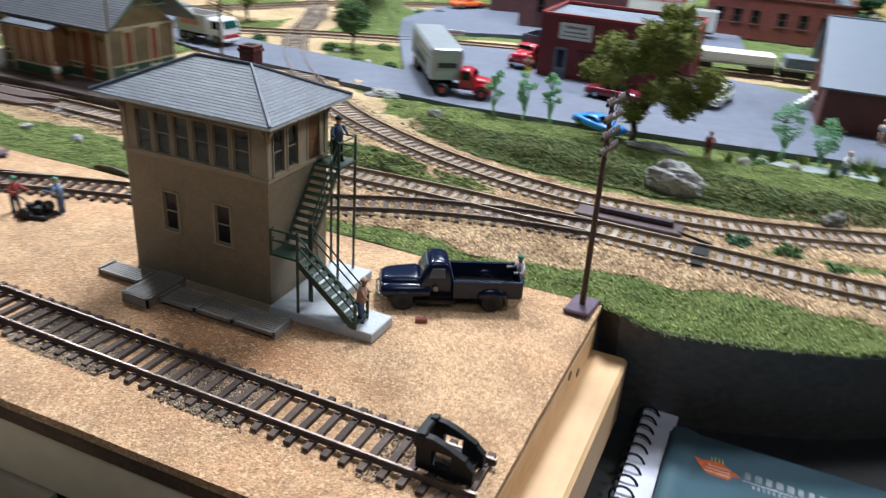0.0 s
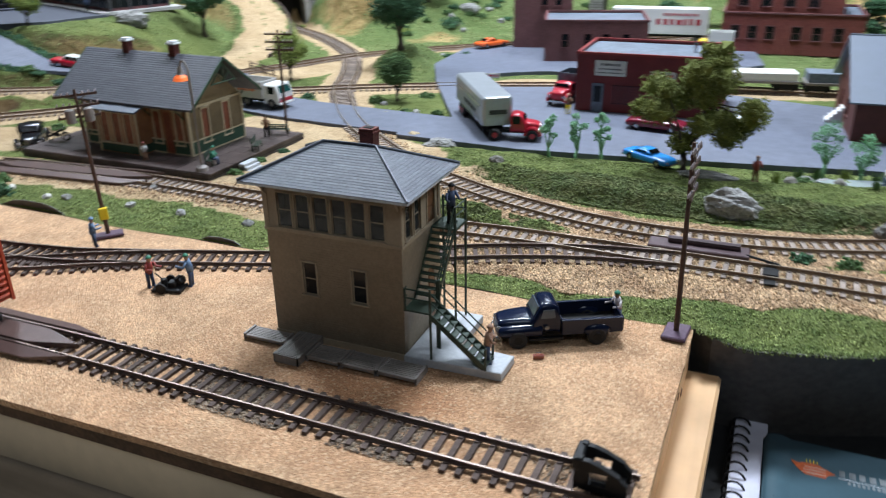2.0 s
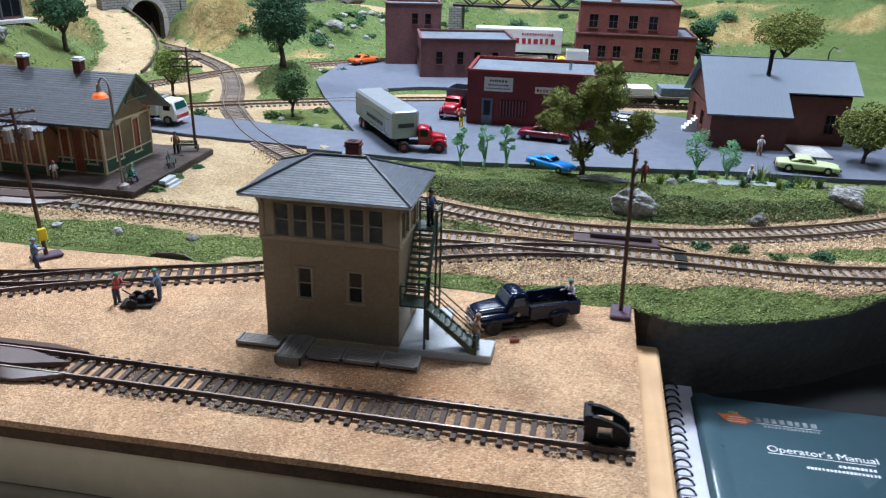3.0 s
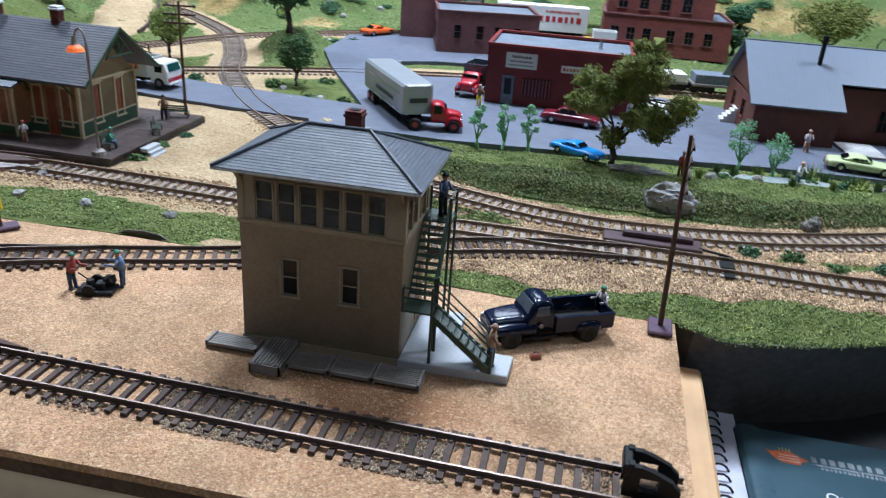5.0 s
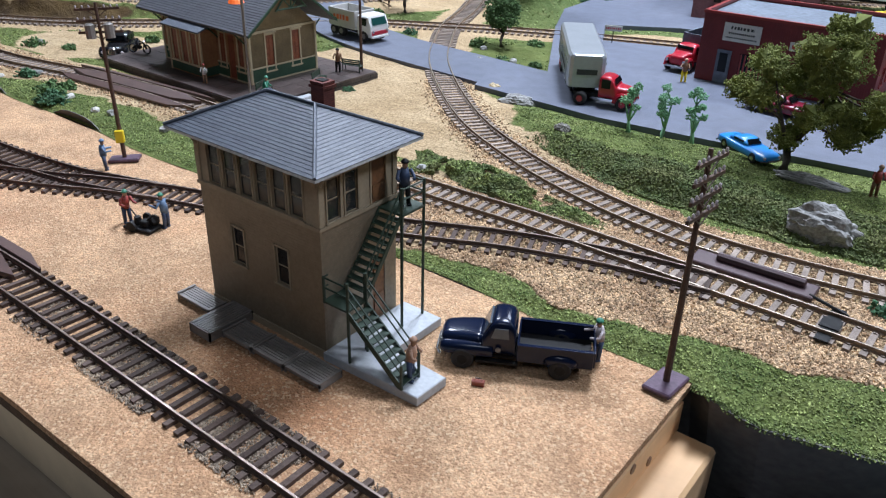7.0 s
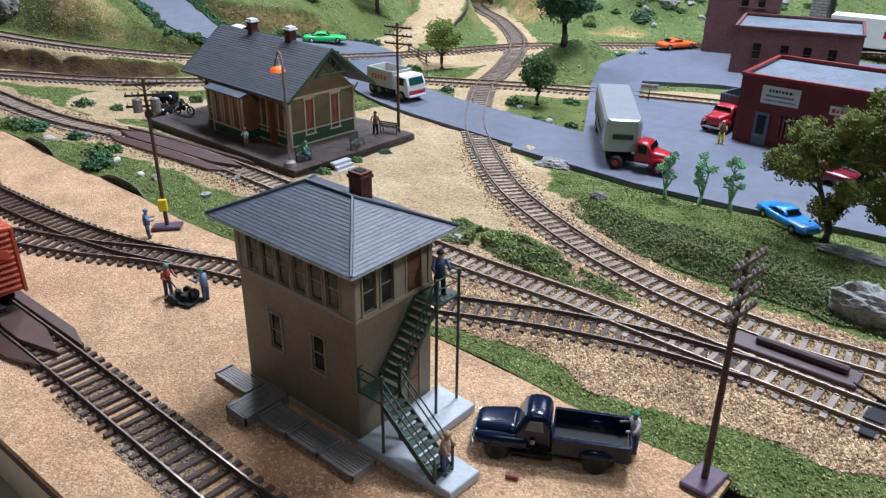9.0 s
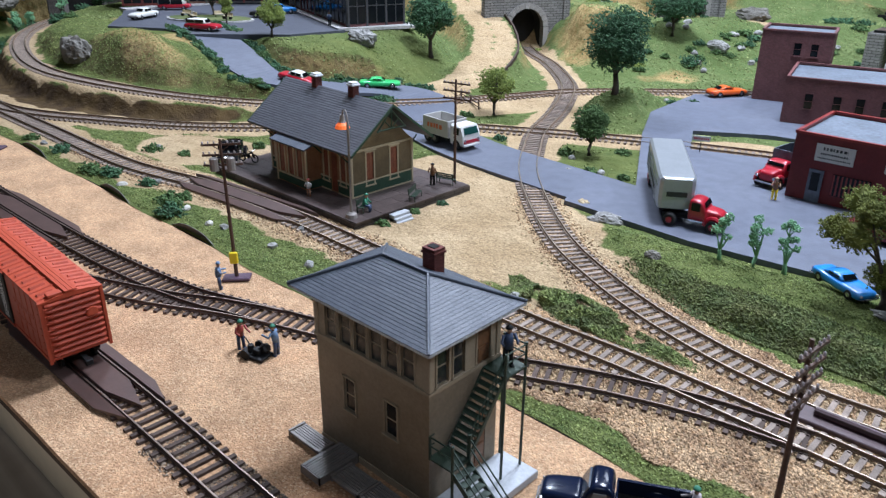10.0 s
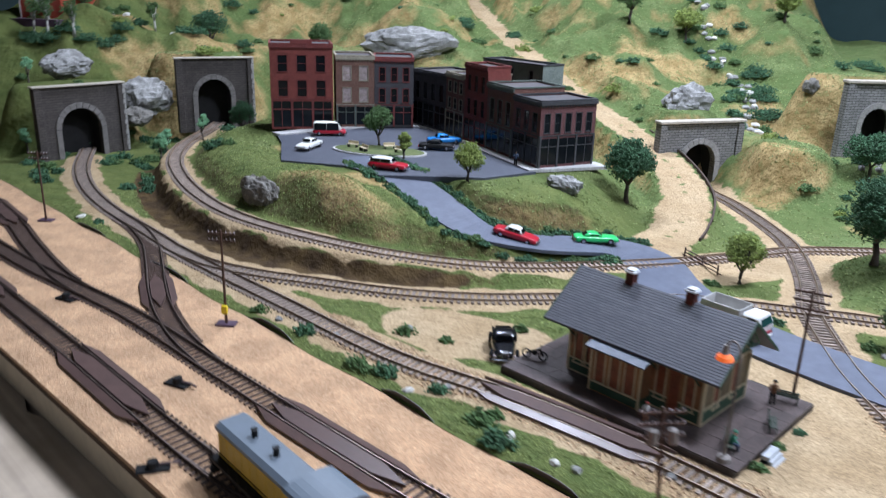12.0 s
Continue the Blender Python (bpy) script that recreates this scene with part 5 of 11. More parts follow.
def make_stairs():
    """The concrete pad and the green outside stair of the tower."""
    pad = thing("concrete_pad", "pale grey concrete pad beside the signal tower", "concrete pad", (-0.1236, 0.0885, 0), 0.7)
    bm = bmesh.new()
    prism(bm, [(0, 0), (0.0482, 0.0015), (0.0490, 0.0185), (0.021, 0.019), (0.0215, 0.051), (0, 0.051)], 0.0003, 0.0045)
    bmesh.ops.bevel(bm, geom=[e for e in bm.edges if e.verts[0].co.z > 0.004 and e.verts[1].co.z > 0.004], offset=0.0004, segments=1, affect="EDGES")
    part("slab", bm, M["concrete"], pad)
    st = thing("outside_stair", "dark green two-flight stair with railings on posts", "stair", (-0.1236, 0.0885, 0.0045), 0.7)
    G = M["green_iron"]
    # landing
    zl, zd = 0.0245, 0.0535
    bm = bmesh.new()
    box(bm, 0.0002, 0.001, zl - 0.001, 0.0135, 0.0125, zl, 0.0001)
    part("landing", bm, G, st)
    bm = bmesh.new()
    box(bm, 0.0002, 0.0345, zd - 0.001, 0.0135, 0.049, zd, 0.0001)
    part("deck", bm, G, st)
    # lower flight, down along +x
    n, x0, x1 = 9, 0.0135, 0.0405
    for k in range(n):
        x, z = x0 + (x1 - x0) * (k + 0.1) / n, zl - zl * (k + 1) / (n + 1)
        bm = bmesh.new()
        box(bm, x, 0.0018, z - 0.0005, x + 0.0034, 0.0115, z)
        part("tread", bm, G, st)
    for y in (0.0014, 0.0119):
        bm = bmesh.new()
        bm2 = [(x0, zl), (x1, 0.0022), (x1, 0.0), (x1 - 0.002, 0.0), (x0, zl - 0.0032)]
        a = [bm.verts.new((x, y - 0.0003, z)) for x, z in bm2]
        b = [bm.verts.new((x, y + 0.0003, z)) for x, z in bm2]
        bm.faces.new(a)
        bm.faces.new(b[::-1])
        for i in range(5):
            j = (i + 1) % 5
            bm.faces.new((a[j], a[i], b[i], b[j]))
        part("stringer", bm, G, st)
        for h in (0.0105, 0.006):
            bm = bmesh.new()
            tube(bm, [(x0, y, zl + h), (x1, y, 0.0015 + h)], 0.00038)
            part("handrail", bm, G, st)
        for x in (x0, x1):
            z = zl if x == x0 else 0.0
            bm = bmesh.new()
            rod(bm, (x, y, 0 if x == x0 or True else z), (x, y, z + 0.0125 - (0 if x == x0 else 0.001)), 0.00065)
            part("newel_post", bm, G, st)
    # upper flight, up along +y beside the wall
    n, y0, y1 = 10, 0.0125, 0.0345
    for k in range(n):
        y, z = y0 + (y1 - y0) * (k) / n, zl + (zd - zl) * (k + 1) / (n + 1)
        bm = bmesh.new()
        box(bm, 0.0008, y, z - 0.0005, 0.0118, y + 0.0030, z)
        part("tread", bm, G, st)
    for x in (0.0006, 0.0122):
        bm = bmesh.new()
        prof = [(y0, zl), (y0, zl - 0.003), (y1, zd - 0.0032), (y1, zd)]
        a = [bm.verts.new((x - 0.0003, y, z)) for y, z in prof]
        b = [bm.verts.new((x + 0.0003, y, z)) for y, z in prof]
        bm.faces.new(a)
        bm.faces.new(b[::-1])
        for i in range(4):
            j = (i + 1) % 4
            bm.faces.new((a[j], a[i], b[i], b[j]))
        part("stringer", bm, G, st)
    for h in (0.0105, 0.006):
        bm = bmesh.new()
        tube(bm, [(0.0122, y0, zl + h), (0.0122, y1, zd + h), (0.0128, 0.0485, zd + h)], 0.00038)
        part("handrail", bm, G, st)
        bm = bmesh.new()
        tube(bm, [(0.0128, 0.0485, zd + h), (0.0006, 0.0485, zd + h)], 0.00038)
        part("handrail", bm, G, st)
        bm = bmesh.new()
        tube(bm, [(0.0135, 0.0014, zl + h), (0.0006, 0.0014, zl + h), (0.0006, 0.004, zl + h)], 0.00038)
        part("handrail", bm, G, st)
    for x, y, z in ((0.0128, 0.0345, zd + 0.0115), (0.0128, 0.0485, zd + 0.0115), (0.0008, 0.0485, zd + 0.0115), (0.0122, 0.0125, zl + 0.0115), (0.0008, 0.0014, zl + 0.0108)):
        bm = bmesh.new()
        rod(bm, (x, y, zl - 0.001 if x < 0.001 and y < 0.01 else 0), (x, y, z), 0.00065)
        part("post", bm, G, st)


def make_gratings():
    spec = [(x - 0.002, y, w, d, h) for x, y, w, d, h in ((-0.2075, 0.0785, 0.0240, 0.0095, 0.0030), (-0.1810, 0.0662, 0.0138, 0.0235, 0.0046), (-0.1665, 0.0720, 0.0185, 0.0125, 0.0032), (-0.1475, 0.0725, 0.0185, 0.0125, 0.0032), (-0.1285, 0.0730, 0.0205, 0.0125, 0.0032))]
    S = M["steel_grey"]
    for k, (x, y, w, d, h) in enumerate(spec):
        g = thing("platform_grating", "grey slatted step grating along the tower front" if k != 1 else "raised grey slatted step block before the tower", "grating", (x, y, 0), group="gratings before the tower")
        bm = bmesh.new()
        for a in ((0, 0, w, 0.0008), (0, d - 0.0008, w, d), (0, 0, 0.0008, d), (w - 0.0008, 0, w, d)):
            box(bm, a[0], a[1], 0.0002 if k == 1 or a[2] - a[0] < 0.001 else h * 0.5, a[2], a[3], h)
        part("rim", bm, S, g)
        if k == 1:
            # the raised block has its slats front to back
            n = 9
            for i in range(1, n):
                xx = w * i / n
                bm = bmesh.new()
                box(bm, xx - 0.0005, 0.0006, h - 0.0010, xx + 0.0005, d - 0.0006, h + 0.0003)
                part("slat", bm, S, g)
            continue
        n = int(d / 0.0013)
        for i in range(1, n):
            yy = d * i / n
            bm = bmesh.new()
            box(bm, 0.0006, yy - 0.00052, h - 0.0009, w - 0.0006, yy + 0.00052, h - 0.0002)
            part("slat", bm, S, g)
        bm = bmesh.new()
        box(bm, 0.0006, 0.0006, h - 0.0016, w - 0.0006, d - 0.0006, h - 0.0010)
        part("bearer", bm, S, g)
        for x in (0.0, w - 0.0012):
            bm = bmesh.new()
            box(bm, x, 0.0, h, x + 0.0012, d, h + 0.0006)
            part("end_lip", bm, S, g)


make_tower()
make_stairs()
make_gratings()


# ---- vehicles ----
def hull(bm, secs, top=0.86, mat=0, mid=0.62):
    """A body lofted along x through sections (x, half width, z0, z1) with rounded shoulders."""
    rings = []
    for x, w, z0, z1 in secs:
        h = z1 - z0
        pts = [(-w * 0.94, z0), (w * 0.94, z0), (w, z0 + 0.25 * h), (w, z0 + mid * h), (w * (0.4 + 0.6 * top), z0 + 0.92 * h), (w * (top - 0.12), z1), (-w * (top - 0.12), z1), (-w * (0.4 + 0.6 * top), z0 + 0.92 * h), (-w, z0 + mid * h), (-w, z0 + 0.25 * h)]
        rings.append([bm.verts.new((x, y, z)) for y, z in pts])
    for a, b in zip(rings, rings[1:]):
        for i in range(10):
            j = (i + 1) % 10
            bm.faces.new((a[i], b[i], b[j], a[j])).material_index = mat
    bm.faces.new(rings[0]).material_index = mat
    bm.faces.new(rings[-1][::-1]).material_index = mat
    bmesh.ops.recalc_face_normals(bm, faces=bm.faces[:])


def rounded(ob, levels=1):
    mod = ob.modifiers.new("round", "SUBSURF")
    mod.levels = mod.render_levels = levels
    return ob


def wheel(parent, x, y, r, wide, rim_mat, side):
    bm = bmesh.new()
    tube(bm, [(x, y - wide / 2, r), (x, y - wide * 0.38, r), (x, y + wide * 0.38, r), (x, y + wide / 2, r)], [r * 0.88, r, r, r * 0.88], 16)
    ty = part("tyre", bm, M["tyre"], parent)
    bm = bmesh.new()
    rod(bm, (x, y + side * wide * 0.4, r), (x, y + side * wide * 0.56, r), r * 0.55, r * 0.45, 12)
    part("rim", bm, rim_mat, ty)


CAB_GLASS = material("dusty_cab_glass", (0.10, 0.12, 0.14), (0.06, 0.075, 0.09), 90, 0.12, fine=0.02)


def make_pickup():
    t = thing("pickup_truck", "dark navy old model pickup truck with open bed", "pickup truck", (-0.0645, 0.1405, 0), 209)
    P = M["navy"]
    bm = bmesh.new()
    hull(bm, [(0.0304, 0.0060, 0.006, 0.0118), (0.0290, 0.0074, 0.0055, 0.0138), (0.020, 0.0082, 0.0055, 0.0146), (0.0140, 0.0090, 0.0055, 0.0151), (0.0130, 0.0096, 0.0055, 0.0142)], 0.72)
    rounded(part("hood", bm, P, t, smooth=True), 2)
    bm = bmesh.new()
    hull(bm, [(0.0308, 0.0078, 0.0058, 0.0098), (0.0296, 0.0102, 0.0056, 0.0112), (0.0220, 0.0111, 0.0054, 0.0122), (0.0120, 0.0110, 0.0054, 0.0124), (0.0085, 0.0106, 0.0054, 0.0120), (0.0080, 0.0104, 0.0054, 0.0116)], 0.8)
    rounded(part("front_fender", bm, P, t, smooth=True), 2)
    bm = bmesh.new()
    hull(bm, [(0.0140, 0.0100, 0.0052, 0.0142), (0.0122, 0.0098, 0.0052, 0.0164), (0.0094, 0.0092, 0.0052, 0.0218), (0.0072, 0.0088, 0.0052, 0.0229), (0.0020, 0.0088, 0.0052, 0.0228), (-0.0004, 0.0092, 0.0052, 0.0206), (-0.0008, 0.0098, 0.0052, 0.0142)], 0.86)
    cab = rounded(part("cab", bm, P, t, smooth=True), 2)
    bm = bmesh.new()
    for s in (-1, 1):
        prof = [(0.0094, 0.0154), (0.0080, 0.0195), (0.0026, 0.0197), (0.0020, 0.0154)]
        a = [bm.verts.new((x, s * (0.0094 - (z - 0.0154) * 0.16), z)) for x, z in prof]
        b = [bm.verts.new((x, s * 0.0070, z)) for x, z in prof]
        bm.faces.new(a if s < 0 else a[::-1])
        bm.faces.new(b[::-1] if s < 0 else b)
        for i in range(4):
            j = (i + 1) % 4
            bm.faces.new((a[i], a[j], b[j], b[i]))
    part("side_window", bm, CAB_GLASS, cab)
    bm = bmesh.new()
    v = [bm.verts.new(p) for p in ((0.0118, -0.0072, 0.0156), (0.0118, 0.0072, 0.0156), (0.0096, 0.0064, 0.0206), (0.0096, -0.0064, 0.0206))]
    bm.faces.new(v)
    r = bmesh.ops.extrude_face_region(bm, geom=bm.faces[:])
    for q in r["geom"]:
        if isinstance(q, bmesh.types.BMVert):
            q.co += Vector((0.0008, 0, 0.0004))
    part("windscreen", bm, CAB_GLASS, cab)
    # open bed
    bm = bmesh.new()
    box(bm, -0.0315, -0.0095, 0.0060, -0.0016, 0.0095, 0.0072)
    part("bed_floor", bm, M["black"], t)
    for y0, y1 in ((-0.0102, -0.0092), (0.0092, 0.0102)):
        bm = bmesh.new()
        box(bm, -0.0318, y0, 0.0060, -0.0014, y1, 0.0138, 0.0002)
        part("bed_side", bm, P, t)
        bm = bmesh.new()
        box(bm, -0.0318, y0 - 0.0003, 0.0137, -0.0014, y1 + 0.0003, 0.0142)
        part("bed_rail", bm, P, t)
    bm = bmesh.new()
    box(bm, -0.0020, -0.0092, 0.0060, -0.0012, 0.0092, 0.0140, 0.0002)
    part("bed_headboard", bm, P, t)
    bm = bmesh.new()
    box(bm, -0.0326, -0.0094, 0.0062, -0.0317, 0.0094, 0.0136, 0.0002)
    part("tailgate", bm, P, t)
    for s in (-1, 1):
        bm = bmesh.new()
        lump(bm, (-0.0190, s * 0.0100, 0.0076), (0.0072, 0.0018, 0.0038), 1, 0.0)
        part("rear_fender", bm, P, t, smooth=True)
        bm = bmesh.new()
        box(bm, -0.002, s * 0.0098 - 0.0012, 0.0042, 0.0150, s * 0.0098 + 0.0012, 0.0052)
        part("running_board", bm, M["black"], t)
        bm = bmesh.new()
        rod(bm, (0.0290, s * 0.0066, 0.0098), (0.0302, s * 0.0066, 0.0098), 0.0015, 0.0013, 10)
        part("headlight", bm, M["chrome"], t)
        bm = bmesh.new()
        rod(bm, (0.0062, s * 0.0097, 0.0104), (0.0062, s * 0.0102, 0.0104), 0.0011, 0.0011, 12)
        part("door_emblem", bm, M["steel_grey"], t, "pale round door emblem")
        wheel(t, 0.0205, s * 0.0096, 0.0047, 0.0034, M["black"], s)
        wheel(t, -0.0190, s * 0.0100, 0.0047, 0.0034, M["black"], s)
    bm = bmesh.new()
    tube(bm, [(0.0295, -0.0098, 0.0055), (0.0316, -0.006, 0.0055), (0.0316, 0.006, 0.0055), (0.0295, 0.0098, 0.0055)], 0.0006)
    part("front_bumper", bm, M["chrome"], t)
    bm = bmesh.new()
    box(bm, 0.0298, -0.005, 0.0068, 0.0306, 0.005, 0.0102, 0.0002)
    part("grille", bm, M["chrome"], t)
    bm = bmesh.new()
    box(bm, -0.030, -0.006, 0.0038, 0.028, 0.006, 0.0060)
    part("chassis", bm, M["black"], t)


make_pickup()


# ---- the near spur: bumper stop, rerailer plates, box car, engine ----
def make_bumper():
    b = thing("track_bumper", "black model track bumper with a wedge body", "track bumper", (-0.0178, 0.037, 0.0))
    b.scale = (0.92, 0.76, 0.97)
    for s in (-1, 1):
        bm = bmesh.new()
        y0, y1 = s * 0.0060 - 0.0015, s * 0.0060 + 0.0015
        # four pieces leave a square window in the side
        for prof in ([(-0.0095, 0.003), (-0.0036, 0.003), (-0.0036, 0.0060), (-0.0036, 0.0118), (-0.0095, 0.0118)], [(-0.0036, 0.003), (0.0036, 0.003), (0.0036, 0.0060), (-0.0036, 0.0060)], [(0.0036, 0.003), (0.0118, 0.003), (0.0118, 0.0085), (0.0090, 0.0108), (0.0086, 0.0118), (0.0036, 0.0118), (0.0036, 0.0060)], [(-0.0095, 0.0118), (-0.0036, 0.0118), (0.0036, 0.0118), (0.0086, 0.0118), (0.0010, 0.0150), (-0.0035, 0.0162), (-0.0078, 0.0162), (-0.0095, 0.0150)]):
            a = [bm.verts.new((x, y0, z)) for x, z in prof]
            c = [bm.verts.new((x, y1, z)) for x, z in prof]
            bm.faces.new(a)
            bm.faces.new(c[::-1])
            for i in range(len(prof)):
                j = (i + 1) % len(prof)
                bm.faces.new((a[j], a[i], c[i], c[j]))
        bmesh.ops.remove_doubles(bm, verts=bm.verts[:], dist=1e-6)
        part("side_frame", bm, M["black"], b)
    bm = bmesh.new()
    box(bm, -0.0080, -0.0045, 0.0030, 0.0100, 0.0045, 0.0062)
    part("centre_sill", bm, M["black"], b)
    # added bright plate, in place of the light glimpsed through the side window
    bm = bmesh.new()
    box(bm, -0.0034, -0.0046, 0.0064, 0.0034, -0.0040, 0.0116, 0.0002)
    part("spring_plate", bm, M["chrome"], b, "bright metal plate standing in for the glint in the side window")
    bm = bmesh.new()
    box(bm, -0.0105, -0.0078, 0.0112, -0.0068, 0.0078, 0.0165, 0.0006)
    part("buffer_beam", bm, M["black"], b)
    bm = bmesh.new()
    box(bm, -0.0088, -0.0078, 0.0165, -0.0062, -0.0040, 0.0172, 0.0003)
    box(bm, -0.0088, 0.0040, 0.0165, -0.0062, 0.0078, 0.0172, 0.0003)
    part("cap", bm, M["black"], b)


make_bumper()


def make_rerailer(way, x, y, long, label):
    """Plastic ramps outside the rails and a plate between them."""
    i = int(np.argmin(np.hypot(way[:, 0] - x, way[:, 1] - y)))
    a = math.degrees(math.atan2(way[i + 1, 1] - way[i - 1, 1], way[i + 1, 0] - way[i - 1, 0]))
    r = thing("rerailer_plate", label, "rerailer", tuple(way[i]), a, group="rerailer plates")
    h, z = long / 2, 0.0042
    P = M["plate_brown"]
    for s in (-1, 1):
        bm = bmesh.new()
        prof = [(-h, s * 0.0106), (-h + 0.022, s * 0.0172), (h - 0.022, s * 0.0172), (h, s * 0.0106)]
        if s > 0:
            prof = prof[::-1]
        vs = prism(bm, prof, 0.0012, z)
        for v in vs:
            if v.co.z > 0.003 and abs(v.co.y) > 0.015:
                v.co.z = 0.0026
        part("outer_ramp", bm, P, r)
    bm = bmesh.new()
    prism(bm, [(-h + 0.004, 0.0), (-h + 0.03, -0.0068), (h - 0.03, -0.0068), (h - 0.004, 0.0), (h - 0.03, 0.0068), (-h + 0.03, 0.0068)], 0.0015, z)
    part("centre_plate", bm, P, r)


make_rerailer(WAYS["spur"], -0.352, 0.035, 0.155, "dark maroon plastic rerailer plates under the box car")
make_rerailer(WAYS["spur"], -0.79, 0.02, 0.155, "dark maroon plastic rerailer plates on the yard track")
make_rerailer(WAYS["spur"], -1.1, 0.015, 0.155, "dark maroon plastic rerailer plates on the yard track")
make_rerailer(WAYS["yard"], -0.60, 0.10, 0.155, "dark maroon plastic rerailer plates on the yard track")
make_rerailer(WAYS["siding"], -1.35, 0.115, 0.155, "dark maroon plastic rerailer plates on the siding")
make_rerailer(WAYS["connector"], -0.945, 0.14, 0.10, "dark maroon plastic rerailer plates on the connecting track")
make_rerailer(WAYS["main"], -0.505, 0.243, 0.165, "dark grey-brown rerailer plates before the station")


def make_bogie(parent, x, wheel_r=0.0048):
    bm = bmesh.new()
    box(bm, x - 0.004, -0.0085, 0.0055, x + 0.004, 0.0085, 0.0085)
    bolster = part("bogie", bm, M["black"], parent)
    for s in (-1, 1):
        bm = bmesh.new()
        prof = [(-0.0135, 0.0058), (-0.012, 0.0075), (0.012, 0.0075), (0.0135, 0.0058), (0.012, 0.004), (0.006, 0.0036), (0.004, 0.0018), (-0.004, 0.0018), (-0.006, 0.0036), (-0.012, 0.004)]
        a = [bm.verts.new((x + u, s * 0.0112 - 0.0008, z)) for u, z in prof]
        b = [bm.verts.new((x + u, s * 0.0112 + 0.0008, z)) for u, z in prof]
        bm.faces.new(a[::-1])
        bm.faces.new(b)
        for i in range(len(prof)):
            j = (i + 1) % len(prof)
            bm.faces.new((a[i], a[j], b[j], b[i]))
        part("side_frame", bm, M["black"], bolster)
        for u in (-0.0095, 0.0095):
            bm = bmesh.new()
            rod(bm, (x + u, s * 0.0082, wheel_r), (x + u, s * 0.0100, wheel_r), wheel_r, wheel_r, 16)
            part("wheel", bm, M["black"], bolster)


def make_boxcar():
    c = thing("box_car", "boxcar-red model box car with ribbed ends and black door", "box car", (-0.4015, 0.0345, 0.0040), -1.5)
    R = M["boxcar_red"]
    L, W, z0, z1 = 0.0685, 0.0160, 0.0108, 0.0460
    bm = bmesh.new()
    box(bm, -L + 0.001, -W, z0, L - 0.001, W, z1)
    body = part("body", bm, R, c)
    for s in (-1, 1):
        for k in range(15):
            x = -L + 0.006 + (2 * L - 0.012) * k / 14
            if abs(x) < 0.018 and s < 0 or abs(x) < 0.012:
                continue
            bm = bmesh.new()
            box(bm, x - 0.0003, s * W - 0.0003, z0 + 0.001, x + 0.0003, s * W + 0.0003, z1 - 0.001)
            part("panel_seam", bm, R, body)
        bm = bmesh.new()
        box(bm, -L + 0.001, s * W - 0.0004, z0 - 0.0012, L - 0.001, s * W + 0.0004, z0 + 0.0010)
        part("side_sill", bm, R, c)
    for e in (-1, 1):
        for k in range(10):
            z = z0 + 0.003 + k * 0.0033
            bm = bmesh.new()
            tube(bm, [(e * (L - 0.0008), -W + 0.0022, z), (e * (L - 0.0002), -W + 0.0035, z), (e * (L - 0.0002), W - 0.0035, z), (e * (L - 0.0008), W - 0.0022, z)], 0.0011, 6)
            part("end_rib", bm, R, c)
        for s in (-1, 1):
            bm = bmesh.new()
            box(bm, e * (L - 0.0005) - 0.0007, s * W - 0.0012, z0 - 0.001, e * (L - 0.0005) + 0.0007, s * W + 0.0004, z1 + 0.0002)
            part("corner_post", bm, R, c)
        bm = bmesh.new()
        for k in range(8):
            z = z0 + 0.002 + k * 0.0042
            tube(bm, [(e * (L + 0.0008), -W + 0.0008, z), (e * (L + 0.0008), -W + 0.0048, z)], 0.00022, 5)
        tube(bm, [(e * (L + 0.0008), -W + 0.0008, z0), (e * (L + 0.0008), -W + 0.0008, z1 - 0.003)], 0.00022, 5)
        tube(bm, [(e * (L + 0.0008), -W + 0.0048, z0), (e * (L + 0.0008), -W + 0.0048, z1 - 0.003)], 0.00022, 5)
        part("end_ladder", bm, R, c)
        bm = bmesh.new()
        for k in range(8):
            z = z0 + 0.002 + k * 0.0042
            tube(bm, [(e * (L - 0.0015), -W - 0.0007, z), (e * (L - 0.0060), -W - 0.0007, z)], 0.00022, 5)
            tube(bm, [(e * (L - 0.0015), W + 0.0007, z), (e * (L - 0.0060), W + 0.0007, z)], 0.00022, 5)
        part("side_ladder", bm, R, c)
        bm = bmesh.new()
        box(bm, e * (L + 0.0004) - 0.0012, 0.0055, 0.031, e * (L + 0.0004) + 0.0012, 0.0115, 0.0355, 0.0003)
        rod(bm, (e * (L + 0.0012), 0.0085, 0.034), (e * (L + 0.0022), 0.0085, 0.034), 0.0024, 0.0024, 12)
        part("brake_gear", bm, R, c)
        bm = bmesh.new()
        box(bm, e * (L - 0.002) if e > 0 else -L - 0.006, -0.0012, 0.0065, L + 0.006 if e > 0 else -L + 0.002, 0.0012, 0.0085)
        box(bm, e * (L + 0.0065) - 0.0016, -0.002, 0.0058, e * (L + 0.0065) + 0.0016, 0.002, 0.0092, 0.0004)
        part("coupler", bm, M["black"], c)
        make_bogie(c, e * 0.047)
    # roof with panel ridges and running board
    bm = bmesh.new()
    profile_x(bm, [(-W - 0.0005, z1 - 0.0008), (W + 0.0005, z1 - 0.0008), (W + 0.0005, z1), (0, z1 + 0.0022), (-W - 0.0005, z1)], -L, L)
    roof = part("roof", bm, R, c)
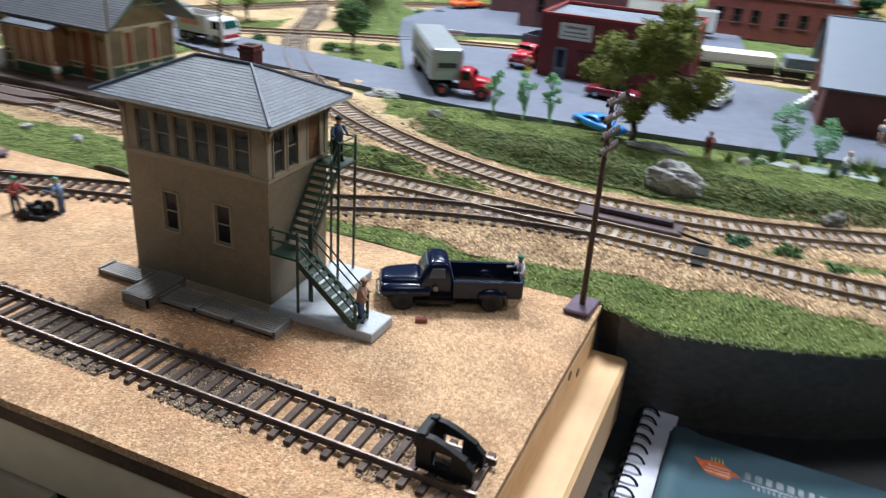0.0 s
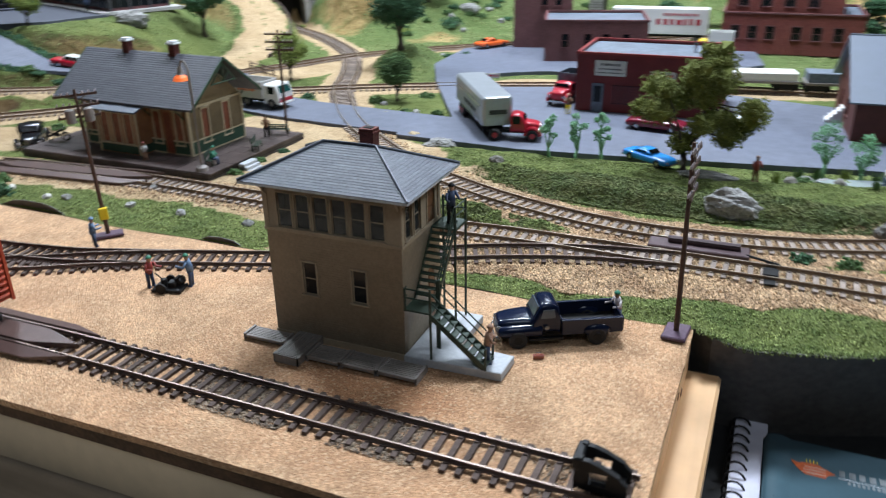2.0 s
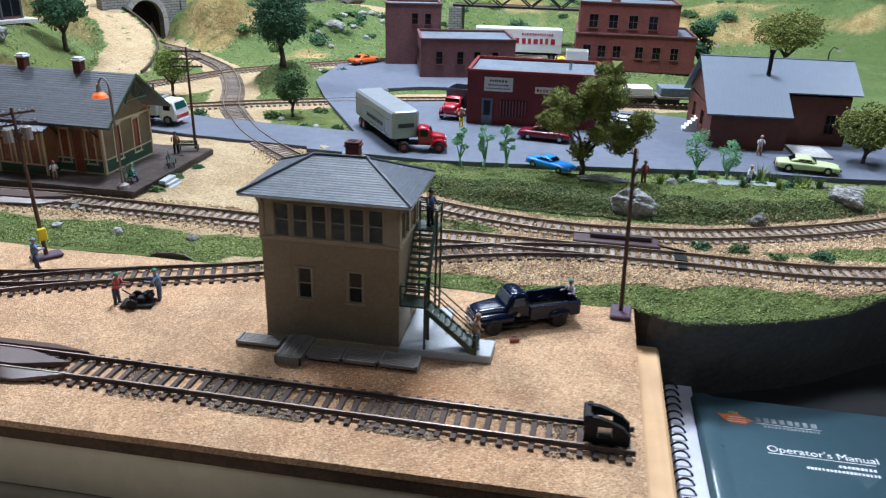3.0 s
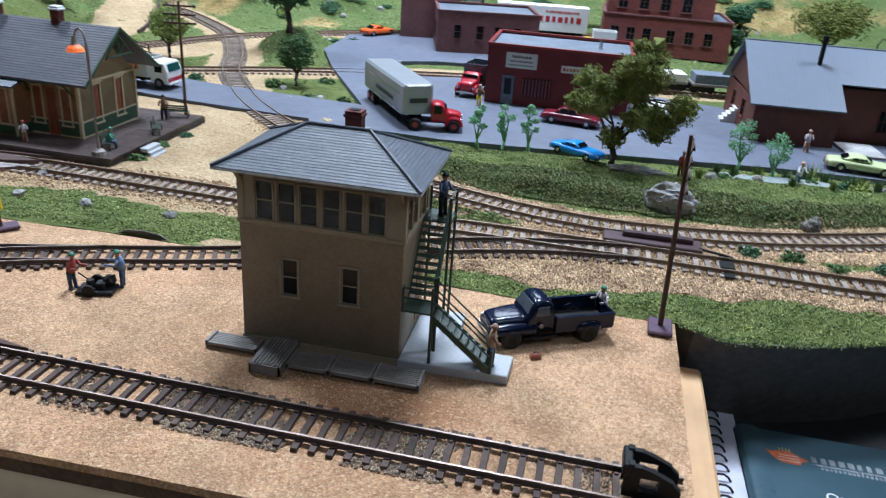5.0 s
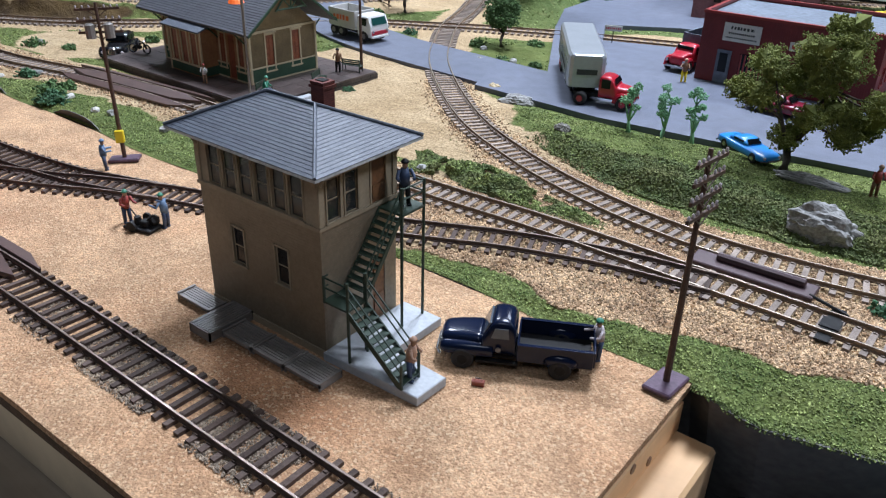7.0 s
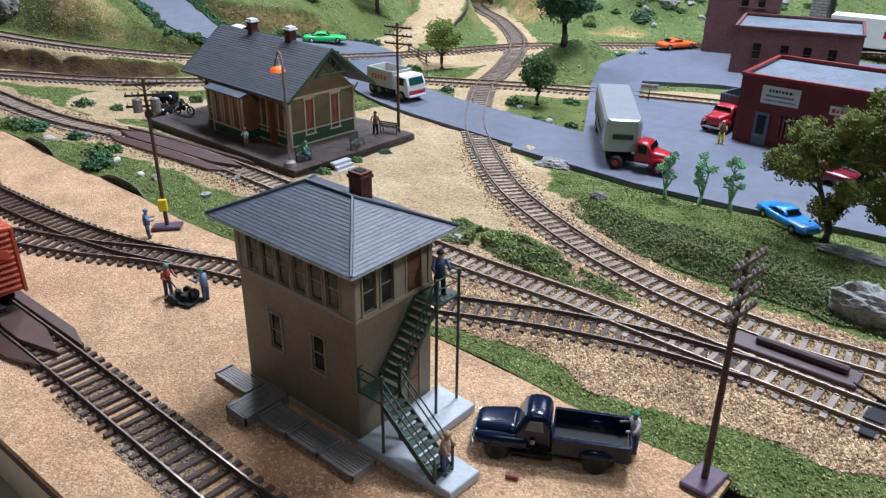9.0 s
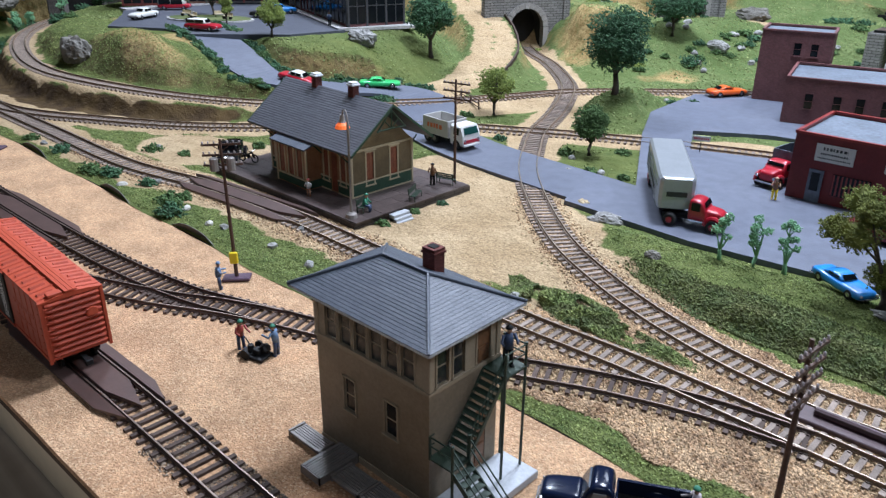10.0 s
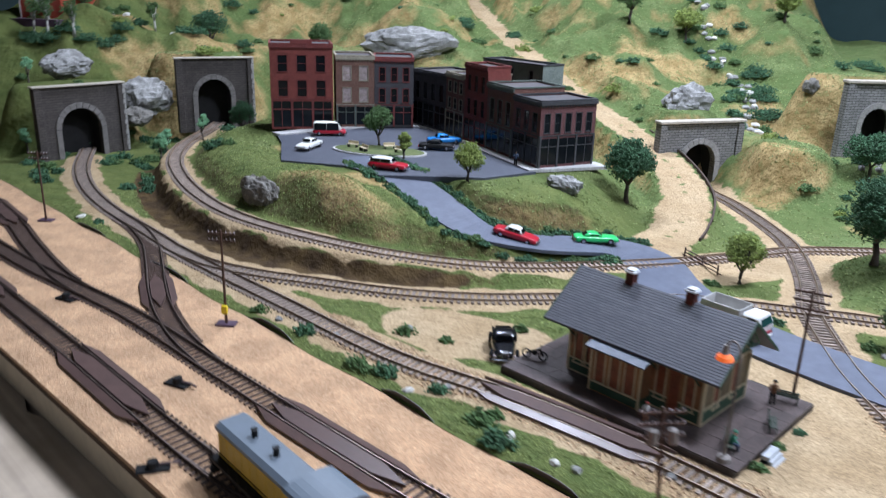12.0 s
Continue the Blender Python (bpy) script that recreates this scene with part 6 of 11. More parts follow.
    for k in range(13):
        x = -L + 0.004 + (2 * L - 0.008) * k / 12
        for s in (-1, 1):
            bm = bmesh.new()
            tube(bm, [(x, s * 0.0035, z1 + 0.0019), (x, s * W, z1 + 0.0002)], 0.0005, 6)
            part("roof_ridge", bm, R, roof)
            if k < 12:
                xx = x + (2 * L - 0.008) / 24
                bm = bmesh.new()
                tube(bm, [(xx, s * 0.006, z1 + 0.0010), (xx, s * (W - 0.002), z1 + 0.0001)], [0.0014, 0.0016], 6)
                part("roof_panel", bm, R, roof)
    bm = bmesh.new()
    for y in (-0.0022, 0, 0.0022):
        box(bm, -L - 0.001, y - 0.0010, z1 + 0.0027, L + 0.001, y + 0.0010, z1 + 0.0033)
    part("running_board", bm, R, roof)
    for e in (-1, 1):
        bm = bmesh.new()
        box(bm, e * (L - 0.003) - 0.0025, -0.0115, z1 + 0.0014, e * (L - 0.003) + 0.0025, -0.004, z1 + 0.0030, 0.0002)
        part("roof_walk", bm, R, roof)
    # sliding doors
    for s in (-1, 1):
        bm = bmesh.new()
        box(bm, -0.0115, s * W - 0.0008 if s > 0 else -W - 0.0010, z0 + 0.0008, 0.0115, W + 0.0010 if s > 0 else -W + 0.0008, z1 - 0.0015, 0.0002)
        door = part("door", bm, M["black"], c, "black sliding door with white lettering")
        bm = bmesh.new()
        for k in range(4):
            x = 0.0005 + 0.0019 * k
            z = z0 + 0.003
            r = random.Random(k)
            while z < z1 - 0.006:
                h = r.uniform(0.0016, 0.0032)
                box(bm, x - 0.00022, s * (W + 0.0011) - 0.0001, z, x + 0.00022, s * (W + 0.0011) + 0.0001, z + h)
                z += h + 0.0008
        part("lettering", bm, M["white"], door)
        bm = bmesh.new()
        box(bm, -0.024, s * (W + 0.0008) - 0.0006, z1 - 0.0016, 0.014, s * (W + 0.0008) + 0.0006, z1 - 0.0006)
        part("door_track", bm, R, c)
        bm = bmesh.new()
        box(bm, -0.024, s * (W + 0.0008) - 0.0006, z0, 0.014, s * (W + 0.0008) + 0.0006, z0 + 0.0008)
        part("door_track", bm, R, c)
    bm = bmesh.new()
    bars_of_text(bm, pose(0, -W - 0.0001, 0), 0.020, 0.055, 0.030, 0.003, 4)
    bars_of_text(bm, pose(0, -W - 0.0001, 0), 0.022, 0.05, 0.022, 0.002, 5)
    part("side_lettering", bm, M["boxcar_red"], c)
    bm = bmesh.new()
    box(bm, -L + 0.01, -0.004, 0.0055, L - 0.01, 0.004, 0.0085)
    part("centre_sill", bm, M["black"], c)


def make_engine():
    e = thing("switch_engine", "yellow and grey model diesel switch engine", "locomotive", (-0.5545, 0.0285, 0.0040), -3.5)
    Y, G, B = M["loco_yellow"], M["loco_grey"], M["black"]
    bm = bmesh.new()
    box(bm, -0.0690, -0.0155, 0.0095, 0.0690, 0.0155, 0.0125, 0.0003)
    part("walkway", bm, B, e)
    bm = bmesh.new()
    box(bm, -0.0170, -0.0120, 0.0030, 0.0170, 0.0120, 0.0095, 0.0015)
    part("fuel_tank", bm, B, e)
    bm = bmesh.new()
    box(bm, -0.0640, -0.0105, 0.0125, 0.0300, 0.0105, 0.0330, 0.0004)
    hood = part("long_hood", bm, Y, e, "yellow hood sides")
    for k in range(9):
        x = -0.060 + k * 0.0098
        for s in (-1, 1):
            bm = bmesh.new()
            box(bm, x, s * 0.0106 - 0.0002, 0.0145, x + 0.0082, s * 0.0106 + 0.0002, 0.0305, 0.0001)
            part("hood_door", bm, Y, hood)
    bm = bmesh.new()
    profile_x(bm, [(-0.0116, 0.0325), (0.0116, 0.0325), (0.0116, 0.0350), (0.0085, 0.0375), (-0.0085, 0.0375), (-0.0116, 0.0350)], -0.0650, 0.0305)
    part("hood_roof", bm, G, e, "blue-grey hood roof")
    for x in (-0.034, -0.008):
        bm = bmesh.new()
        tube(bm, [(x, 0, 0.0372), (x, 0, 0.0415), (x, 0, 0.0430)], [0.0022, 0.0019, 0.0024], 10)
        part("exhaust_stack", bm, B, e)
    bm = bmesh.new()
    box(bm, -0.066, -0.0085, 0.0150, -0.0640, 0.0085, 0.0300, 0.0003)
    part("radiator_grille", bm, B, e)
    bm = bmesh.new()
    box(bm, 0.0300, -0.0155, 0.0125, 0.0600, 0.0155, 0.0405, 0.0004)
    cab = part("cab", bm, Y, e, "yellow cab with dark windows")
    bm = bmesh.new()
    prof = [(-0.0172, 0.0395)] + [(0.0172 * math.cos(math.pi * k / 10) * 1.0, 0.0405 + 0.0042 * math.sin(math.pi * k / 10)) for k in range(11)][::1] + [(-0.0172, 0.0395)]
    prof = [(0.0172, 0.0395)] + [(0.0172 * math.cos(math.pi * k / 10), 0.0405 + 0.0042 * math.sin(math.pi * k / 10)) for k in range(11)] + [(-0.0172, 0.0395)]
    profile_x(bm, prof, 0.0275, 0.0625)
    part("cab_roof", bm, G, e, "curved blue-grey cab roof")
    for s in (-1, 1):
        for x in (0.034, 0.0465):
            bm = bmesh.new()
            box(bm, x, s * 0.0156 - 0.0002, 0.0275, x + 0.0095, s * 0.0156 + 0.0002, 0.0370)
            part("cab_window", bm, M["dark_glass"], cab)
        bm = bmesh.new()
        box(bm, 0.0599, s * 0.0085 - 0.0045, 0.0275, 0.0604, s * 0.0085 + 0.0045, 0.0365)
        part("cab_window", bm, M["dark_glass"], cab)
        bm = bmesh.new()
        for x in np.linspace(-0.066, 0.028, 9):
            rod(bm, (x, s * 0.0150, 0.0125), (x, s * 0.0150, 0.0225), 0.00025, seg=5)
        tube(bm, [(-0.066, s * 0.0150, 0.0225), (0.028, s * 0.0150, 0.0225)], 0.00025, 5)
        part("handrail", bm, B, e)
        bm = bmesh.new()
        for k in range(4):
            box(bm, (0.0625 if s > 0 else -0.0690), -0.0155, 0.002 + k * 0.0025, (0.0690 if s > 0 else -0.0625), 0.0155, 0.0026 + k * 0.0025)
        part("step", bm, B, e)
        bm = bmesh.new()
        box(bm, s * 0.0700 - 0.0025, -0.0015, 0.0055, s * 0.0700 + 0.0045, 0.0015, 0.0085)
        part("coupler", bm, B, e)
        make_bogie(e, s * 0.041)
    bm = bmesh.new()
    rod(bm, (-0.0655, 0, 0.0340), (-0.0668, 0, 0.0340), 0.0017, 0.0015, 10)
    part("headlight", bm, M["chrome"], e)


make_boxcar()
make_engine()


# ---- small things on the board ----
def make_toolbox():
    t = thing("toolbox", "tiny red-brown toolbox with a bail handle", "toolbox", (-0.0655, 0.1165, 0), 25)
    bm = bmesh.new()
    box(bm, -0.0026, -0.0011, 0, 0.0026, 0.0011, 0.0022, 0.0002)
    part("case", bm, M["red_box"], t)
    bm = bmesh.new()
    tube(bm, [(-0.0014, 0, 0.0022), (-0.0012, 0, 0.0033), (0.0012, 0, 0.0033), (0.0014, 0, 0.0022)], 0.00022, 6)
    part("handle", bm, M["chrome"], t)


make_toolbox()


def figurine(at, rz, shirt, trousers, hat, label, bend=0.0, arms=0.35, seat=False, high=0.0205):
    """A plain painted miniature: one simple mesh."""
    bm = bmesh.new()
    k = high / 0.0205
    hip = 0.0095 if not seat else 0.005
    for s in (-1, 1):
        if seat:
            tube(bm, [(0, s * 0.0012, hip), (0.0045, s * 0.0013, hip), (0.0048, s * 0.0013, 0.0004)], [0.0013, 0.0012, 0.0009], 7, 1)
        else:
            tube(bm, [(0.0004, s * 0.0016, 0.0), (0, s * 0.0014, 0.005), (0, s * 0.0011, hip)], [0.0009, 0.0011, 0.0014], 7, 1)
            box(bm, -0.0006, s * 0.0016 - 0.0008, 0, 0.0018, s * 0.0016 + 0.0008, 0.0008, mat=1)
    top = Vector((math.sin(bend) * 0.0068, 0, hip + math.cos(bend) * 0.0068))
    tube(bm, [(0, 0, hip - 0.0005), (top.x * 0.5, 0, hip + 0.0035), (top.x, 0, top.z)], [0.0021, 0.0022, 0.0016], 9, 0)
    for s in (-1, 1):
        sh = top + Vector((0, s * 0.0024, -0.0006))
        tube(bm, [sh, sh + Vector((0.0012, s * 0.0012, -0.003)), sh + Vector((0.0012 + arms * 0.008, s * 0.0008, -0.0045 + arms * 0.004))], [0.0008, 0.0007, 0.0006], 6, 0)
    head = top + Vector((0.0004, 0, 0.0022))
    tube(bm, [top, head - Vector((0, 0, 0.0013)), head, head + Vector((0, 0, 0.0009))], [0.0007, 0.0011, 0.0014, 0.0011], 9, 2)
    tube(bm, [head + Vector((0, 0, 0.0005)), head + Vector((0, 0, 0.0011)), head + Vector((0, 0, 0.0020))], [0.0018, 0.0015, 0.0006], 9, 3)
    for v in bm.verts:
        v.co *= k
    ob = link("figurine", bm, [shirt, trousers, M["skin_tan"], hat], smooth=True)
    ob.matrix_world = pose(*at, 0, 0, rz)
    return tagged(ob, label, "figurine", "miniature figurines")


figurine((-0.297, 0.108, 0), -10, M["shirt_red"], M["denim"], M["hat_green"], "red and blue painted figurine at a machine", 0.25, 0.6)
figurine((-0.2755, 0.118, 0), 200, M["shirt_blue"], M["denim"], M["hat_green"], "blue painted figurine with a green cap", 0.15, 0.6)
figurine((-0.3735, 0.1405, 0), 60, M["shirt_blue"], M["denim"], M["shirt_blue"], "all-blue painted figurine beside a pole", 0.0, 0.5)
figurine((-0.0845, 0.0975, 0.0046), 20, M["skin_tan"], M["denim"], M["skin_tan"], "tan and blue painted figurine at the stair foot", 0.1, 0.2)
figurine((-0.1165, 0.131, 0.0581), -30, M["denim"], M["black"], M["black"], "dark painted figurine on the stair deck", 0.0, 0.2)
figurine((-0.0375, 0.163, 0), 230, M["insulator"], M["denim"], M["hat_green"], "pale and blue painted figurine behind the pickup", 0.1, 0.5)


def make_machine():
    t = thing("rail_drill", "small black track machine beside the yard track", "track machine", (-0.284, 0.109, 0), 15)
    bm = bmesh.new()
    box(bm, -0.009, -0.0055, 0.0003, 0.009, 0.0055, 0.0022, 0.0004)
    part("bed", bm, M["black"], t)
    bm = bmesh.new()
    rod(bm, (-0.003, 0, 0.0022), (-0.003, 0, 0.0065), 0.0022, 0.0018, 10)
    box(bm, 0.0, -0.0025, 0.0022, 0.0045, 0.0025, 0.0055, 0.0004)
    part("motor", bm, M["black"], t)
    bm = bmesh.new()
    tube(bm, [(0.003, 0, 0.005), (0.007, 0.001, 0.0085), (0.009, 0.001, 0.0090)], 0.0004, 6)
    tube(bm, [(-0.003, 0, 0.0060), (-0.009, 0.002, 0.0090)], 0.0004, 6)
    part("lever", bm, M["black"], t)
    for q in (-1, 1):
        bm = bmesh.new()
        rod(bm, (-0.002, q * 0.0055, 0.0032), (-0.002, q * 0.0068, 0.0032), 0.0031, 0.0031, 12)
        part("wheel", bm, M["black"], t)
    bm = bmesh.new()
    lump(bm, (0.005, 0.003, 0.0045), (0.0035, 0.003, 0.0035), 4, 0.3, sub=2)
    part("engine_block", bm, M["black"], t)


make_machine()


def make_switch_motor(x, y, rz):
    t = thing("ground_throw", "black turnout ground throw beside the track", "ground throw", (x, y, 0), rz, group="ground throws")
    bm = bmesh.new()
    box(bm, -0.011, -0.005, 0, 0.011, 0.005, 0.0022, 0.0005)
    part("base", bm, M["black"], t)
    bm = bmesh.new()
    rod(bm, (0, 0, 0.0022), (0, 0, 0.0068), 0.0042, 0.0036, 12)
    part("weight", bm, M["black"], t)
    bm = bmesh.new()
    tube(bm, [(0.004, 0, 0.004), (0.012, 0.001, 0.0032), (0.018, 0.001, 0.0025)], 0.0009, 6)
    part("throw_bar", bm, M["maroon_plastic"], t)


for x, y, rz in ((-0.987, 0.063, 20), (-0.752, 0.061, 20), (-0.657, -0.006, 60)):
    make_switch_motor(x, y, rz)


def make_pole(x, y, z, high, arms, rz, base=True, yellow=False, cans=False, tall_mat=None, label="", lean=None):
    p = thing("utility_pole", label, "utility pole", (x, y, z), rz, group="utility poles")
    if lean:
        p.matrix_world = pose(x, y, z) @ Matrix.Rotation(radians(lean[0]), 4, "X") @ Matrix.Rotation(radians(lean[1]), 4, "Y") @ pose(0, 0, 0, 0, 0, rz)
    if base:
        bm = bmesh.new()
        box(bm, -0.0095, -0.006, 0, 0.0095, 0.006, 0.0022, 0.0006)
        part("base_plate", bm, M["purple_base"], p, "dull purple base plate")
    bm = bmesh.new()
    tube(bm, [(0, 0, 0.001), (0, 0, high * 0.5), (0, 0, high)], [0.0014, 0.0012, 0.0009], 10)
    part("shaft", bm, tall_mat or M["pole"], p)
    for k in range(arms):
        zz = high - 0.004 - k * 0.0068
        bm = bmesh.new()
        box(bm, -0.0130, 0.0008, zz - 0.0007, 0.0130, 0.0020, zz + 0.0007)
        arm = part("crossarm", bm, M["pole"], p)
        for u in (-0.0120, -0.0082, -0.0044, 0.0044, 0.0082, 0.0120):
            bm = bmesh.new()
            tube(bm, [(u, 0.0014, zz + 0.0006), (u, 0.0014, zz + 0.0011), (u, 0.0014, zz + 0.0020), (u, 0.0014, zz + 0.0025)], [0.0003, 0.0006, 0.00055, 0.0002], 7)
            part("insulator", bm, M["insulator"], arm)
        bm = bmesh.new()
        for s in (-1, 1):
            tube(bm, [(s * 0.006, 0.0016, zz - 0.0004), (0, 0.0012, zz - 0.0045)], 0.0003, 5)
        part("arm_brace", bm, M["pole"], p)
    if yellow:
        bm = bmesh.new()
        box(bm, -0.0028, -0.0042, 0.0125, 0.0028, -0.0010, 0.0205, 0.0005)
        part("signal_box", bm, M["yellow"], p, "bright yellow box")
    if cans:
        for s in (-1, 1):
            bm = bmesh.new()
            tube(bm, [(s * 0.0055, -0.0008, high - 0.021), (s * 0.0055, -0.0008, high - 0.013), (s * 0.0055, -0.0008, high - 0.012)], [0.0030, 0.0030, 0.0018], 10)
            part("transformer_can", bm, M["steel_grey"], p)
    return p


make_pole(-0.0078, 0.1650, 0, 0.0985, 4, 267, lean=(-4.0, -1.6), label="dark brown model utility pole on a purple plate")
make_pole(-0.3785, 0.157, 0, 0.0985, 3, 48, lean=(-2.0, -5.0), yellow=True, cans=True, label="brown utility pole with a yellow box and cans")
make_pole(-0.829, 0.150, 0, 0.094, 2, 40, yellow=True, label="brown utility pole beside the far yard track")
make_pole(-1.275, 0.146, 0, 0.094, 2, 40, label="thin brown utility pole at the yard end")
make_pole(-0.3960, 0.3975, 0.002, 0.100, 3, 15, base=False, label="brown utility pole behind the station bench")


# ---- the station ----
def gabled(bm, x0, x1, y0, y1, z_eave, z_ridge, thick=0.0012, mat=0):
    """A gable roof, ridge along x, as two slabs."""
    yc = (y0 + y1) / 2
    for y in (y0, y1):
        a, b = (y, z_eave), (yc, z_ridge)
        prof = [a, b, (b[0], b[1] - thick), (a[0], a[1] - thick)]
        if y > yc:
            prof = prof[::-1]
        profile_x(bm, prof[::-1], x0, x1, mat)


def make_bench(x, y, z, rz):
    b = thing("bench", "small green slatted station bench", "bench", (x, y, z), rz, group="station benches")
    G = M["green_iron"]
    for k in range(3):
        bm = bmesh.new()
        box(bm, -0.009, -0.002 + k * 0.0018, 0.0048, 0.009, -0.0008 + k * 0.0018, 0.0053)
        part("seat_slat", bm, G, b)
        bm = bmesh.new()
        box(bm, -0.009, 0.0036, 0.0062 + k * 0.0016, 0.009, 0.0041, 0.0074 + k * 0.0016)
        part("back_slat", bm, G, b)
    for s in (-1, 1):
        bm = bmesh.new()
        tube(bm, [(s * 0.0082, -0.0018, 0), (s * 0.0082, -0.0016, 0.0048), (s * 0.0082, 0.0034, 0.0048), (s * 0.0082, 0.0042, 0.0112)], 0.0005, 6)
        tube(bm, [(s * 0.0082, 0.0034, 0), (s * 0.0082, 0.0034, 0.0048)], 0.0005, 6)
        part("iron_end", bm, G, b)


def make_station():
    zp = 0.0088
    pl = thing("station_platform", "grey-brown station platform round the depot", "platform", (0, 0, 0))
    bm = bmesh.new()
    prism(bm, [(-0.589, 0.268), (-0.384, 0.268), (-0.381, 0.402), (-0.43, 0.405), (-0.589, 0.395)], 0.0005, zp - 0.0012)
    part("platform_base", bm, M["stone_dark"], pl, "dark stone platform edge")
    nx, ny = 17, 9
    rng = random.Random(3)
    for i in range(nx):
        for j in range(ny):
            x, y = -0.5885 + 0.207 * i / nx, 0.2685 + 0.1325 * j / ny
            bm = bmesh.new()
            box(bm, x + 0.0001, y + 0.0001, zp - 0.0012, x + 0.207 / nx - 0.0001, y + 0.1325 / ny - 0.0001, zp + rng.uniform(-0.0001, 0.0001))
            part("paving_slab", bm, M["platform"], pl)
    st = thing("step_block", "pale concrete steps at the platform end", "steps", (-0.377, 0.311, 0.0), 0)
    for k in range(3):
        bm = bmesh.new()
        box(bm, -0.003 + 0.0, -0.009, 0.0005, 0.008 - k * 0.0025, 0.009, 0.0026 * (k + 1), 0.0003)
        part("step", bm, M["concrete"], st)
    d = thing("station_depot", "tan and green model railway depot with charcoal gable roof", "station", (-0.4862, 0.3387, zp), -1.8)
    X, Y, H = 0.0605, 0.0345, 0.0405
    T, GN, CR = M["depot_tan"], M["depot_green"], M["depot_cream"]
    holes = {
        "front": [(0.006, 0.0135, 0.009, 0.036), (0.0175, 0.025, 0.009, 0.036), (0.0825, 0.0895, 0.009, 0.036), (0.0935, 0.1015, 0.001, 0.036), (0.1065, 0.1135, 0.009, 0.036)],
        "right": [(0.0165, 0.0245, 0.0085, 0.037), (0.0435, 0.0515, 0.0085, 0.037)],
        "left": [(0.0165, 0.0245, 0.0085, 0.037), (0.0435, 0.0515, 0.0085, 0.037)],
        "back": [(0.02, 0.03, 0.011, 0.036), (0.05, 0.06, 0.001, 0.036), (0.09, 0.1, 0.011, 0.036)],
    }
    for side, f in SIDES.items():
        m, n = f(-X, X, -Y, Y)
        tr = 0.00125 if side in ("left", "right") else 0.0
        bm = bmesh.new()
        panel(bm, m, n, H, 0.0012, holes[side], trim=tr)
        part("wall", bm, M["depot_brown"] if side == "front" else T, d)
        # green wainscot and cream trim
        bm = bmesh.new()
        gaps = sorted(h for h in holes[side] if h[2] < 0.008)
        x = 0.0
        for h in gaps + [(n, n)]:
            box(bm, x, -0.0004, 0.001, h[0] - 0.001, 0, 0.0115, m=m)
            x = h[1] + 0.001
        part("wainscot", bm, GN, d, "green boarded wainscot")
        bm = bmesh.new()
        x = 0.0
        for h in gaps + [(n, n)]:
            box(bm, x, -0.0009, 0.0115, h[0] - 0.001, 0, 0.0126, m=m)
            box(bm, x, -0.0008, 0.0, h[0] - 0.001, 0, 0.0012, m=m)
            x = h[1] + 0.001
        for u in (-0.0006, n - 0.0012):
            box(bm, u, -0.0011, 0, u + 0.0018, 0.0, H, m=m)
        if side in ("left", "right"):
            box(bm, 0, -0.0009, H - 0.001, n, 0, H + 0.0008, m=m)
        part("trim", bm, CR, d)
        for a, b, c, e in holes[side]:
            if c < 0.005:
                bm = bmesh.new()
                box(bm, a, 0.0004, c, b, 0.001, e, m=m)
                for q in (0.002, 0.013, 0.024):
                    box(bm, a + 0.0012, 0.0, c + q, b - 0.0012, 0.0006, c + q + 0.008, m=m)
                part("door", bm, M["sash_red"], d, "red-brown panelled door")
            else:
                window(d, m @ pose(a, 0, c), b - a, e - c, CR, M["sash_red"], 1, 0.0013, cross=1, pane=M["depot_shade"])
                bm = bmesh.new()
                box(bm, a - 0.0022, -0.0014, e + 0.0013, b + 0.0022, 0, e + 0.0022, m=m)
                part("window_hood", bm, CR, d)
    # gables
    for s in (-1, 1):
        bm = bmesh.new()
        x0, x1 = (X - 0.0012, X) if s > 0 else (-X, -X + 0.0012)
        profile_x(bm, [(-Y, H), (Y, H), (0, H + 0.0305)], x0, x1)
        part("gable", bm, T, d)
        bm = bmesh.new()
        xe = s * 0.0735
        for q in (-1, 1):
            tube(bm, [(xe, q * 0.0155, H + 0.0165), (xe, 0, H + 0.0335)], 0.0007, 6)
        tube(bm, [(xe, -0.0155, H + 0.0175), (xe, 0.0155, H + 0.0175)], 0.0007, 6)
        tube(bm, [(xe, 0, H + 0.0175), (xe, 0, H + 0.0335)], 0.0006, 6)
        for q in (-1, 1):
            tube(bm, [(xe, 0, H + 0.0175), (xe, q * 0.008, H + 0.0255)], 0.0005, 6)
        part("gable_bracing", bm, GN, d, "green gable bracing")
        for q in (-1, 1):
            for u in (X - 0.004, 0.02):
                bm = bmesh.new()
                tube(bm, [(s * u, q * Y, H - 0.009), (s * u, q * (Y + 0.0095), H + 0.0005)], 0.0006, 6)
                part("eave_bracket", bm, GN, d)
    bm = bmesh.new()
    EY = 0.0460
    ze, zr = 0.0430, 0.0785
    gabled(bm, -0.0800, 0.0760, -EY, EY, ze, zr)
    roof = part("roof", bm, M["depot_roof"], d, "charcoal shingled gable roof")
    n = 24
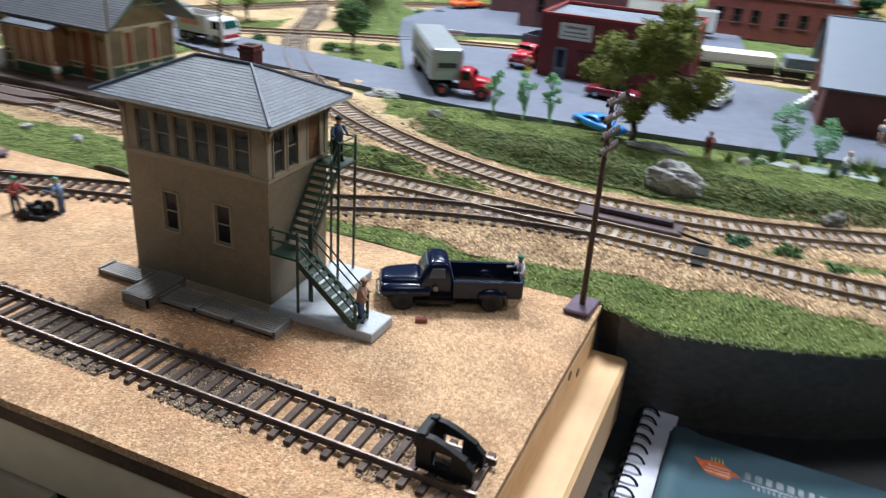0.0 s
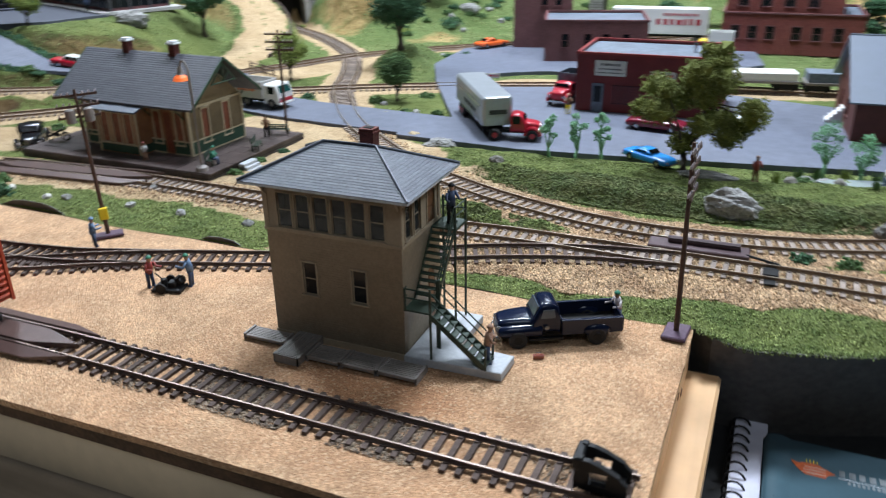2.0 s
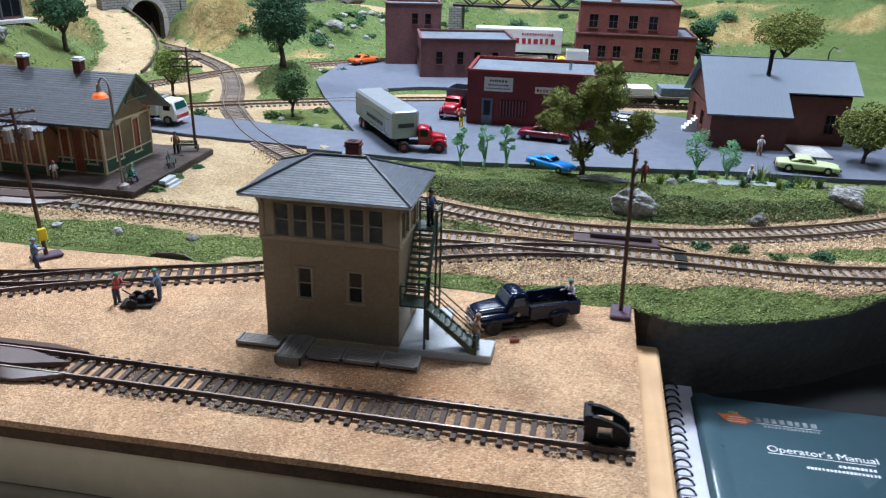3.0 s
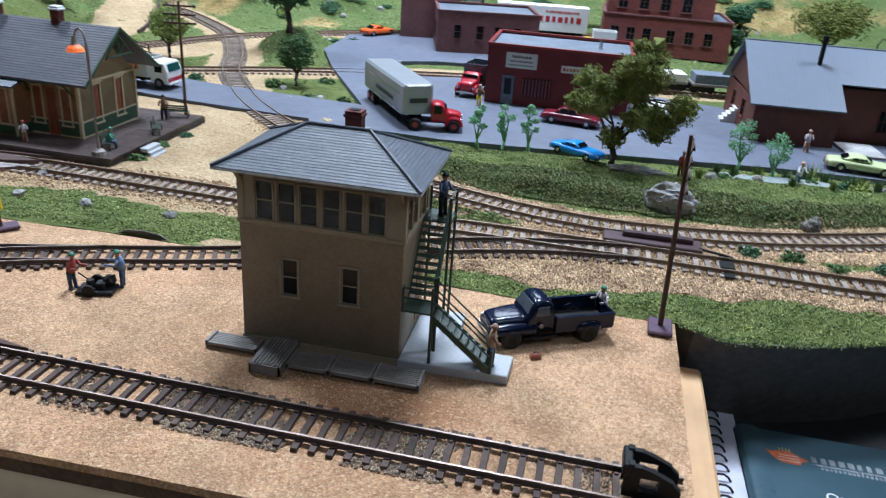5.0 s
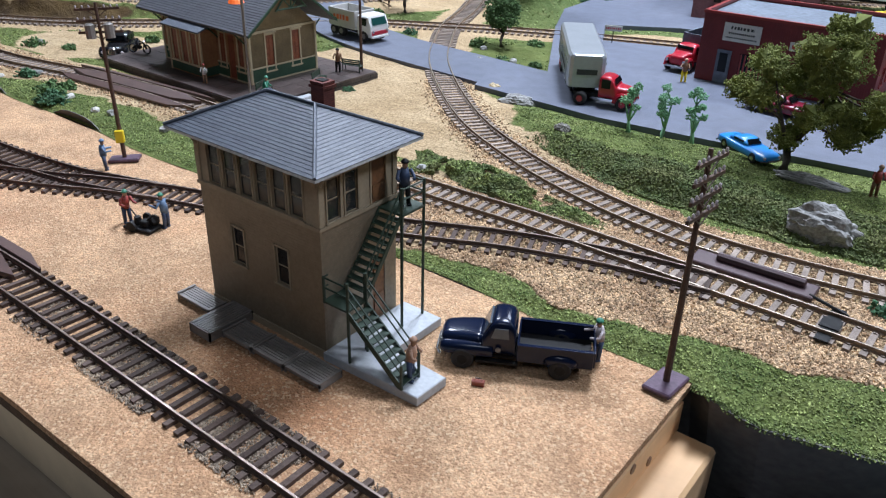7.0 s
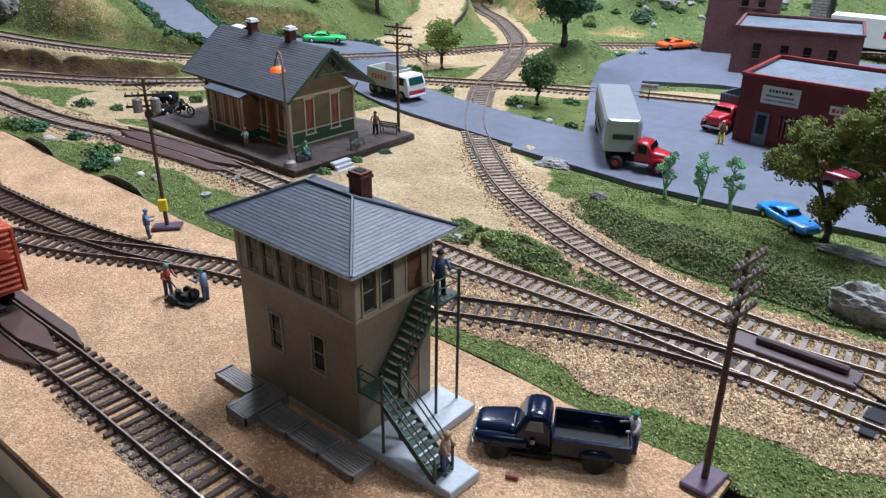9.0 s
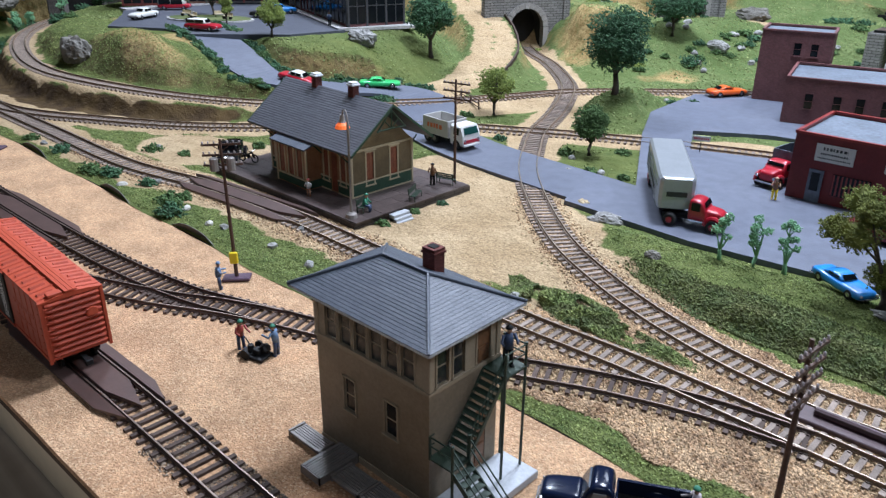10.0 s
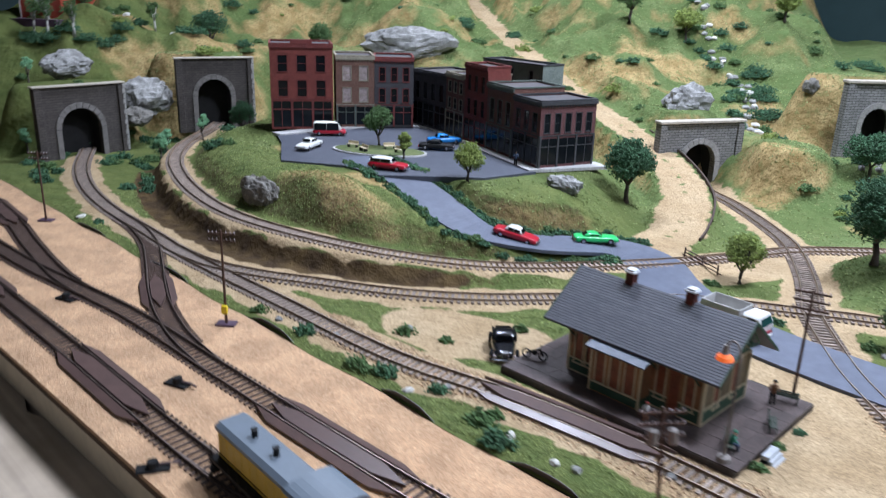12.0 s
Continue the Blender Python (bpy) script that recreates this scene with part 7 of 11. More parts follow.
    for q in (-1, 1):
        for k in range(n):
            t0, t1 = k / n, (k + 1.2) / n
            bm = bmesh.new()
            y0, y1 = q * EY * (1 - t0), q * EY * (1 - min(t1, 1))
            z0, z1 = ze + (zr - ze) * t0, ze + (zr - ze) * min(t1, 1)
            v = [bm.verts.new(p) for p in ((-0.0802, y0, z0 + 0.0006), (0.0762, y0, z0 + 0.0006), (0.0762, y1, z1 + 0.0002), (-0.0802, y1, z1 + 0.0002), (-0.0802, y0, z0), (0.0762, y0, z0))]
            bm.faces.new((v[0], v[1], v[2], v[3]) if q < 0 else (v[3], v[2], v[1], v[0]))
            bm.faces.new((v[4], v[5], v[1], v[0]))
            part("shingle_course", bm, M["depot_roof"], roof)
    for xe in (-0.0806, 0.0764):
        for q in (-1, 1):
            bm = bmesh.new()
            prof = [(q * EY, ze - 0.0016), (q * EY, ze + 0.0008), (0, zr + 0.0008), (0, zr - 0.0016)]
            profile_x(bm, prof if q > 0 else prof[::-1], xe - 0.0004, xe + 0.0004)
            part("barge_board", bm, GN, d)
    for x in (-0.0305, 0.0235):
        bm = bmesh.new()
        box(bm, x - 0.0034, -0.0034, 0.070, x + 0.0034, 0.0034, 0.0865)
        ch = part("chimney", bm, M["brick_red"], d, "dark brick chimney with pale cap")
        bm = bmesh.new()
        box(bm, x - 0.0046, -0.0046, 0.0865, x + 0.0046, 0.0046, 0.0880, 0.0003)
        box(bm, x - 0.0036, -0.0036, 0.0880, x + 0.0036, 0.0036, 0.0895, 0.0003)
        part("cap", bm, M["roof_edge"], ch)
    # bay towards the track
    bx0, bx1, by = -0.0275, 0.0175, -0.0500
    bm = bmesh.new()
    mb = pose(bx0, by, 0)
    hb = [(0.0045, 0.0125, 0.0095, 0.035), (0.0180, 0.0260, 0.0095, 0.035), (0.0315, 0.0395, 0.0095, 0.035)]
    panel(bm, mb, bx1 - bx0, 0.0385, 0.001, hb)
    part("bay", bm, M["depot_brown"], d, "red-brown boarded bay")
    bm = bmesh.new()
    box(bm, bx1 - 0.001, by + 0.00105, 0, bx1, -Y, 0.0385)
    part("bay_side", bm, M["depot_brown"], d)
    bm = bmesh.new()
    box(bm, bx0, by + 0.00105, 0, bx0 + 0.001, -Y, 0.0385)
    part("bay_side", bm, M["depot_brown"], d)
    for a, b, c, e in hb:
        window(d, mb @ pose(a, 0, c), b - a, e - c, CR, M["sash_red"], 1, 0.0011, cross=1, pane=M["depot_shade"])
    bm = bmesh.new()
    box(bm, bx0, by - 0.0004, 0.001, bx1, by, 0.0080)
    box(bm, bx1, by, 0.001, bx1 + 0.0004, -Y, 0.0080)
    part("bay_wainscot", bm, GN, d)
    bm = bmesh.new()
    for x in (bx0, bx1):
        box(bm, x - 0.0009, by - 0.0009, 0, x + 0.0009, by + 0.0003, 0.0385)
    box(bm, bx0, by - 0.0009, 0.0080, bx1, by, 0.0089)
    box(bm, bx0, by - 0.0009, 0.0355, bx1, by, 0.0368)
    part("bay_trim", bm, CR, d)
    bm = bmesh.new()
    profile_x(bm, [(by - 0.0045, 0.0372), (by - 0.0045, 0.0384), (-Y + 0.004, 0.0465), (-Y + 0.004, 0.0453)][::-1], bx0 - 0.004, bx1 + 0.004)
    part("bay_roof", bm, M["slate"], d, "blue-grey lean-to bay roof")
    bm = bmesh.new()
    # floor and ceiling near-black, the depot's inner shade put into their colour
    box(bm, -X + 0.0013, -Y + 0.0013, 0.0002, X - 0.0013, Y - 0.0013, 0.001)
    part("inside_floor", bm, M["painted_dark"], d)
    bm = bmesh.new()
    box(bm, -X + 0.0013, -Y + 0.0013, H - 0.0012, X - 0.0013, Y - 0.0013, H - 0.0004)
    part("inside_ceiling", bm, M["painted_dark"], d)
    for x, y, rz in ((-0.3985, 0.2925, 115), (-0.388, 0.341, 115), (-0.398, 0.389, 195)):
        make_bench(x, y, zp, rz)
    # platform lamp
    l = thing("street_lamp", "grey gooseneck platform lamp with a lit orange shade", "street lamp", (-0.3945, 0.2745, zp), 160)
    bm = bmesh.new()
    tube(bm, [(0, 0, 0), (0, 0, 0.003), (0, 0, 0.0045)], [0.0052, 0.0046, 0.0024], 12)
    part("base", bm, M["steel_grey"], l)
    bm = bmesh.new()
    pts = [(0, 0, 0.003), (0, 0, 0.076)] + [(0.0065 - 0.0065 * math.cos(a), 0, 0.076 + 0.0105 * math.sin(a)) for a in np.linspace(0.3, 2.6, 7)] + [(0.0128, 0, 0.0795)]
    tube(bm, pts, [0.0012] * 2 + [0.0007] * (len(pts) - 2), 8)
    part("gooseneck", bm, M["steel_grey"], l)
    bm = bmesh.new()
    tube(bm, [(0.0128, 0, 0.0810), (0.0128, 0, 0.0765), (0.0128, 0, 0.0750)], [0.0016, 0.0022, 0.0030], 10)
    part("socket", bm, M["steel_grey"], l)
    bm = bmesh.new()
    tube(bm, [(0.0128, 0, 0.0752), (0.0128, 0, 0.0730), (0.0128, 0, 0.0705)], [0.0026, 0.0050, 0.0060], 14)
    part("shade", bm, GLOW, l, "glowing orange shade")


def glow_material():
    m = paint("glowing_orange_shade", (0.85, 0.18, 0.04), 0.5, 0.0)
    b = m.node_tree.nodes["Principled BSDF"]
    b.inputs["Emission Color"].default_value, b.inputs["Emission Strength"].default_value = (1.0, 0.16, 0.03, 1), 0.55
    return m


GLOW = glow_material()
make_station()
figurine((-0.3975, 0.291, 0.0088), 30, M["hat_green"], M["denim"], M["hat_green"], "green painted figurine sitting on a bench", 0.2, 0.2, True)
figurine((-0.4045, 0.3775, 0.0088), -60, M["door_brown"], M["black"], M["black"], "brown painted figurine beside a bench", 0.0, 0.1)
figurine((-0.4585, 0.2805, 0.0088), -60, M["white"], M["skin_tan"], M["shirt_red"], "small pale figurine on the platform", 0.0, 0.1, high=0.016)


# ---- cars and lorries of the layout ----
def make_car(name, at, rz, body, label, roof=None, kind="sedan", pitch=0.0, group="parked model cars"):
    c = thing(name, label, "car", at, rz, group=group)
    if pitch:
        c.matrix_world = pose(*at, 0, pitch, rz)
    L = 0.0275
    bm = bmesh.new()
    if kind == "coupe":
        hull(bm, [(-L, 0.0085, 0.0035, 0.0085), (-L + 0.002, 0.0100, 0.0026, 0.0098), (-0.010, 0.0105, 0.0024, 0.0100), (0.008, 0.0105, 0.0024, 0.0095), (L - 0.003, 0.0100, 0.0026, 0.0085), (L, 0.0088, 0.0034, 0.0068)], 0.9)
    elif kind == "old":
        hull(bm, [(-L * 0.85, 0.0070, 0.0035, 0.0080), (-L * 0.75, 0.0088, 0.0030, 0.0120), (-0.004, 0.0092, 0.0030, 0.0125), (0.004, 0.0085, 0.0032, 0.0118), (L * 0.8, 0.0062, 0.0035, 0.0112), (L * 0.86, 0.0055, 0.0040, 0.0105)], 0.75)
    else:
        hull(bm, [(-L, 0.0090, 0.0035, 0.0085), (-L + 0.002, 0.0102, 0.0026, 0.0100), (-0.008, 0.0106, 0.0024, 0.0105), (0.009, 0.0106, 0.0024, 0.0104), (L - 0.003, 0.0102, 0.0026, 0.0098), (L, 0.0092, 0.0034, 0.0075)], 0.92)
    rounded(part("body", bm, body, c, smooth=True), 1)
    cab = {"sedan": [(-0.0150, 0.0085, 0.0098, 0.0104), (-0.0105, 0.0080, 0.0098, 0.0158), (-0.002, 0.0080, 0.0098, 0.0164), (0.004, 0.0080, 0.0098, 0.0158), (0.0095, 0.0086, 0.0098, 0.0104)], "coupe": [(-0.0175, 0.0085, 0.0095, 0.0100), (-0.0100, 0.0078, 0.0095, 0.0138), (-0.004, 0.0078, 0.0095, 0.0142), (0.001, 0.0078, 0.0095, 0.0138), (0.0075, 0.0086, 0.0092, 0.0097)], "wagon": [(-0.0260, 0.0088, 0.0098, 0.0130), (-0.0240, 0.0084, 0.0098, 0.0168), (-0.002, 0.0084, 0.0098, 0.0172), (0.005, 0.0082, 0.0098, 0.0165), (0.0100, 0.0088, 0.0098, 0.0104)], "old": [(-0.0200, 0.0075, 0.0110, 0.0130), (-0.0150, 0.0078, 0.0110, 0.0185), (-0.004, 0.0080, 0.0110, 0.0195), (0.003, 0.0078, 0.0110, 0.0185), (0.0060, 0.0080, 0.0110, 0.0120)], "van": [(-0.0265, 0.0098, 0.0080, 0.0215), (-0.0255, 0.0100, 0.0080, 0.0228), (0.000, 0.0100, 0.0080, 0.0230), (0.014, 0.0098, 0.0080, 0.0222), (0.0205, 0.0096, 0.0080, 0.0125)]}[kind]
    bm = bmesh.new()
    hull(bm, cab, 0.82)
    rounded(part("cabin", bm, roof or body, c, smooth=True), 1)
    z0 = cab[1][2] + 0.0016
    zt = cab[2][3] - 0.0016
    for s in (-1, 1):
        w = cab[2][1]
        xa, xb = cab[1][0] + 0.001, cab[-2][0] + 0.001
        for a, b in ((xa, (xa + xb) / 2 - 0.0004), ((xa + xb) / 2 + 0.0004, xb)):
            bm = bmesh.new()
            box(bm, a, s * w * 0.965 - 0.0005, z0, b, s * w * 0.965 + 0.0005, zt)
            part("side_window", bm, M["dark_glass"], c)
    for (xa, _, _, za), (xb, wb, _, zb) in ((cab[-1], cab[-2]), (cab[0], cab[1])):
        bm = bmesh.new()
        d = 0.0006 if xa > 0 else -0.0006
        v = [bm.verts.new(p) for p in ((xa + d - (xa - xb) * 0.18, -wb * 0.78, za + (zb - za) * 0.18 + 0.0003), (xa + d - (xa - xb) * 0.18, wb * 0.78, za + (zb - za) * 0.18 + 0.0003), (xb + d + (xa - xb) * 0.15, wb * 0.68, zb - (zb - za) * 0.15 + 0.0003), (xb + d + (xa - xb) * 0.15, -wb * 0.68, zb - (zb - za) * 0.15 + 0.0003))]
        bm.faces.new(v)
        bmesh.ops.solidify(bm, geom=bm.faces[:], thickness=0.0005)
        part("windscreen", bm, M["dark_glass"], c)
    for e in (-1, 1):
        bm = bmesh.new()
        tube(bm, [(e * (L - 0.001), -0.0098, 0.0042), (e * (L + 0.0006), -0.006, 0.0042), (e * (L + 0.0006), 0.006, 0.0042), (e * (L - 0.001), 0.0098, 0.0042)] if kind != "old" else [(e * L * 0.88, -0.008, 0.0040), (e * L * 0.92, 0, 0.0040), (e * L * 0.88, 0.008, 0.0040)], 0.0007, 6)
        part("bumper", bm, M["chrome"], c)
        for s in (-1, 1):
            bm = bmesh.new()
            x = (L - 0.0008) if kind != "old" else L * 0.82
            rod(bm, (e * x, s * 0.0070, 0.0066), (e * (x + 0.0010), s * 0.0070, 0.0066), 0.0012, 0.0010, 8)
            part("headlight" if e > 0 else "tail_light", bm, M["insulator"] if e > 0 else M["truck_red"], c)
            wheel(c, e * 0.0165, s * 0.0090, 0.0040, 0.0026, M["chrome"], s)
            if kind == "old":
                bm = bmesh.new()
                tube(bm, [(e * 0.0165 + 0.0052 * math.cos(a), s * 0.0090, 0.0040 + 0.0052 * math.sin(a)) for a in np.linspace(0, math.pi, 8)], 0.0012, 6)
                part("fender", bm, body, c)
    return c


LZ = 0.0066
blue = make_car("blue_coupe", (-0.0655, 0.420, max(height(-0.0655 + u * 0.85, 0.420 - u * 0.53) for u in (-0.02, -0.01, 0.0, 0.01, 0.02)) + 0.0008), -32, M["car_blue"], "bright blue model coupe parked on the grass", kind="coupe")
blue.scale = (0.84, 0.84, 0.84)
make_car("orange_coupe", (-0.384, 0.922, LZ), 60, M["car_orange"], "orange-red model coupe by the brick factory", kind="coupe")
make_car("maroon_sedan", (-0.078, 0.533, LZ), -8, M["car_maroon"], "dark maroon model sedan before the red shop")
make_car("white_sedan", (0.0, 0.582, LZ), 261, M["car_white"], "white model sedan on the parking lot", kind="wagon")
make_car("pale_coupe", (0.166, 0.487, LZ), -6, M["car_pale"], "pale lime model coupe with blue stripes", kind="coupe")
make_car("red_sedan", (-0.768, 0.501, 0.0265), 24, M["truck_red"], "red model sedan with a white roof on the hill road", M["car_white"], pitch=10)
make_car("green_coupe", (-0.716, 0.594, 0.0155), 46, M["car_green"], "bright green model coupe on the hill road", kind="coupe")
make_car("fire_wagon", (-1.002, 0.506, 0.0682), 26, M["truck_red"], "red and white model wagon in the town square", M["white"], kind="wagon")
make_car("red_van", (-1.252, 0.597, 0.0682), 50, M["truck_red"], "red model van with cream upper body", M["sign_white"], kind="van")
make_car("white_town_sedan", (-1.183, 0.505, 0.0682), -65, M["car_white"], "white model sedan in the town square")
make_car("blue_town_sedan", (-1.085, 0.70, 0.0682), 60, M["car_blue"], "blue model sedan by the pavement")
make_car("black_sedan", (-1.058, 0.655, 0.0682), 40, M["black"], "black model sedan in the town square")
old = make_car("black_old_car", (-0.6125, 0.2990, 0.0030), -47, M["gloss_black"], "black old-fashioned model car with a chrome grille beside the station", kind="old")
old.scale = (1.05, 1.25, 0.95)
bm = bmesh.new()
hull(bm, [(0.0205, 0.0026, 0.0040, 0.0112), (0.0232, 0.0030, 0.0036, 0.0112), (0.0246, 0.0024, 0.0036, 0.0104)], 0.7)
grille = part("grille", bm, M["chrome"], old, "bright chrome grille")
for k in range(5):
    bm = bmesh.new()
    box(bm, 0.0240, -0.0016 + 0.0008 * k - 0.00012, 0.0042, 0.0250, -0.0016 + 0.0008 * k + 0.00012, 0.0098)
    part("grille_bar", bm, M["black"], grille)


def make_motorcycle():
    c = thing("motorcycle", "tiny dark motorcycle beside the station platform", "motorcycle", (-0.5765, 0.2975, 0.0089), 20)
    c.scale = (1.15, 1.4, 1.2)
    for x in (-0.0065, 0.0065):
        bm = bmesh.new()
        tube(bm, [(x + 0.0032 * math.cos(a), 0, 0.0038 + 0.0032 * math.sin(a)) for a in np.linspace(0, 2 * math.pi, 13)], 0.0006, 5)
        part("wheel", bm, M["tyre"], c)
    bm = bmesh.new()
    tube(bm, [(-0.0065, 0, 0.0038), (-0.002, 0, 0.0060), (0.004, 0, 0.0085), (0.0065, 0, 0.0038)], 0.0008, 6)
    part("frame", bm, M["black"], c)
    bm = bmesh.new()
    lump(bm, (0, 0, 0.0050), (0.0028, 0.0014, 0.0020), 2, 0.2, sub=1)
    part("engine", bm, M["black"], c)
    bm = bmesh.new()
    tube(bm, [(0.0038, -0.0030, 0.0102), (0.0042, 0, 0.0090), (0.0038, 0.0030, 0.0102)], 0.0004, 5)
    part("handlebar", bm, M["chrome"], c)


make_motorcycle()


def make_lorry_cab(c, x, body, w=0.0125, high=0.0275, snub=False):
    """A lorry's cab with its front end at x."""
    bm = bmesh.new()
    if snub:
        hull(bm, [(x, w * 0.94, 0.006, high * 0.62), (x - 0.001, w, 0.005, high * 0.72), (x - 0.004, w, 0.005, high), (x - 0.019, w, 0.005, high)], 0.94)
    else:
        hull(bm, [(x, w * 0.55, 0.007, 0.0135), (x - 0.002, w * 0.66, 0.006, 0.0160), (x - 0.012, w * 0.72, 0.006, 0.0170), (x - 0.0125, w * 0.86, 0.006, 0.0170), (x - 0.0135, w * 0.9, 0.006, 0.0178), (x - 0.0165, w * 0.84, 0.006, high), (x - 0.0265, w * 0.84, 0.006, high), (x - 0.027, w * 0.8, 0.006, high - 0.003)], 0.88)
    cab = part("cab", bm, body, c, smooth=not snub)
    if not snub:
        rounded(cab, 2)
    bm = bmesh.new()
    if snub:
        v = [bm.verts.new(p) for p in ((x + 0.0002, -w * 0.8, high * 0.66), (x + 0.0002, w * 0.8, high * 0.66), (x - 0.0025, w * 0.74, high * 0.93), (x - 0.0025, -w * 0.74, high * 0.93))]
    else:
        v = [bm.verts.new(p) for p in ((x - 0.0132, -w * 0.72, 0.0188), (x - 0.0132, w * 0.72, 0.0188), (x - 0.0152, w * 0.66, high - 0.002), (x - 0.0152, -w * 0.66, high - 0.002))]
    bm.faces.new(v)
    bmesh.ops.solidify(bm, geom=bm.faces[:], thickness=0.0006)
    part("windscreen", bm, M["teal"] if snub else M["dark_glass"], cab)
    xs = (x - 0.014, x - 0.006) if snub else (x - 0.0245, x - 0.0175)
    for s in (-1, 1):
        bm = bmesh.new()
        box(bm, xs[0], s * w * (0.985 if snub else 0.83) - 0.0004, high * 0.62, xs[1], s * w * (0.985 if snub else 0.83) + 0.0004, high * 0.9)
        part("side_window", bm, M["dark_glass"], cab)
    for s in (-1, 1):
        bm = bmesh.new()
        rod(bm, (x - 0.001, s * w * 0.74, 0.0105), (x + 0.0008, s * w * 0.74, 0.0105), 0.0016, 0.0014, 10)
        part("headlight", bm, M["chrome"], c)
        if not snub:
            bm = bmesh.new()
            tube(bm, [(x - 0.0065 + 0.0068 * math.cos(a), s * w * 0.86, 0.0052 + 0.0068 * math.sin(a)) for a in np.linspace(0, math.pi, 8)], 0.0017, 6)
            part("fender", bm, body, c)
    bm = bmesh.new()
    box(bm, x - 0.0005, -w * 0.9, 0.0045, x + 0.0012, w * 0.9, 0.0066, 0.0003)
    part("bumper", bm, M["white"] if snub else M["chrome"], c)


def make_semi():
    t = thing("box_trailer", "silver-grey box trailer on the parking lot", "trailer", (-0.2365, 0.4975, LZ), -56.3)
    bm = bmesh.new()
    hull(bm, [(-0.061, 0.0145, 0.0118, 0.0380), (-0.060, 0.0150, 0.0118, 0.0383), (0.047, 0.0150, 0.0118, 0.0383), (0.0525, 0.0138, 0.0120, 0.0379), (0.0545, 0.0112, 0.0124, 0.0370)], 0.98)
    part("box_body", bm, M["silver"], t)
    for s in (-1, 1):
        for z in (0.0135, 0.0290):
            bm = bmesh.new()
            box(bm, -0.060, s * 0.0151 - 0.0003, z, 0.047, s * 0.0151 + 0.0003, z + 0.0010)
            part("side_band", bm, M["chrome"], t)
        for k in range(13):
            bm = bmesh.new()
            x = -0.057 + k * 0.0083
            box(bm, x, s * 0.0151 - 0.0002, 0.0145, x + 0.0005, s * 0.0151 + 0.0002, 0.0287)
            part("side_rib", bm, M["silver"], t)
        bm = bmesh.new()
        bars_of_text(bm, pose(0, -0.0153, 0) if s < 0 else pose(0, 0.0153, 0, 0, 0, 180), -0.02, 0.03, 0.0195, 0.004, 8)
        part("lettering", bm, M["ink"], t)
        for x in (-0.048, -0.036):
            wheel(t, x, s * 0.0112, 0.0056, 0.0060, M["truck_red"], s)
        bm = bmesh.new()
        rod(bm, (0.025, s * 0.008, 0.0004), (0.025, s * 0.008, 0.0129), 0.0007)
        part("landing_leg", bm, M["black"], t)
    bm = bmesh.new()
    box(bm, 0.0546, -0.008, 0.0225, 0.0552, 0.008, 0.0265)
    part("front_plate", bm, M["ink"], t)
    bm = bmesh.new()
    box(bm, -0.055, -0.006, 0.0085, 0.047, 0.006, 0.0119)
    part("frame_rails", bm, M["black"], t)
    c = thing("tractor_truck", "red model tractor truck before the trailer", "truck", (-0.1955, 0.4600, LZ), 12)
    make_lorry_cab(c, 0.026, M["truck_red"], 0.0118, 0.0245)
    bm = bmesh.new()
    box(bm, -0.022, -0.0055, 0.0060, 0.012, 0.0055, 0.0085)
    part("chassis", bm, M["black"], c)
    for s in (-1, 1):
        wheel(c, 0.0195, s * 0.0108, 0.0052, 0.0036, M["truck_red"], s)
        wheel(c, -0.014, s * 0.0105, 0.0052, 0.0056, M["truck_red"], s)


def make_dumper():
    c = thing("dump_truck", "pale grey and white model dump truck", "truck", (-0.4885, 0.4905, 0.0068), -4)
    make_lorry_cab(c, 0.0315, M["white"], 0.0125, 0.0255, True)
    bm = bmesh.new()
    box(bm, 0.0316, -0.011, 0.0075, 0.0322, 0.011, 0.0110)
    part("red_band", bm, M["truck_red"], c)
    for a in ((-0.030, -0.0135, 0.0095, -0.0125), (-0.030, 0.0125, 0.0095, 0.0135), (-0.030, -0.0125, -0.029, 0.0125), (0.0085, -0.0125, 0.0095, 0.0125)):
        bm = bmesh.new()
        box(bm, a[0], a[1], 0.0105, a[2], a[3], 0.0275, 0.0003)
        part("bed_panel", bm, M["pale_grey"], c)
    bm = bmesh.new()
    box(bm, -0.030, -0.0128, 0.0095, 0.0095, 0.0128, 0.0115)
    part("bed_floor", bm, M["pale_grey"], c)
    for s in (-1, 1):
        bm = bmesh.new()
        bars_of_text(bm, pose(0, -0.0137, 0) if s < 0 else pose(0, 0.0137, 0, 0, 0, 180), -0.022, 0.002, 0.017, 0.005, 3)
        part("lettering", bm, M["orange_print"], c)
        for x in (0.0215, -0.012, -0.0235):
            wheel(c, x, s * 0.0105, 0.0054, 0.0046, M["steel_grey"], s)
    bm = bmesh.new()
    box(bm, -0.028, -0.006, 0.0055, 0.027, 0.006, 0.0095)
    part("chassis", bm, M["black"], c)


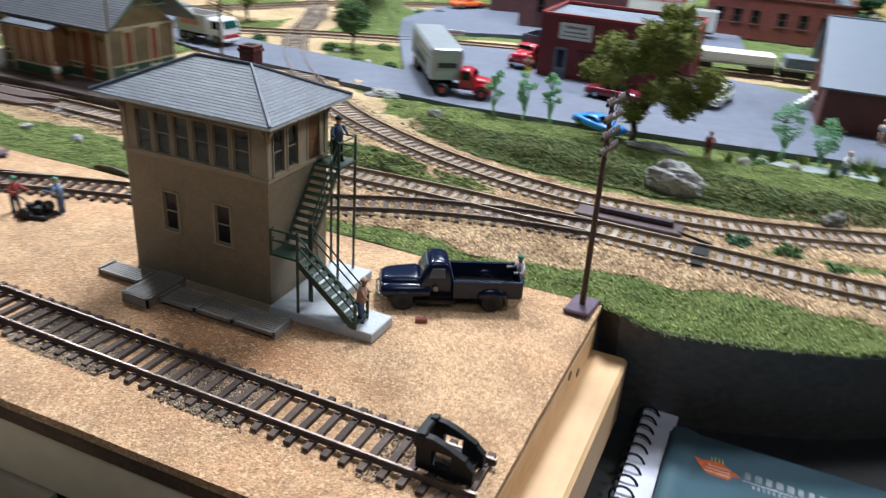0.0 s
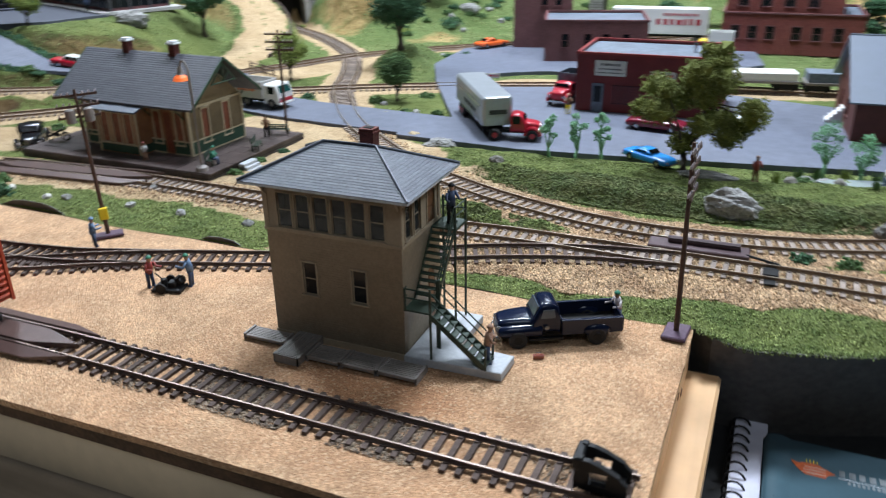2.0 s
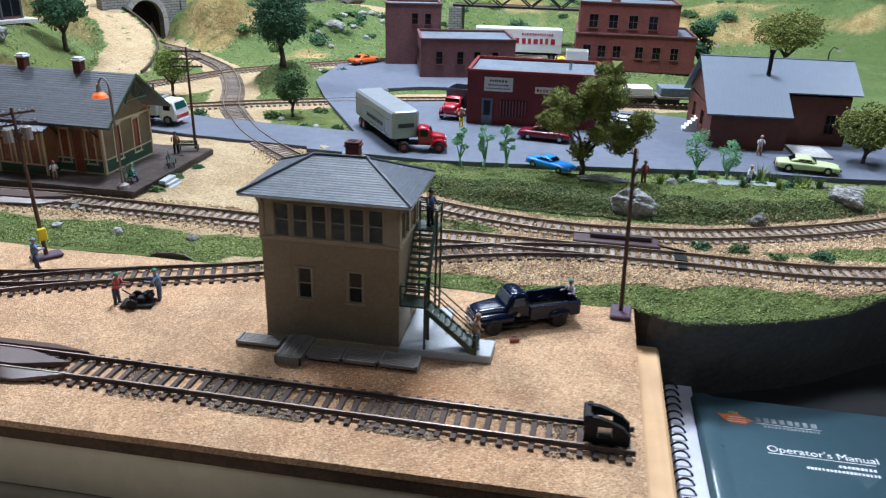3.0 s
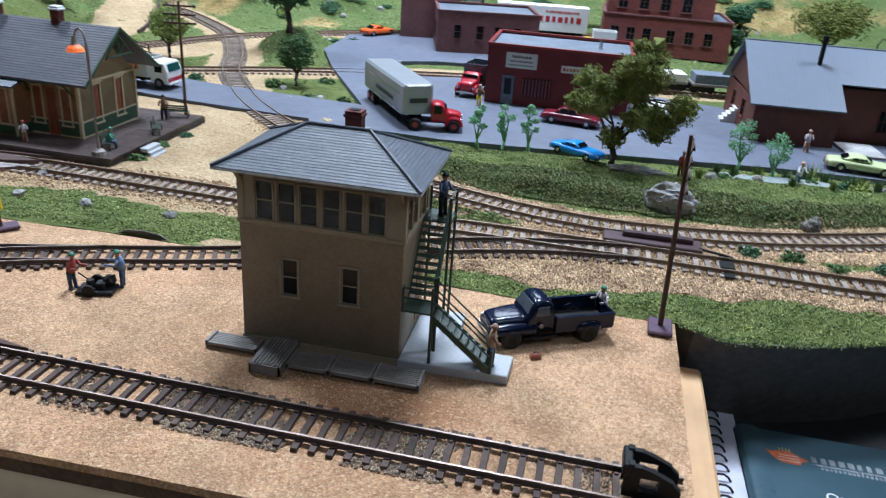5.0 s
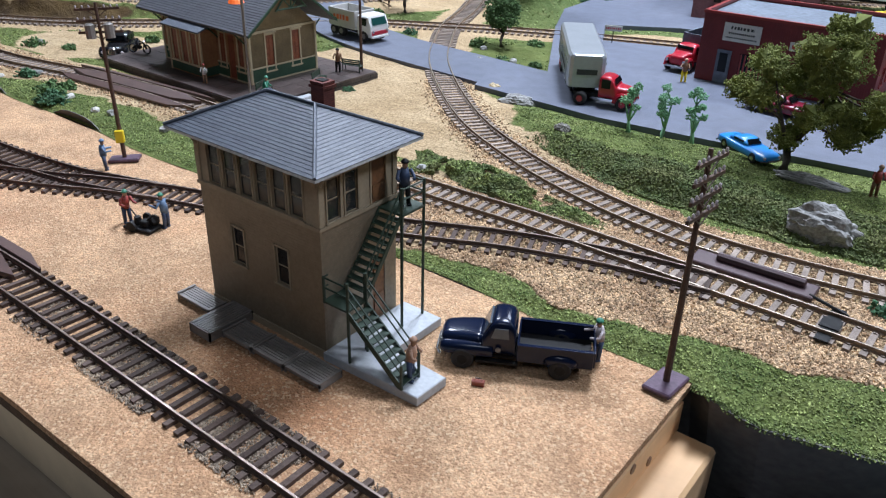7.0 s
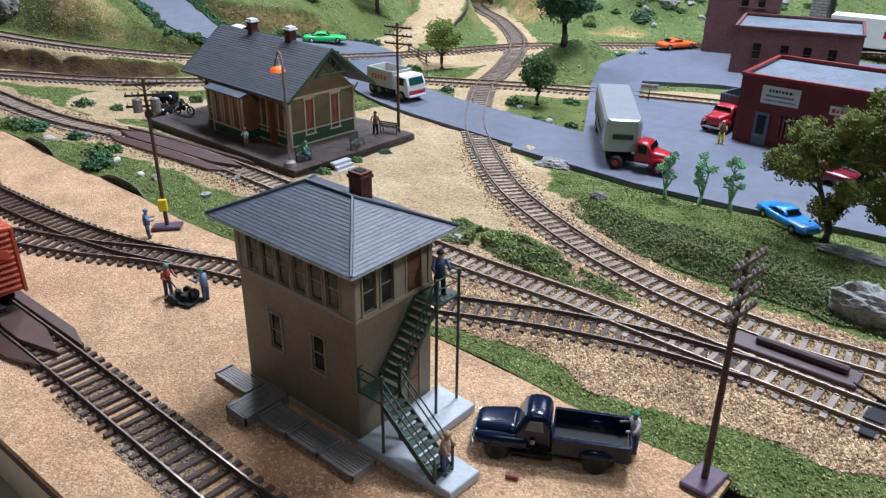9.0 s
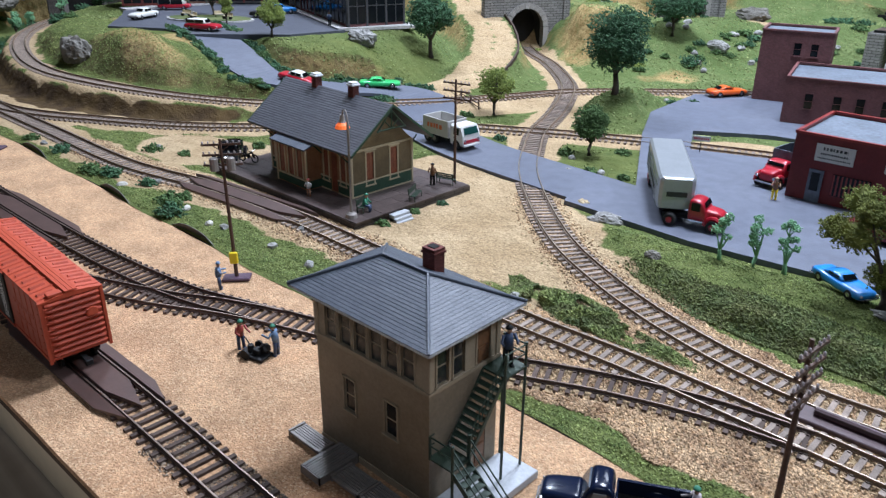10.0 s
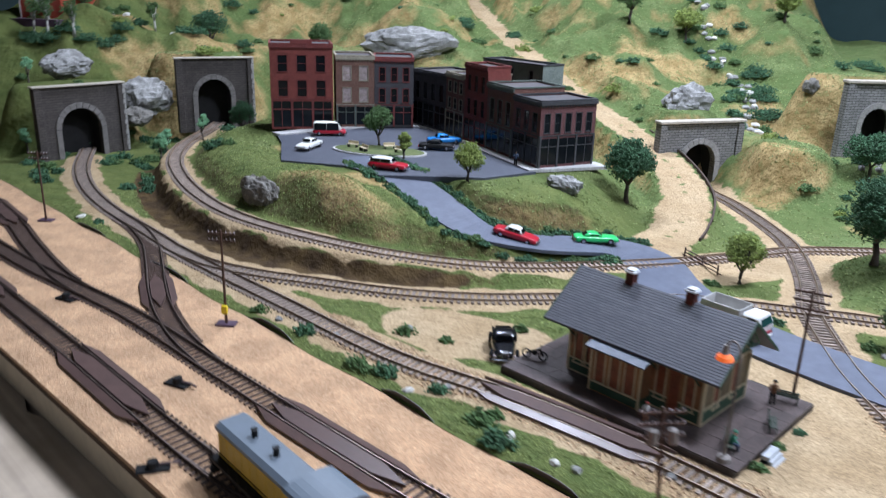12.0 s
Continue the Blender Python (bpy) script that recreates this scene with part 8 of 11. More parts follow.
def make_pick(name, at, rz, cabmat, bedmat, label, high=0.024):
    c = thing(name, label, "truck", at, rz)
    make_lorry_cab(c, 0.030, cabmat, 0.0115, 0.0235)
    bm = bmesh.new()
    for a in ((-0.030, -0.012, 0.002, -0.0112), (-0.030, 0.0112, 0.002, 0.012), (-0.030, -0.0112, -0.0292, 0.0112), (0.0012, -0.0112, 0.002, 0.0112), (-0.030, -0.012, 0.002, 0.012)):
        box(bm, a[0], a[1], 0.0085, a[2], a[3], high if a[3] - a[1] < 0.002 or a[2] - a[0] < 0.002 else 0.0095)
    part("bed", bm, bedmat, c)
    bm = bmesh.new()
    box(bm, -0.028, -0.005, 0.0050, 0.026, 0.005, 0.0085)
    part("chassis", bm, M["black"], c)
    for s in (-1, 1):
        wheel(c, 0.0235, s * 0.0100, 0.0048, 0.0034, M["chrome"], s)
        wheel(c, -0.016, s * 0.0100, 0.0048, 0.0044, M["chrome"], s)


make_semi()
make_dumper()
make_pick("red_stake_truck", (-0.186, 0.618, LZ), 262, M["truck_red"], M["flat_roof"], "red model truck with a grey bed beside the shop", 0.030)
make_pick("orange_truck", (-0.075, 0.945, LZ), 185, M["yellow"], M["white"], "orange-yellow model truck behind the shop", 0.034)


# ---- shop, factory, mill and barn ----
def flat_building(name, label, at, rz, w, d, h, wall, trim, roof_mat, holes, storeys_trim=(), parapet=0.003, frame_mat=None, pane=None, bars=1, cross=0):
    """A block with openings (dict side -> holes), parapet and flat roof; returns the thing."""
    b = thing(name, label, "building", at, rz)
    for side, f in SIDES.items():
        m, n = f(0, w, 0, d)
        tr = 0.00155 if side in ("left", "right") else 0.0
        bm = bmesh.new()
        hs = holes.get(side, [])
        panel(bm, m, n, h, 0.0015, hs, trim=tr)
        part("wall", bm, wall, b)
        bm = bmesh.new()
        box(bm, -0.0008, -0.0010, h - 0.0016, n + 0.0008, 0.0022, h + 0.0006, m=m)
        part("parapet_cap", bm, trim, b)
        for z in storeys_trim:
            bm = bmesh.new()
            box(bm, -0.0006, -0.0008, z, n + 0.0006, 0.0, z + 0.0014, m=m)
            part("belt_course", bm, trim, b)
        for q in hs:
            window(b, m @ pose(q[0], 0, q[2]), q[1] - q[0], q[3] - q[2], frame_mat or trim, frame_mat or trim, bars, 0.0009, depth=0.0016, pane=pane or M["dark_glass"], cross=cross)
    bm = bmesh.new()
    box(bm, 0.0016, 0.0016, h - parapet - 0.001, w - 0.0016, d - 0.0016, h - parapet)
    part("roof", bm, roof_mat, b)
    return b


def make_shop():
    b = flat_building("repair_shop", "dark red boarded repair shop with a flat blue-grey roof", (-0.1690, 0.5835, 0.0067), 1.5, 0.142, 0.095, 0.0585, M["shop_red"], M["shop_trim"], M["flat_roof"], {"left": [(0.02, 0.03, 0.015, 0.03), (0.06, 0.07, 0.015, 0.03)], "right": [(0.02, 0.03, 0.015, 0.03), (0.045, 0.055, 0.015, 0.03), (0.07, 0.08, 0.015, 0.03)]})
    bm = bmesh.new()
    box(bm, 0.0165, -0.0012, 0.0, 0.0285, 0, 0.0285)
    dr = part("door", bm, M["flat_roof"], b, "grey glazed shop door")
    bm = bmesh.new()
    box(bm, 0.019, -0.0015, 0.010, 0.026, -0.0010, 0.0260)
    part("door_pane", bm, M["dark_glass"], dr)
    bm = bmesh.new()
    box(bm, 0.036, -0.0010, 0.009, 0.066, 0, 0.0275)
    wd = part("shop_window", bm, M["dark_glass"], b)
    for k in range(9):
        bm = bmesh.new()
        box(bm, 0.0365 + k * 0.0034, -0.0015, 0.0095, 0.0378 + k * 0.0034, -0.0009, 0.027)
        part("blind_slat", bm, M["shop_trim"], wd)
    sg = thing("shop_sign", "off-white shop sign with dark lettering", "sign", (-0.1690, 0.5835, 0.0067), 1.5)
    bm = bmesh.new()
    box(bm, 0.0185, -0.0014, 0.0365, 0.0495, -0.0002, 0.0515, 0.0002)
    bd = part("board", bm, M["sign_white"], sg)
    bm = bmesh.new()
    for z, h, x0, x1, s in ((0.0465, 0.0026, 0.0245, 0.0440, 1), (0.0425, 0.0016, 0.0230, 0.0455, 2), (0.0390, 0.0012, 0.0210, 0.0470, 3)):
        bars_of_text(bm, pose(0, -0.00145, 0), x0, x1, z, h, s)
    part("lettering", bm, M["ink"], bd)
    sg = thing("small_sign", "small white and red sign on the shop wall", "sign", (-0.1690, 0.5835, 0.0067), 1.5)
    bm = bmesh.new()
    box(bm, 0.0735, -0.0014, 0.0365, 0.0975, -0.0002, 0.0435, 0.0002)
    bd = part("board", bm, M["sign_white"], sg)
    bm = bmesh.new()
    bars_of_text(bm, pose(0, -0.00145, 0), 0.0755, 0.0955, 0.0385, 0.003, 6)
    part("lettering", bm, M["truck_red"], bd)
    for x, y in ((0.108, 0.05),):
        v = thing("roof_vent", "small grey roof vent pipe on the shop", "vent", (-0.1690 + x, 0.5835 + y, 0.0622), 0)
        bm = bmesh.new()
        tube(bm, [(0, 0, 0), (0, 0, 0.008), (0, 0, 0.0082), (0, 0, 0.0095)], [0.0018, 0.0018, 0.0028, 0.0024], 10)
        part("pipe", bm, M["chrome"], v)


make_shop()


def make_factory():
    win = lambda xs, z0, z1, w=0.0095: [(x, x + w, z0, z1) for x in xs]
    flat_building("brick_factory", "maroon brick factory wing with a flat grey roof", (-0.277, 0.837, 0.0067), 15, 0.135, 0.105, 0.0535, M["brick_maroon"], M["brick_maroon"], M["flat_roof"], {"front": win((0.022, 0.052, 0.076, 0.102), 0.018, 0.036), "left": win((0.02, 0.045, 0.07), 0.012, 0.034)}, frame_mat=M["brick_maroon"])
    flat_building("factory_tower", "tall maroon brick factory block", (-0.3525, 0.9300, 0.0067), 15, 0.085, 0.062, 0.0905, M["brick_maroon"], M["brick_maroon"], M["flat_roof"], {"front": win((0.040, 0.060), 0.060, 0.076), "left": win((0.02, 0.04), 0.055, 0.072)}, frame_mat=M["brick_maroon"])
    xs = (0.012, 0.035, 0.058, 0.092, 0.118, 0.145)
    flat_building("brick_mill", "wide red-brown brick mill base storey", (-0.066, 1.0, 0.004), 2, 0.182, 0.13, 0.0555, M["brick_town"], M["brick_maroon"], M["flat_roof"], {"front": win(xs, 0.020, 0.038, 0.012), "left": win((0.02, 0.05, 0.08), 0.02, 0.038, 0.012)}, frame_mat=M["brick_maroon"], cross=1)
    flat_building("mill_upper_block", "red-brown brick upper block of the mill", (-0.063, 1.006, 0.0575), 2, 0.150, 0.11, 0.048, M["brick_town"], M["brick_maroon"], M["flat_roof"], {"front": win((0.015, 0.045, 0.075, 0.105), 0.010, 0.030, 0.0135), "left": win((0.02, 0.05), 0.01, 0.03, 0.012)}, frame_mat=M["brick_maroon"], cross=1)
    v = thing("roof_chimney", "square dark brick chimney on the mill roof", "chimney", (-0.01, 1.04, 0.1025))
    bm = bmesh.new()
    box(bm, -0.007, -0.006, 0, 0.007, 0.006, 0.02, 0.0004)
    box(bm, -0.008, -0.007, 0.02, 0.008, 0.007, 0.022, 0.0003)
    part("stack", bm, M["brick_maroon"], v)


make_factory()


def make_barn():
    b = thing("freight_house", "red-brown freight house with a blue-grey metal roof", "building", (0.085, 0.552, 0.0067), 4)
    W = M["barn_red"]
    for side, (w0, w1, d0, d1, h) in {"a": (0, 0.075, 0, 0.125, 0.036), "b": (0.0752, 0.142, 0.030, 0.125, 0.050)}.items():
        for s, f in SIDES.items():
            if side == "b" and s == "left":
                continue
            m, n = f(w0, w1, d0, d1)
            hs = {"bfront": [(0.045, 0.055, 0.012, 0.032)], "aleft": [(0.03, 0.042, 0.012, 0.028), (0.075, 0.087, 0.012, 0.028)]}.get(side + s, [])
            bm = bmesh.new()
            panel(bm, m, n, h, 0.0015, hs, trim=0.00155 if s in ("left", "right") else 0.0)
            part("wall", bm, W, b)
            for q in hs:
                window(b, m @ pose(q[0], 0, q[2]), q[1] - q[0], q[3] - q[2], M["barn_red"], None, 1, 0.001, depth=0.0016, pane=M["dark_glass"], cross=1)
    yr, zr = 0.0675, 0.0815
    for s, x0 in ((-1, 0.0), (1, 0.1405)):
        bm = bmesh.new()
        profile_x(bm, [(0.0 if s < 0 else 0.03, 0.036 if s < 0 else 0.0500), (0.125, 0.0400), (yr, zr - 0.001)], x0, x0 + 0.0015)
        part("gable", bm, W, b)
    bm = bmesh.new()
    profile_x(bm, [(-0.0065, 0.0352), (yr, zr), (yr, zr - 0.0012), (-0.0065, 0.0338)][::-1], -0.006, 0.0770)
    part("roof_panel", bm, M["metal_roof"], b, "blue-grey metal roof slope")
    bm = bmesh.new()
    profile_x(bm, [(0.024, 0.0541), (yr, zr), (yr, zr - 0.0012), (0.024, 0.0529)][::-1], 0.0770, 0.1500)
    part("roof_panel", bm, M["metal_roof"], b)
    bm = bmesh.new()
    profile_x(bm, [(yr, zr), (0.135, 0.0352), (0.135, 0.0338), (yr, zr - 0.0012)][::-1], -0.006, 0.1500)
    part("roof_panel", bm, M["metal_roof"], b)
    bm = bmesh.new()
    tube(bm, [(-0.006, yr, zr + 0.0002), (0.150, yr, zr + 0.0002)], 0.0008, 6)
    part("ridge_cap", bm, M["metal_roof"], b)
    bm = bmesh.new()
    rod(bm, (0.060, 0.045, 0.066), (0.060, 0.045, 0.090), 0.0022, 0.0022, 10)
    rod(bm, (0.060, 0.045, 0.090), (0.060, 0.045, 0.093), 0.0030, 0.0030, 10)
    part("stove_pipe", bm, M["black"], b)
    st = thing("white_steps", "white wooden steps beside the freight house", "steps", (0.066, 0.622, 0.0066), 0)
    for k in range(5):
        bm = bmesh.new()
        box(bm, k * 0.003, -0.008, 0.0, k * 0.003 + 0.0032, 0.008, 0.003 * (k + 1), 0.0002)
        part("step", bm, M["white"], st)
    dk = thing("loading_slab", "pale loading slab before the freight house", "slab", (0.1785, 0.556, 0.0066), 4)
    bm = bmesh.new()
    box(bm, -0.012, -0.022, 0, 0.022, 0.022, 0.0022, 0.0004)
    part("slab", bm, M["pavement"], dk)


make_barn()
figurine((0.132, 0.533, LZ), -80, M["insulator"], M["skin_tan"], M["skin_tan"], "pale figurine before the freight house", 0, 0.1)
figurine((0.0150, 0.408, height(0.0150, 0.408)), -60, M["shirt_red"], M["door_brown"], M["skin_tan"], "orange-brown figurine on the grass bank", 0, 0.1)
figurine((-0.1715, 0.5655, LZ), -70, M["door_brown"], M["yellow"], M["skin_tan"], "yellow and brown figurine outside the shop", 0, 0.7)
figurine((0.103, 0.420, height(0.103, 0.420)), -60, M["pale_grey"], M["denim"], M["skin_tan"], "pale and blue figurine beside the pond", 0.2, 0.4)


# ---- rail cars behind ----
def flat_car(x, rz, y, load, label):
    c = thing("flat_car", label, "rail car", (x, y, 0.0072), rz, group="rail cars behind the lot")
    bm = bmesh.new()
    box(bm, -0.045, -0.0155, 0.0085, 0.045, 0.0155, 0.0115, 0.0004)
    part("deck", bm, M["steel_grey"], c)
    for s in (-1, 1):
        make_bogie(c, s * 0.032)
    bm = bmesh.new()
    box(bm, -0.043, -0.0145, 0.0115, 0.043, 0.0145, load[1], 0.0006)
    part("load", bm, load[0], c)


def rear_line(x):
    """The y of the track behind the lot."""
    return float(np.interp(x, WAYS["cutoff"][:, 0], WAYS["cutoff"][:, 1]))


flat_car(-0.005, 12, rear_line(-0.005), (M["sign_white"], 0.020), "flat car with a cream load")
flat_car(0.09, 8, rear_line(0.09), (M["flat_roof"], 0.022), "flat car with a blue-grey load")
c = thing("blue_box_car", "tall bright blue rail car behind the freight house", "rail car", (0.158, rear_line(0.158), 0.0072), 6, group="rail cars behind the lot")
bm = bmesh.new()
box(bm, -0.018, -0.0165, 0.0085, 0.05, 0.0165, 0.050, 0.0006)
part("body", bm, paint("rail_car_blue", (0.02, 0.12, 0.40), 0.4, 0.1), c)
make_bogie(c, 0.0)
make_bogie(c, 0.034)
w = thing("white_trailer", "white box trailer with red lettering behind the factory", "trailer", (-0.155, 1.055, 0.0072), 6)
bm = bmesh.new()
box(bm, -0.075, -0.0155, 0.0120, 0.065, 0.0155, 0.0490, 0.0005)
part("box_body", bm, M["white"], w)
bm = bmesh.new()
bars_of_text(bm, pose(0, -0.0156, 0), -0.01, 0.055, 0.026, 0.009, 11)
bars_of_text(bm, pose(0, -0.0156, 0), 0.0, 0.05, 0.039, 0.004, 12)
part("lettering", bm, M["truck_red"], w)
bm = bmesh.new()
box(bm, -0.07, -0.006, 0.0072, 0.06, 0.006, 0.012)
part("frame_rails", bm, M["black"], w)
for s in (-1, 1):
    for x in (-0.06, -0.045, 0.05):
        wheel(w, x, s * 0.0112, 0.0056, 0.0050, M["steel_grey"], s)


# ---- the town on its terrace ----
TZ = 0.0678
bm = bmesh.new()
prism(bm, [(-1.14, 0.425), (-1.06, 0.475), (-0.985, 0.475), (-0.885, 0.575), (-0.865, 0.66), (-0.93, 0.70), (-1.21, 0.80), (-1.30, 0.74), (-1.335, 0.545), (-1.25, 0.50)], 0.060, TZ)
tagged(link("town_square", bm, M["slate_asphalt"]), "dark slate asphalt town square", "pavement", kind="structure")
for k, poly in enumerate(([(-1.322, 0.53), (-1.298, 0.53), (-1.262, 0.755), (-1.198, 0.772), (-0.872, 0.652), (-0.815, 0.762), (-0.845, 0.775), (-0.89, 0.69), (-1.2, 0.80), (-1.30, 0.78)],)):
    bm = bmesh.new()
    prism(bm, poly, TZ - 0.002, TZ + 0.0022)
    bm.normal_update()
    bmesh.ops.triangulate(bm, faces=bm.faces[:])
    tagged(link("sidewalk", bm, M["pavement"]), "pale pavement along the shop fronts", "pavement", kind="structure")


def town_house(label, x, y, rz, w, d, h, wall, trim, cols, rows, shop_high=0.034, side_cols=0, shop_mat=None, right_cols=0, pane=None):
    up = (h - shop_high - 0.010) / rows
    holes = []
    ww = w / (cols * 2 + 0.6)
    for r in range(rows):
        z = shop_high + 0.005 + r * up
        for c in range(cols):
            xx = ww * 0.8 + c * ww * 2
            holes.append((xx, xx + ww, z, z + up * 0.66))
    sides = {"front": holes}
    if right_cols:
        wr = d / (right_cols * 2 + 0.6)
        sides["right"] = [(wr * 0.8 + c * wr * 2, wr * 1.8 + c * wr * 2, shop_high + 0.005 + r * up, shop_high + 0.005 + r * up + up * 0.66) for r in range(rows) for c in range(right_cols)]
    b = flat_building("town_house", label, (x, y, TZ + 0.0022), rz, w, d, h, wall, trim, M["tar_dark"], sides, (shop_high,), frame_mat=trim, pane=pane)
    b["group"] = "town houses"
    for m, n in ((pose(0, 0, 0), w),) + (((pose(w, 0, 0, 0, 0, 90), d),) if right_cols else ()):
        k = max(2, int(n / 0.028))
        for i in range(k):
            a, e = n * i / k + 0.002, n * (i + 1) / k - 0.002
            bm = bmesh.new()
            box(bm, a, -0.0006, 0.004, e, 0, shop_high - 0.003, m=m)
            gl = part("shop_window", bm, M["dark_glass"], b)
            bm = bmesh.new()
            box(bm, a, -0.0012, shop_high * 0.66, e, -0.0005, shop_high * 0.69, m=m)
            box(bm, (a + e) / 2 - 0.0005, -0.0012, 0.004, (a + e) / 2 + 0.0005, -0.0005, shop_high - 0.003, m=m)
            part("mullion", bm, shop_mat or trim, gl)
        for i in range(k + 1):
            u = min(max(n * i / k - 0.0015, 0), n - 0.003)
            bm = bmesh.new()
            box(bm, u, -0.0014, 0, u + 0.003, 0, shop_high, m=m)
            part("pilaster", bm, shop_mat or trim, b)
        bm = bmesh.new()
        box(bm, -0.001, -0.0025, h - 0.0065, n + 0.001, 0, h - 0.002, m=m)
        for i in range(int(n / 0.005)):
            box(bm, 0.001 + i * 0.005, -0.0018, h - 0.009, 0.003 + i * 0.005, 0, h - 0.0066, m=m)
        part("cornice", bm, trim, b)
    return b


TRIM_RED = material("red_oxide_trim", (0.17, 0.035, 0.03), None, 60, 0.6)
TRIM_TAN = material("tan_stone_trim", (0.30, 0.27, 0.20), None, 60, 0.7)
TRIM_GREEN = material("grey_green_trim", (0.10, 0.12, 0.10), None, 60, 0.6)
TRIM_DARK = material("dark_slate_trim", (0.05, 0.05, 0.055), None, 60, 0.6)
b1 = town_house("tall oxide-red brick town house with arched cornice", -1.345, 0.546, 56, 0.104, 0.09, 0.142, M["brick_town"], TRIM_RED, 3, 2, 0.05)
bm = bmesh.new()
box(bm, 0.034, -0.0015, 0.142, 0.070, 0.003, 0.1490, 0.0005)
part("name_stone", bm, TRIM_RED, b1)
town_house("grey-tan brick town house with green trim", -1.3000, 0.6490, 55, 0.066, 0.09, 0.122, M["brick_tan"], TRIM_TAN, 2, 2, 0.038, shop_mat=TRIM_GREEN, pane=M["curtain"])
town_house("near-black brick town house with red cornice", -1.2620, 0.7035, 50, 0.068, 0.09, 0.120, M["brick_dark"], TRIM_RED, 3, 2, 0.038)
UX, UY = math.cos(radians(-19)), math.sin(radians(-19))
for s, w, h, wall, trim, cols, rows, lab, rc in ((0.0625, 0.067, 0.104, "brick_brown", TRIM_TAN, 3, 2, "brown brick town house with stone trim", 0), (0.130, 0.074, 0.125, "brick_town", TRIM_RED, 3, 2, "tall red brick town house", 0), (0.2045, 0.078, 0.103, "brick_brown", TRIM_GREEN, 3, 1, "brown brick town house with a green shop front", 0), (0.283, 0.072, 0.094, "brick_maroon", TRIM_DARK, 3, 1, "maroon brick corner shop with big dark windows", 5)):
    town_house(lab, -1.207 + s * UX, 0.786 + s * UY, -19, w, 0.094 if rc else 0.04 if h > 0.12 else 0.088, h, M[wall], trim, cols, rows, 0.044 if rc else 0.04, right_cols=rc)
town_house("dark corner town house with large windows", -1.2535, 0.787, -10.7, 0.1075, 0.088, 0.098, M["brick_dark"], TRIM_DARK, 4, 1, 0.044)
gb = flat_building("rear_block", "grey-green rear block behind the red town house", (-1.168, 0.880, TZ + 0.002), -6.6, 0.149, 0.05, 0.120, material("grey_green_render", (0.16, 0.19, 0.17), None, 60, 0.8), TRIM_DARK, M["tar_dark"], {"front": [(0.030, 0.038, 0.090, 0.108), (0.070, 0.078, 0.090, 0.108), (0.118, 0.126, 0.090, 0.108)]})
# little park in the square
pk = thing("park_island", "kerbed park island with small bushes in the square", "park", (-1.10, 0.575, TZ), 30)
bm = bmesh.new()
prism(bm, [(0.075 * math.cos(a), 0.036 * math.sin(a)) for a in np.linspace(0, 2 * math.pi, 24, endpoint=False)], 0, 0.0022)
part("kerb", bm, M["pavement"], pk)
bm = bmesh.new()
prism(bm, [(0.071 * math.cos(a), 0.0325 * math.sin(a)) for a in np.linspace(0, 2 * math.pi, 24, endpoint=False)], 0.0018, 0.0030)
part("lawn", bm, M["turf"], pk)
for k, (u, v, a) in enumerate(((-0.045, 0.004, 20), (-0.02, -0.016, -10), (0.012, 0.012, 60), (0.035, -0.008, 15))):
    c, s_ = math.cos(radians(30)), math.sin(radians(30))
    bq = thing("park_bench", "pale wooden park bench on the island lawn", "bench", (-1.10 + u * c - v * s_, 0.575 + u * s_ + v * c, TZ + 0.003), a, group="park benches")
    bm = bmesh.new()
    box(bm, -0.009, -0.003, 0.0042, 0.009, 0.003, 0.0052)
    part("seat", bm, M["depot_cream"], bq)
    bm = bmesh.new()
    box(bm, -0.009, 0.0028, 0.0052, 0.009, 0.0036, 0.0095)
    part("backrest", bm, M["depot_cream"], bq)
    for x in (-0.007, 0.007):
        bm = bmesh.new()
        box(bm, x - 0.0006, -0.0028, 0, x + 0.0006, 0.0028, 0.0042)
        part("leg", bm, M["black"], bq)
figurine((-0.905, 0.663, TZ + 0.0022), -60, M["denim"], M["black"], M["black"], "dark figurine on the pavement", 0, 0.1)


def make_hill_house():
    h = thing("hill_house", "red house with white corner boards on a dark base", "house", (-2.150, 0.432, 0.185), 125)
    bm = bmesh.new()
    box(bm, 0.0, -0.10, 0.030, 0.16, 0.0, 0.105)
    part("wall", bm, M["house_red"], h)
    bm = bmesh.new()
    box(bm, -0.045, -0.115, -0.02, 0.175, 0.012, 0.030)
    part("base", bm, M["purple_base"], h, "dull purple-grey base and porch")
    for x in (-0.0012, 0.1588):
        bm = bmesh.new()
        box(bm, x, -0.0012, 0.030, x + 0.0024, 0.0012, 0.105)
        part("corner_board", bm, M["white"], h)
    bm = bmesh.new()
    profile_x(bm, [(-0.115, 0.1045), (0.014, 0.1045), (-0.05, 0.150)], -0.012, 0.172)
    part("roof", bm, M["depot_roof"], h)
    bm = bmesh.new()
    box(bm, -0.0014, -0.060, 0.045, 0.0, -0.036, 0.075)
    part("window", bm, M["white"], h)


make_hill_house()


